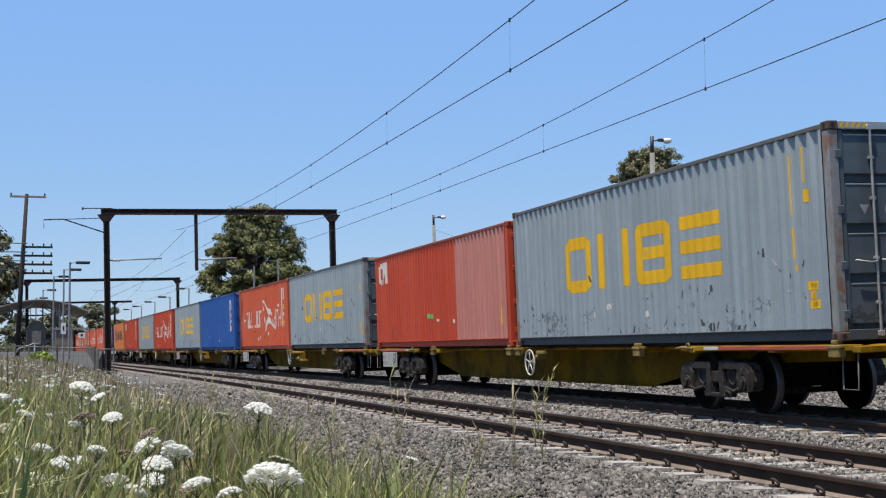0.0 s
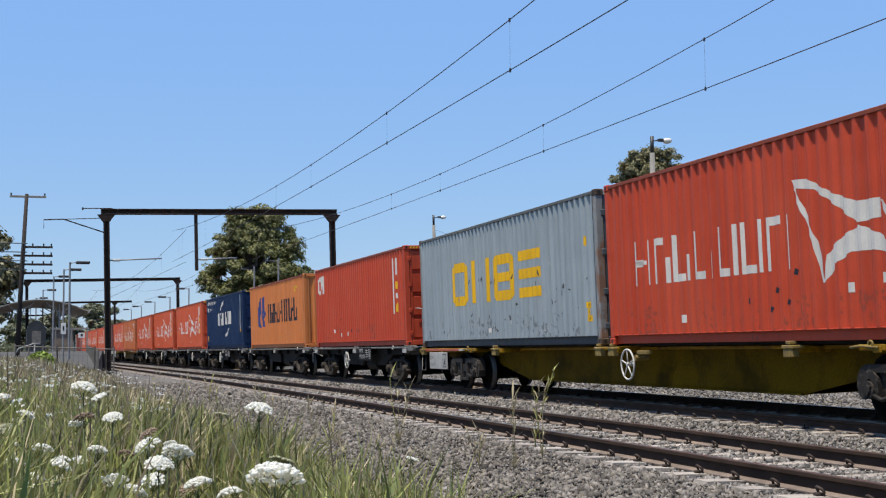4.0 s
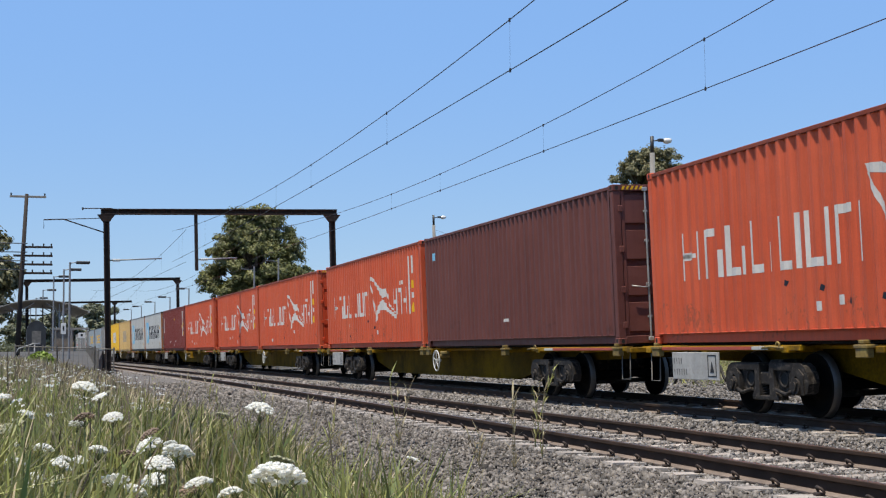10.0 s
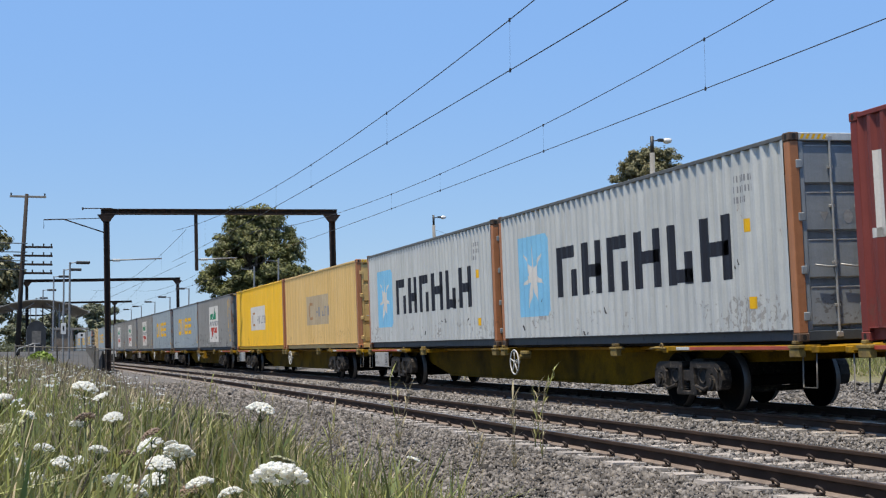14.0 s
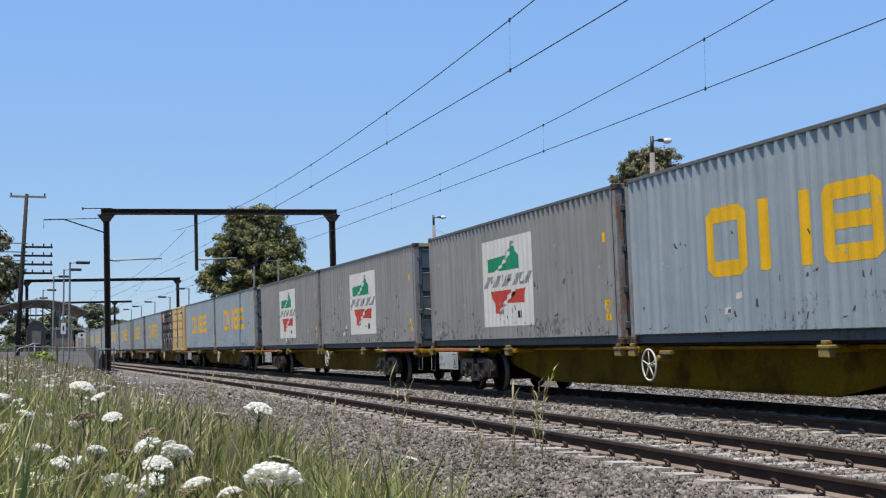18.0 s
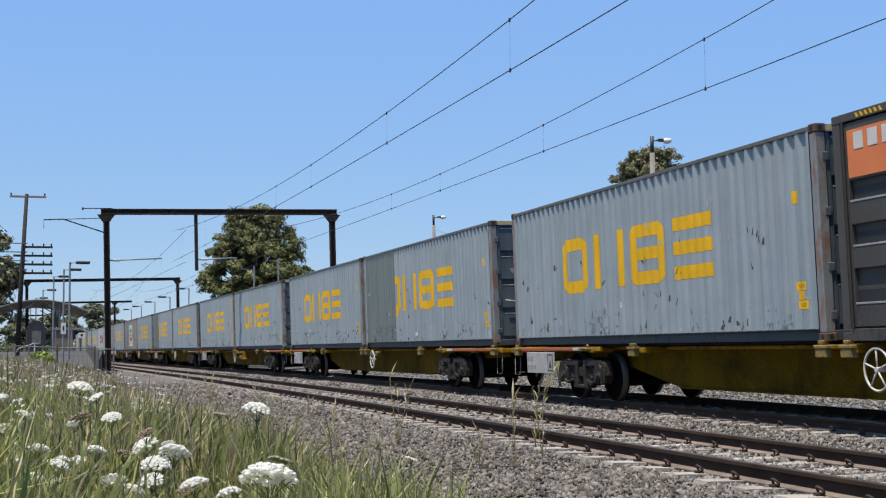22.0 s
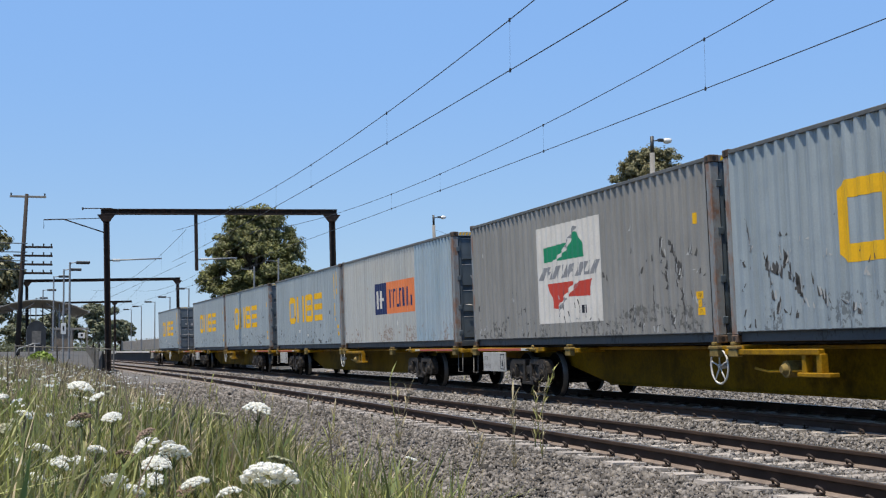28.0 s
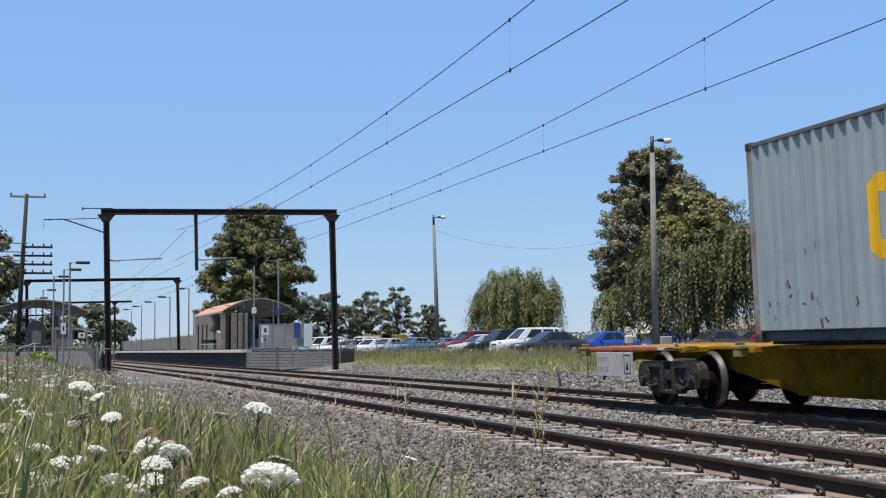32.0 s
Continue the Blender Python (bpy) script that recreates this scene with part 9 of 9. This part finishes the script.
for _i, (_x, _y, _t) in enumerate(((4.0, 16.0, 0.78), (4.2, 12.2, 0.68), (4.95, 13.4, 0.98), (5.45, 15.0, 0.95), (3.98, 12.6, 0.3), (2.95, 15.5, 0.42), (2.75, 18.2, 0.5), (3.2, 22.0, 0.42), (2.9, 26.0, 0.5), (3.1, 30.0, 0.55), (2.7, 13.2, 0.3), (3.3, 14.0, 0.18), (2.85, 34.0, 0.6), (2.5, 40.0, 0.6))):
    dry_weed(_x, _y, -0.36 if _x + bend(_y) < 3.4 else -0.22, _t, _i, "tall dry weed growing out of the ballast")
for _i, (_x, _y, _t) in enumerate(((15.8, 42.0, 0.6), (14.3, 47.0, 0.5))):
    dry_weed(_x, _y, ground_z(_x + bend(_y), _y), _t, 40 + _i, "dark dry stalk on the bank beyond the tracks")

# an old stake left standing on the bank
_k = ground_z(14.88 + bend(38.69), 38.69)
_st = thing("wooden_stake", "dark leaning wooden stake on the bank beyond the tracks", "stake", pose(14.88, 38.69, _k))
part("stake", Build().tube([(0.09, 0, -0.12), (0.0, 0, 0.35), (-0.12, 0, 0.86)], 0.03, 6, [0.045, 0.038, 0.03]), M_BARK, _st)
part("side_stick", Build().tube([(0.02, 0.05, -0.05), (0.10, 0.05, 0.45), (0.07, 0.05, 0.8)], 0.012, 5), M_WEED, _st, "thin pale stick")


# ---- motion: the train rolls past along the far track ----
TRAVEL = [(0.0, -15.14), (2.0, 26.80), (3.5, 58.19), (5.5, 100.02), (7.5, 142.06), (9.0, 173.94), (11.0, 216.48), (13.0, 259.02), (14.5, 290.55), (16.5, 333.32), (18.0, 365.67), (20.5, 418.84),
          (21.5, 440.32), (23.0, 472.48), (25.0, 515.12), (27.5, 568.72), (30.0, 622.36), (31.0, 643.63), (32.0, 664.98)]


def travel(t):
    for (a, x), (b, y) in zip(TRAVEL, TRAVEL[1:]):
        if t <= b:
            return x + (y - x) * (t - a) / (b - a)
    return TRAVEL[-1][1]


def train_pose(s):
    """The wagon's frame, turned about the inner rail head by CANT."""
    p = on_line(LAT_FAR, s)
    return pose(p.x, p.y, 0.0, 0, 0, math.degrees(heading(s))) @ pose(-GAUGE / 2, 0, 0, 0, CANT) @ pose(GAUGE / 2, 0, 0)


def motions():
    times = sorted({0.5 * i for i in range(65)})
    steps = [i / FPS for i in range(32 * FPS + 1)]
    for wagon, sets, mid, off, boxes, floor_z in RIGS:
        poses = [(t, train_pose(off + mid - travel(t))) for t in times]
        walk(wagon, [(t, m @ pose(0, -mid, 0)) for t, m in poses])
        for box, y in boxes:
            walk(box, [(t, m @ pose(-CW / 2, y - mid, floor_z)) for t, m in poses])
        # the wheels turn while the wagon is in sight
        seen = [t for t in steps if -12 < off + mid - travel(t) < 190]
        if not seen:
            continue
        for w in sets:
            home = w.matrix_basis.translation.copy()
            rows = []
            for t in [0.0] + [t for t in seen if 0.0 < t < 32.0] + [32.0]:
                tt = min(max(t, seen[0]), seen[-1])
                a = (travel(tt) - travel(seen[0])) / WHEEL_R
                rows.append((t, Matrix.Translation(home) @ Matrix.Rotation(a, 4, "X")))
            walk(w, rows)
    # flowers nod in the breeze
    drift = [(0.0, 0.0), (3.0, 0.2), (6.0, 0.3), (9.0, 0.4), (13.0, 0.75), (16.0, 0.3), (19.0, -0.1), (23.0, -0.55), (28.0, -0.4), (32.0, -0.3)]
    for i, f in enumerate(SWAY):
        r = random.Random(900 + i)
        home = f.matrix_basis.copy()
        k = 1.0 if i == 0 else r.uniform(0.5, 1.1)
        walk(f, [(t, home @ pose(0, 0, 0, r.uniform(-0.15, 0.15), a * k + (0 if i == 0 else r.uniform(-0.12, 0.12)), 0)) for t, a in drift])


motions()
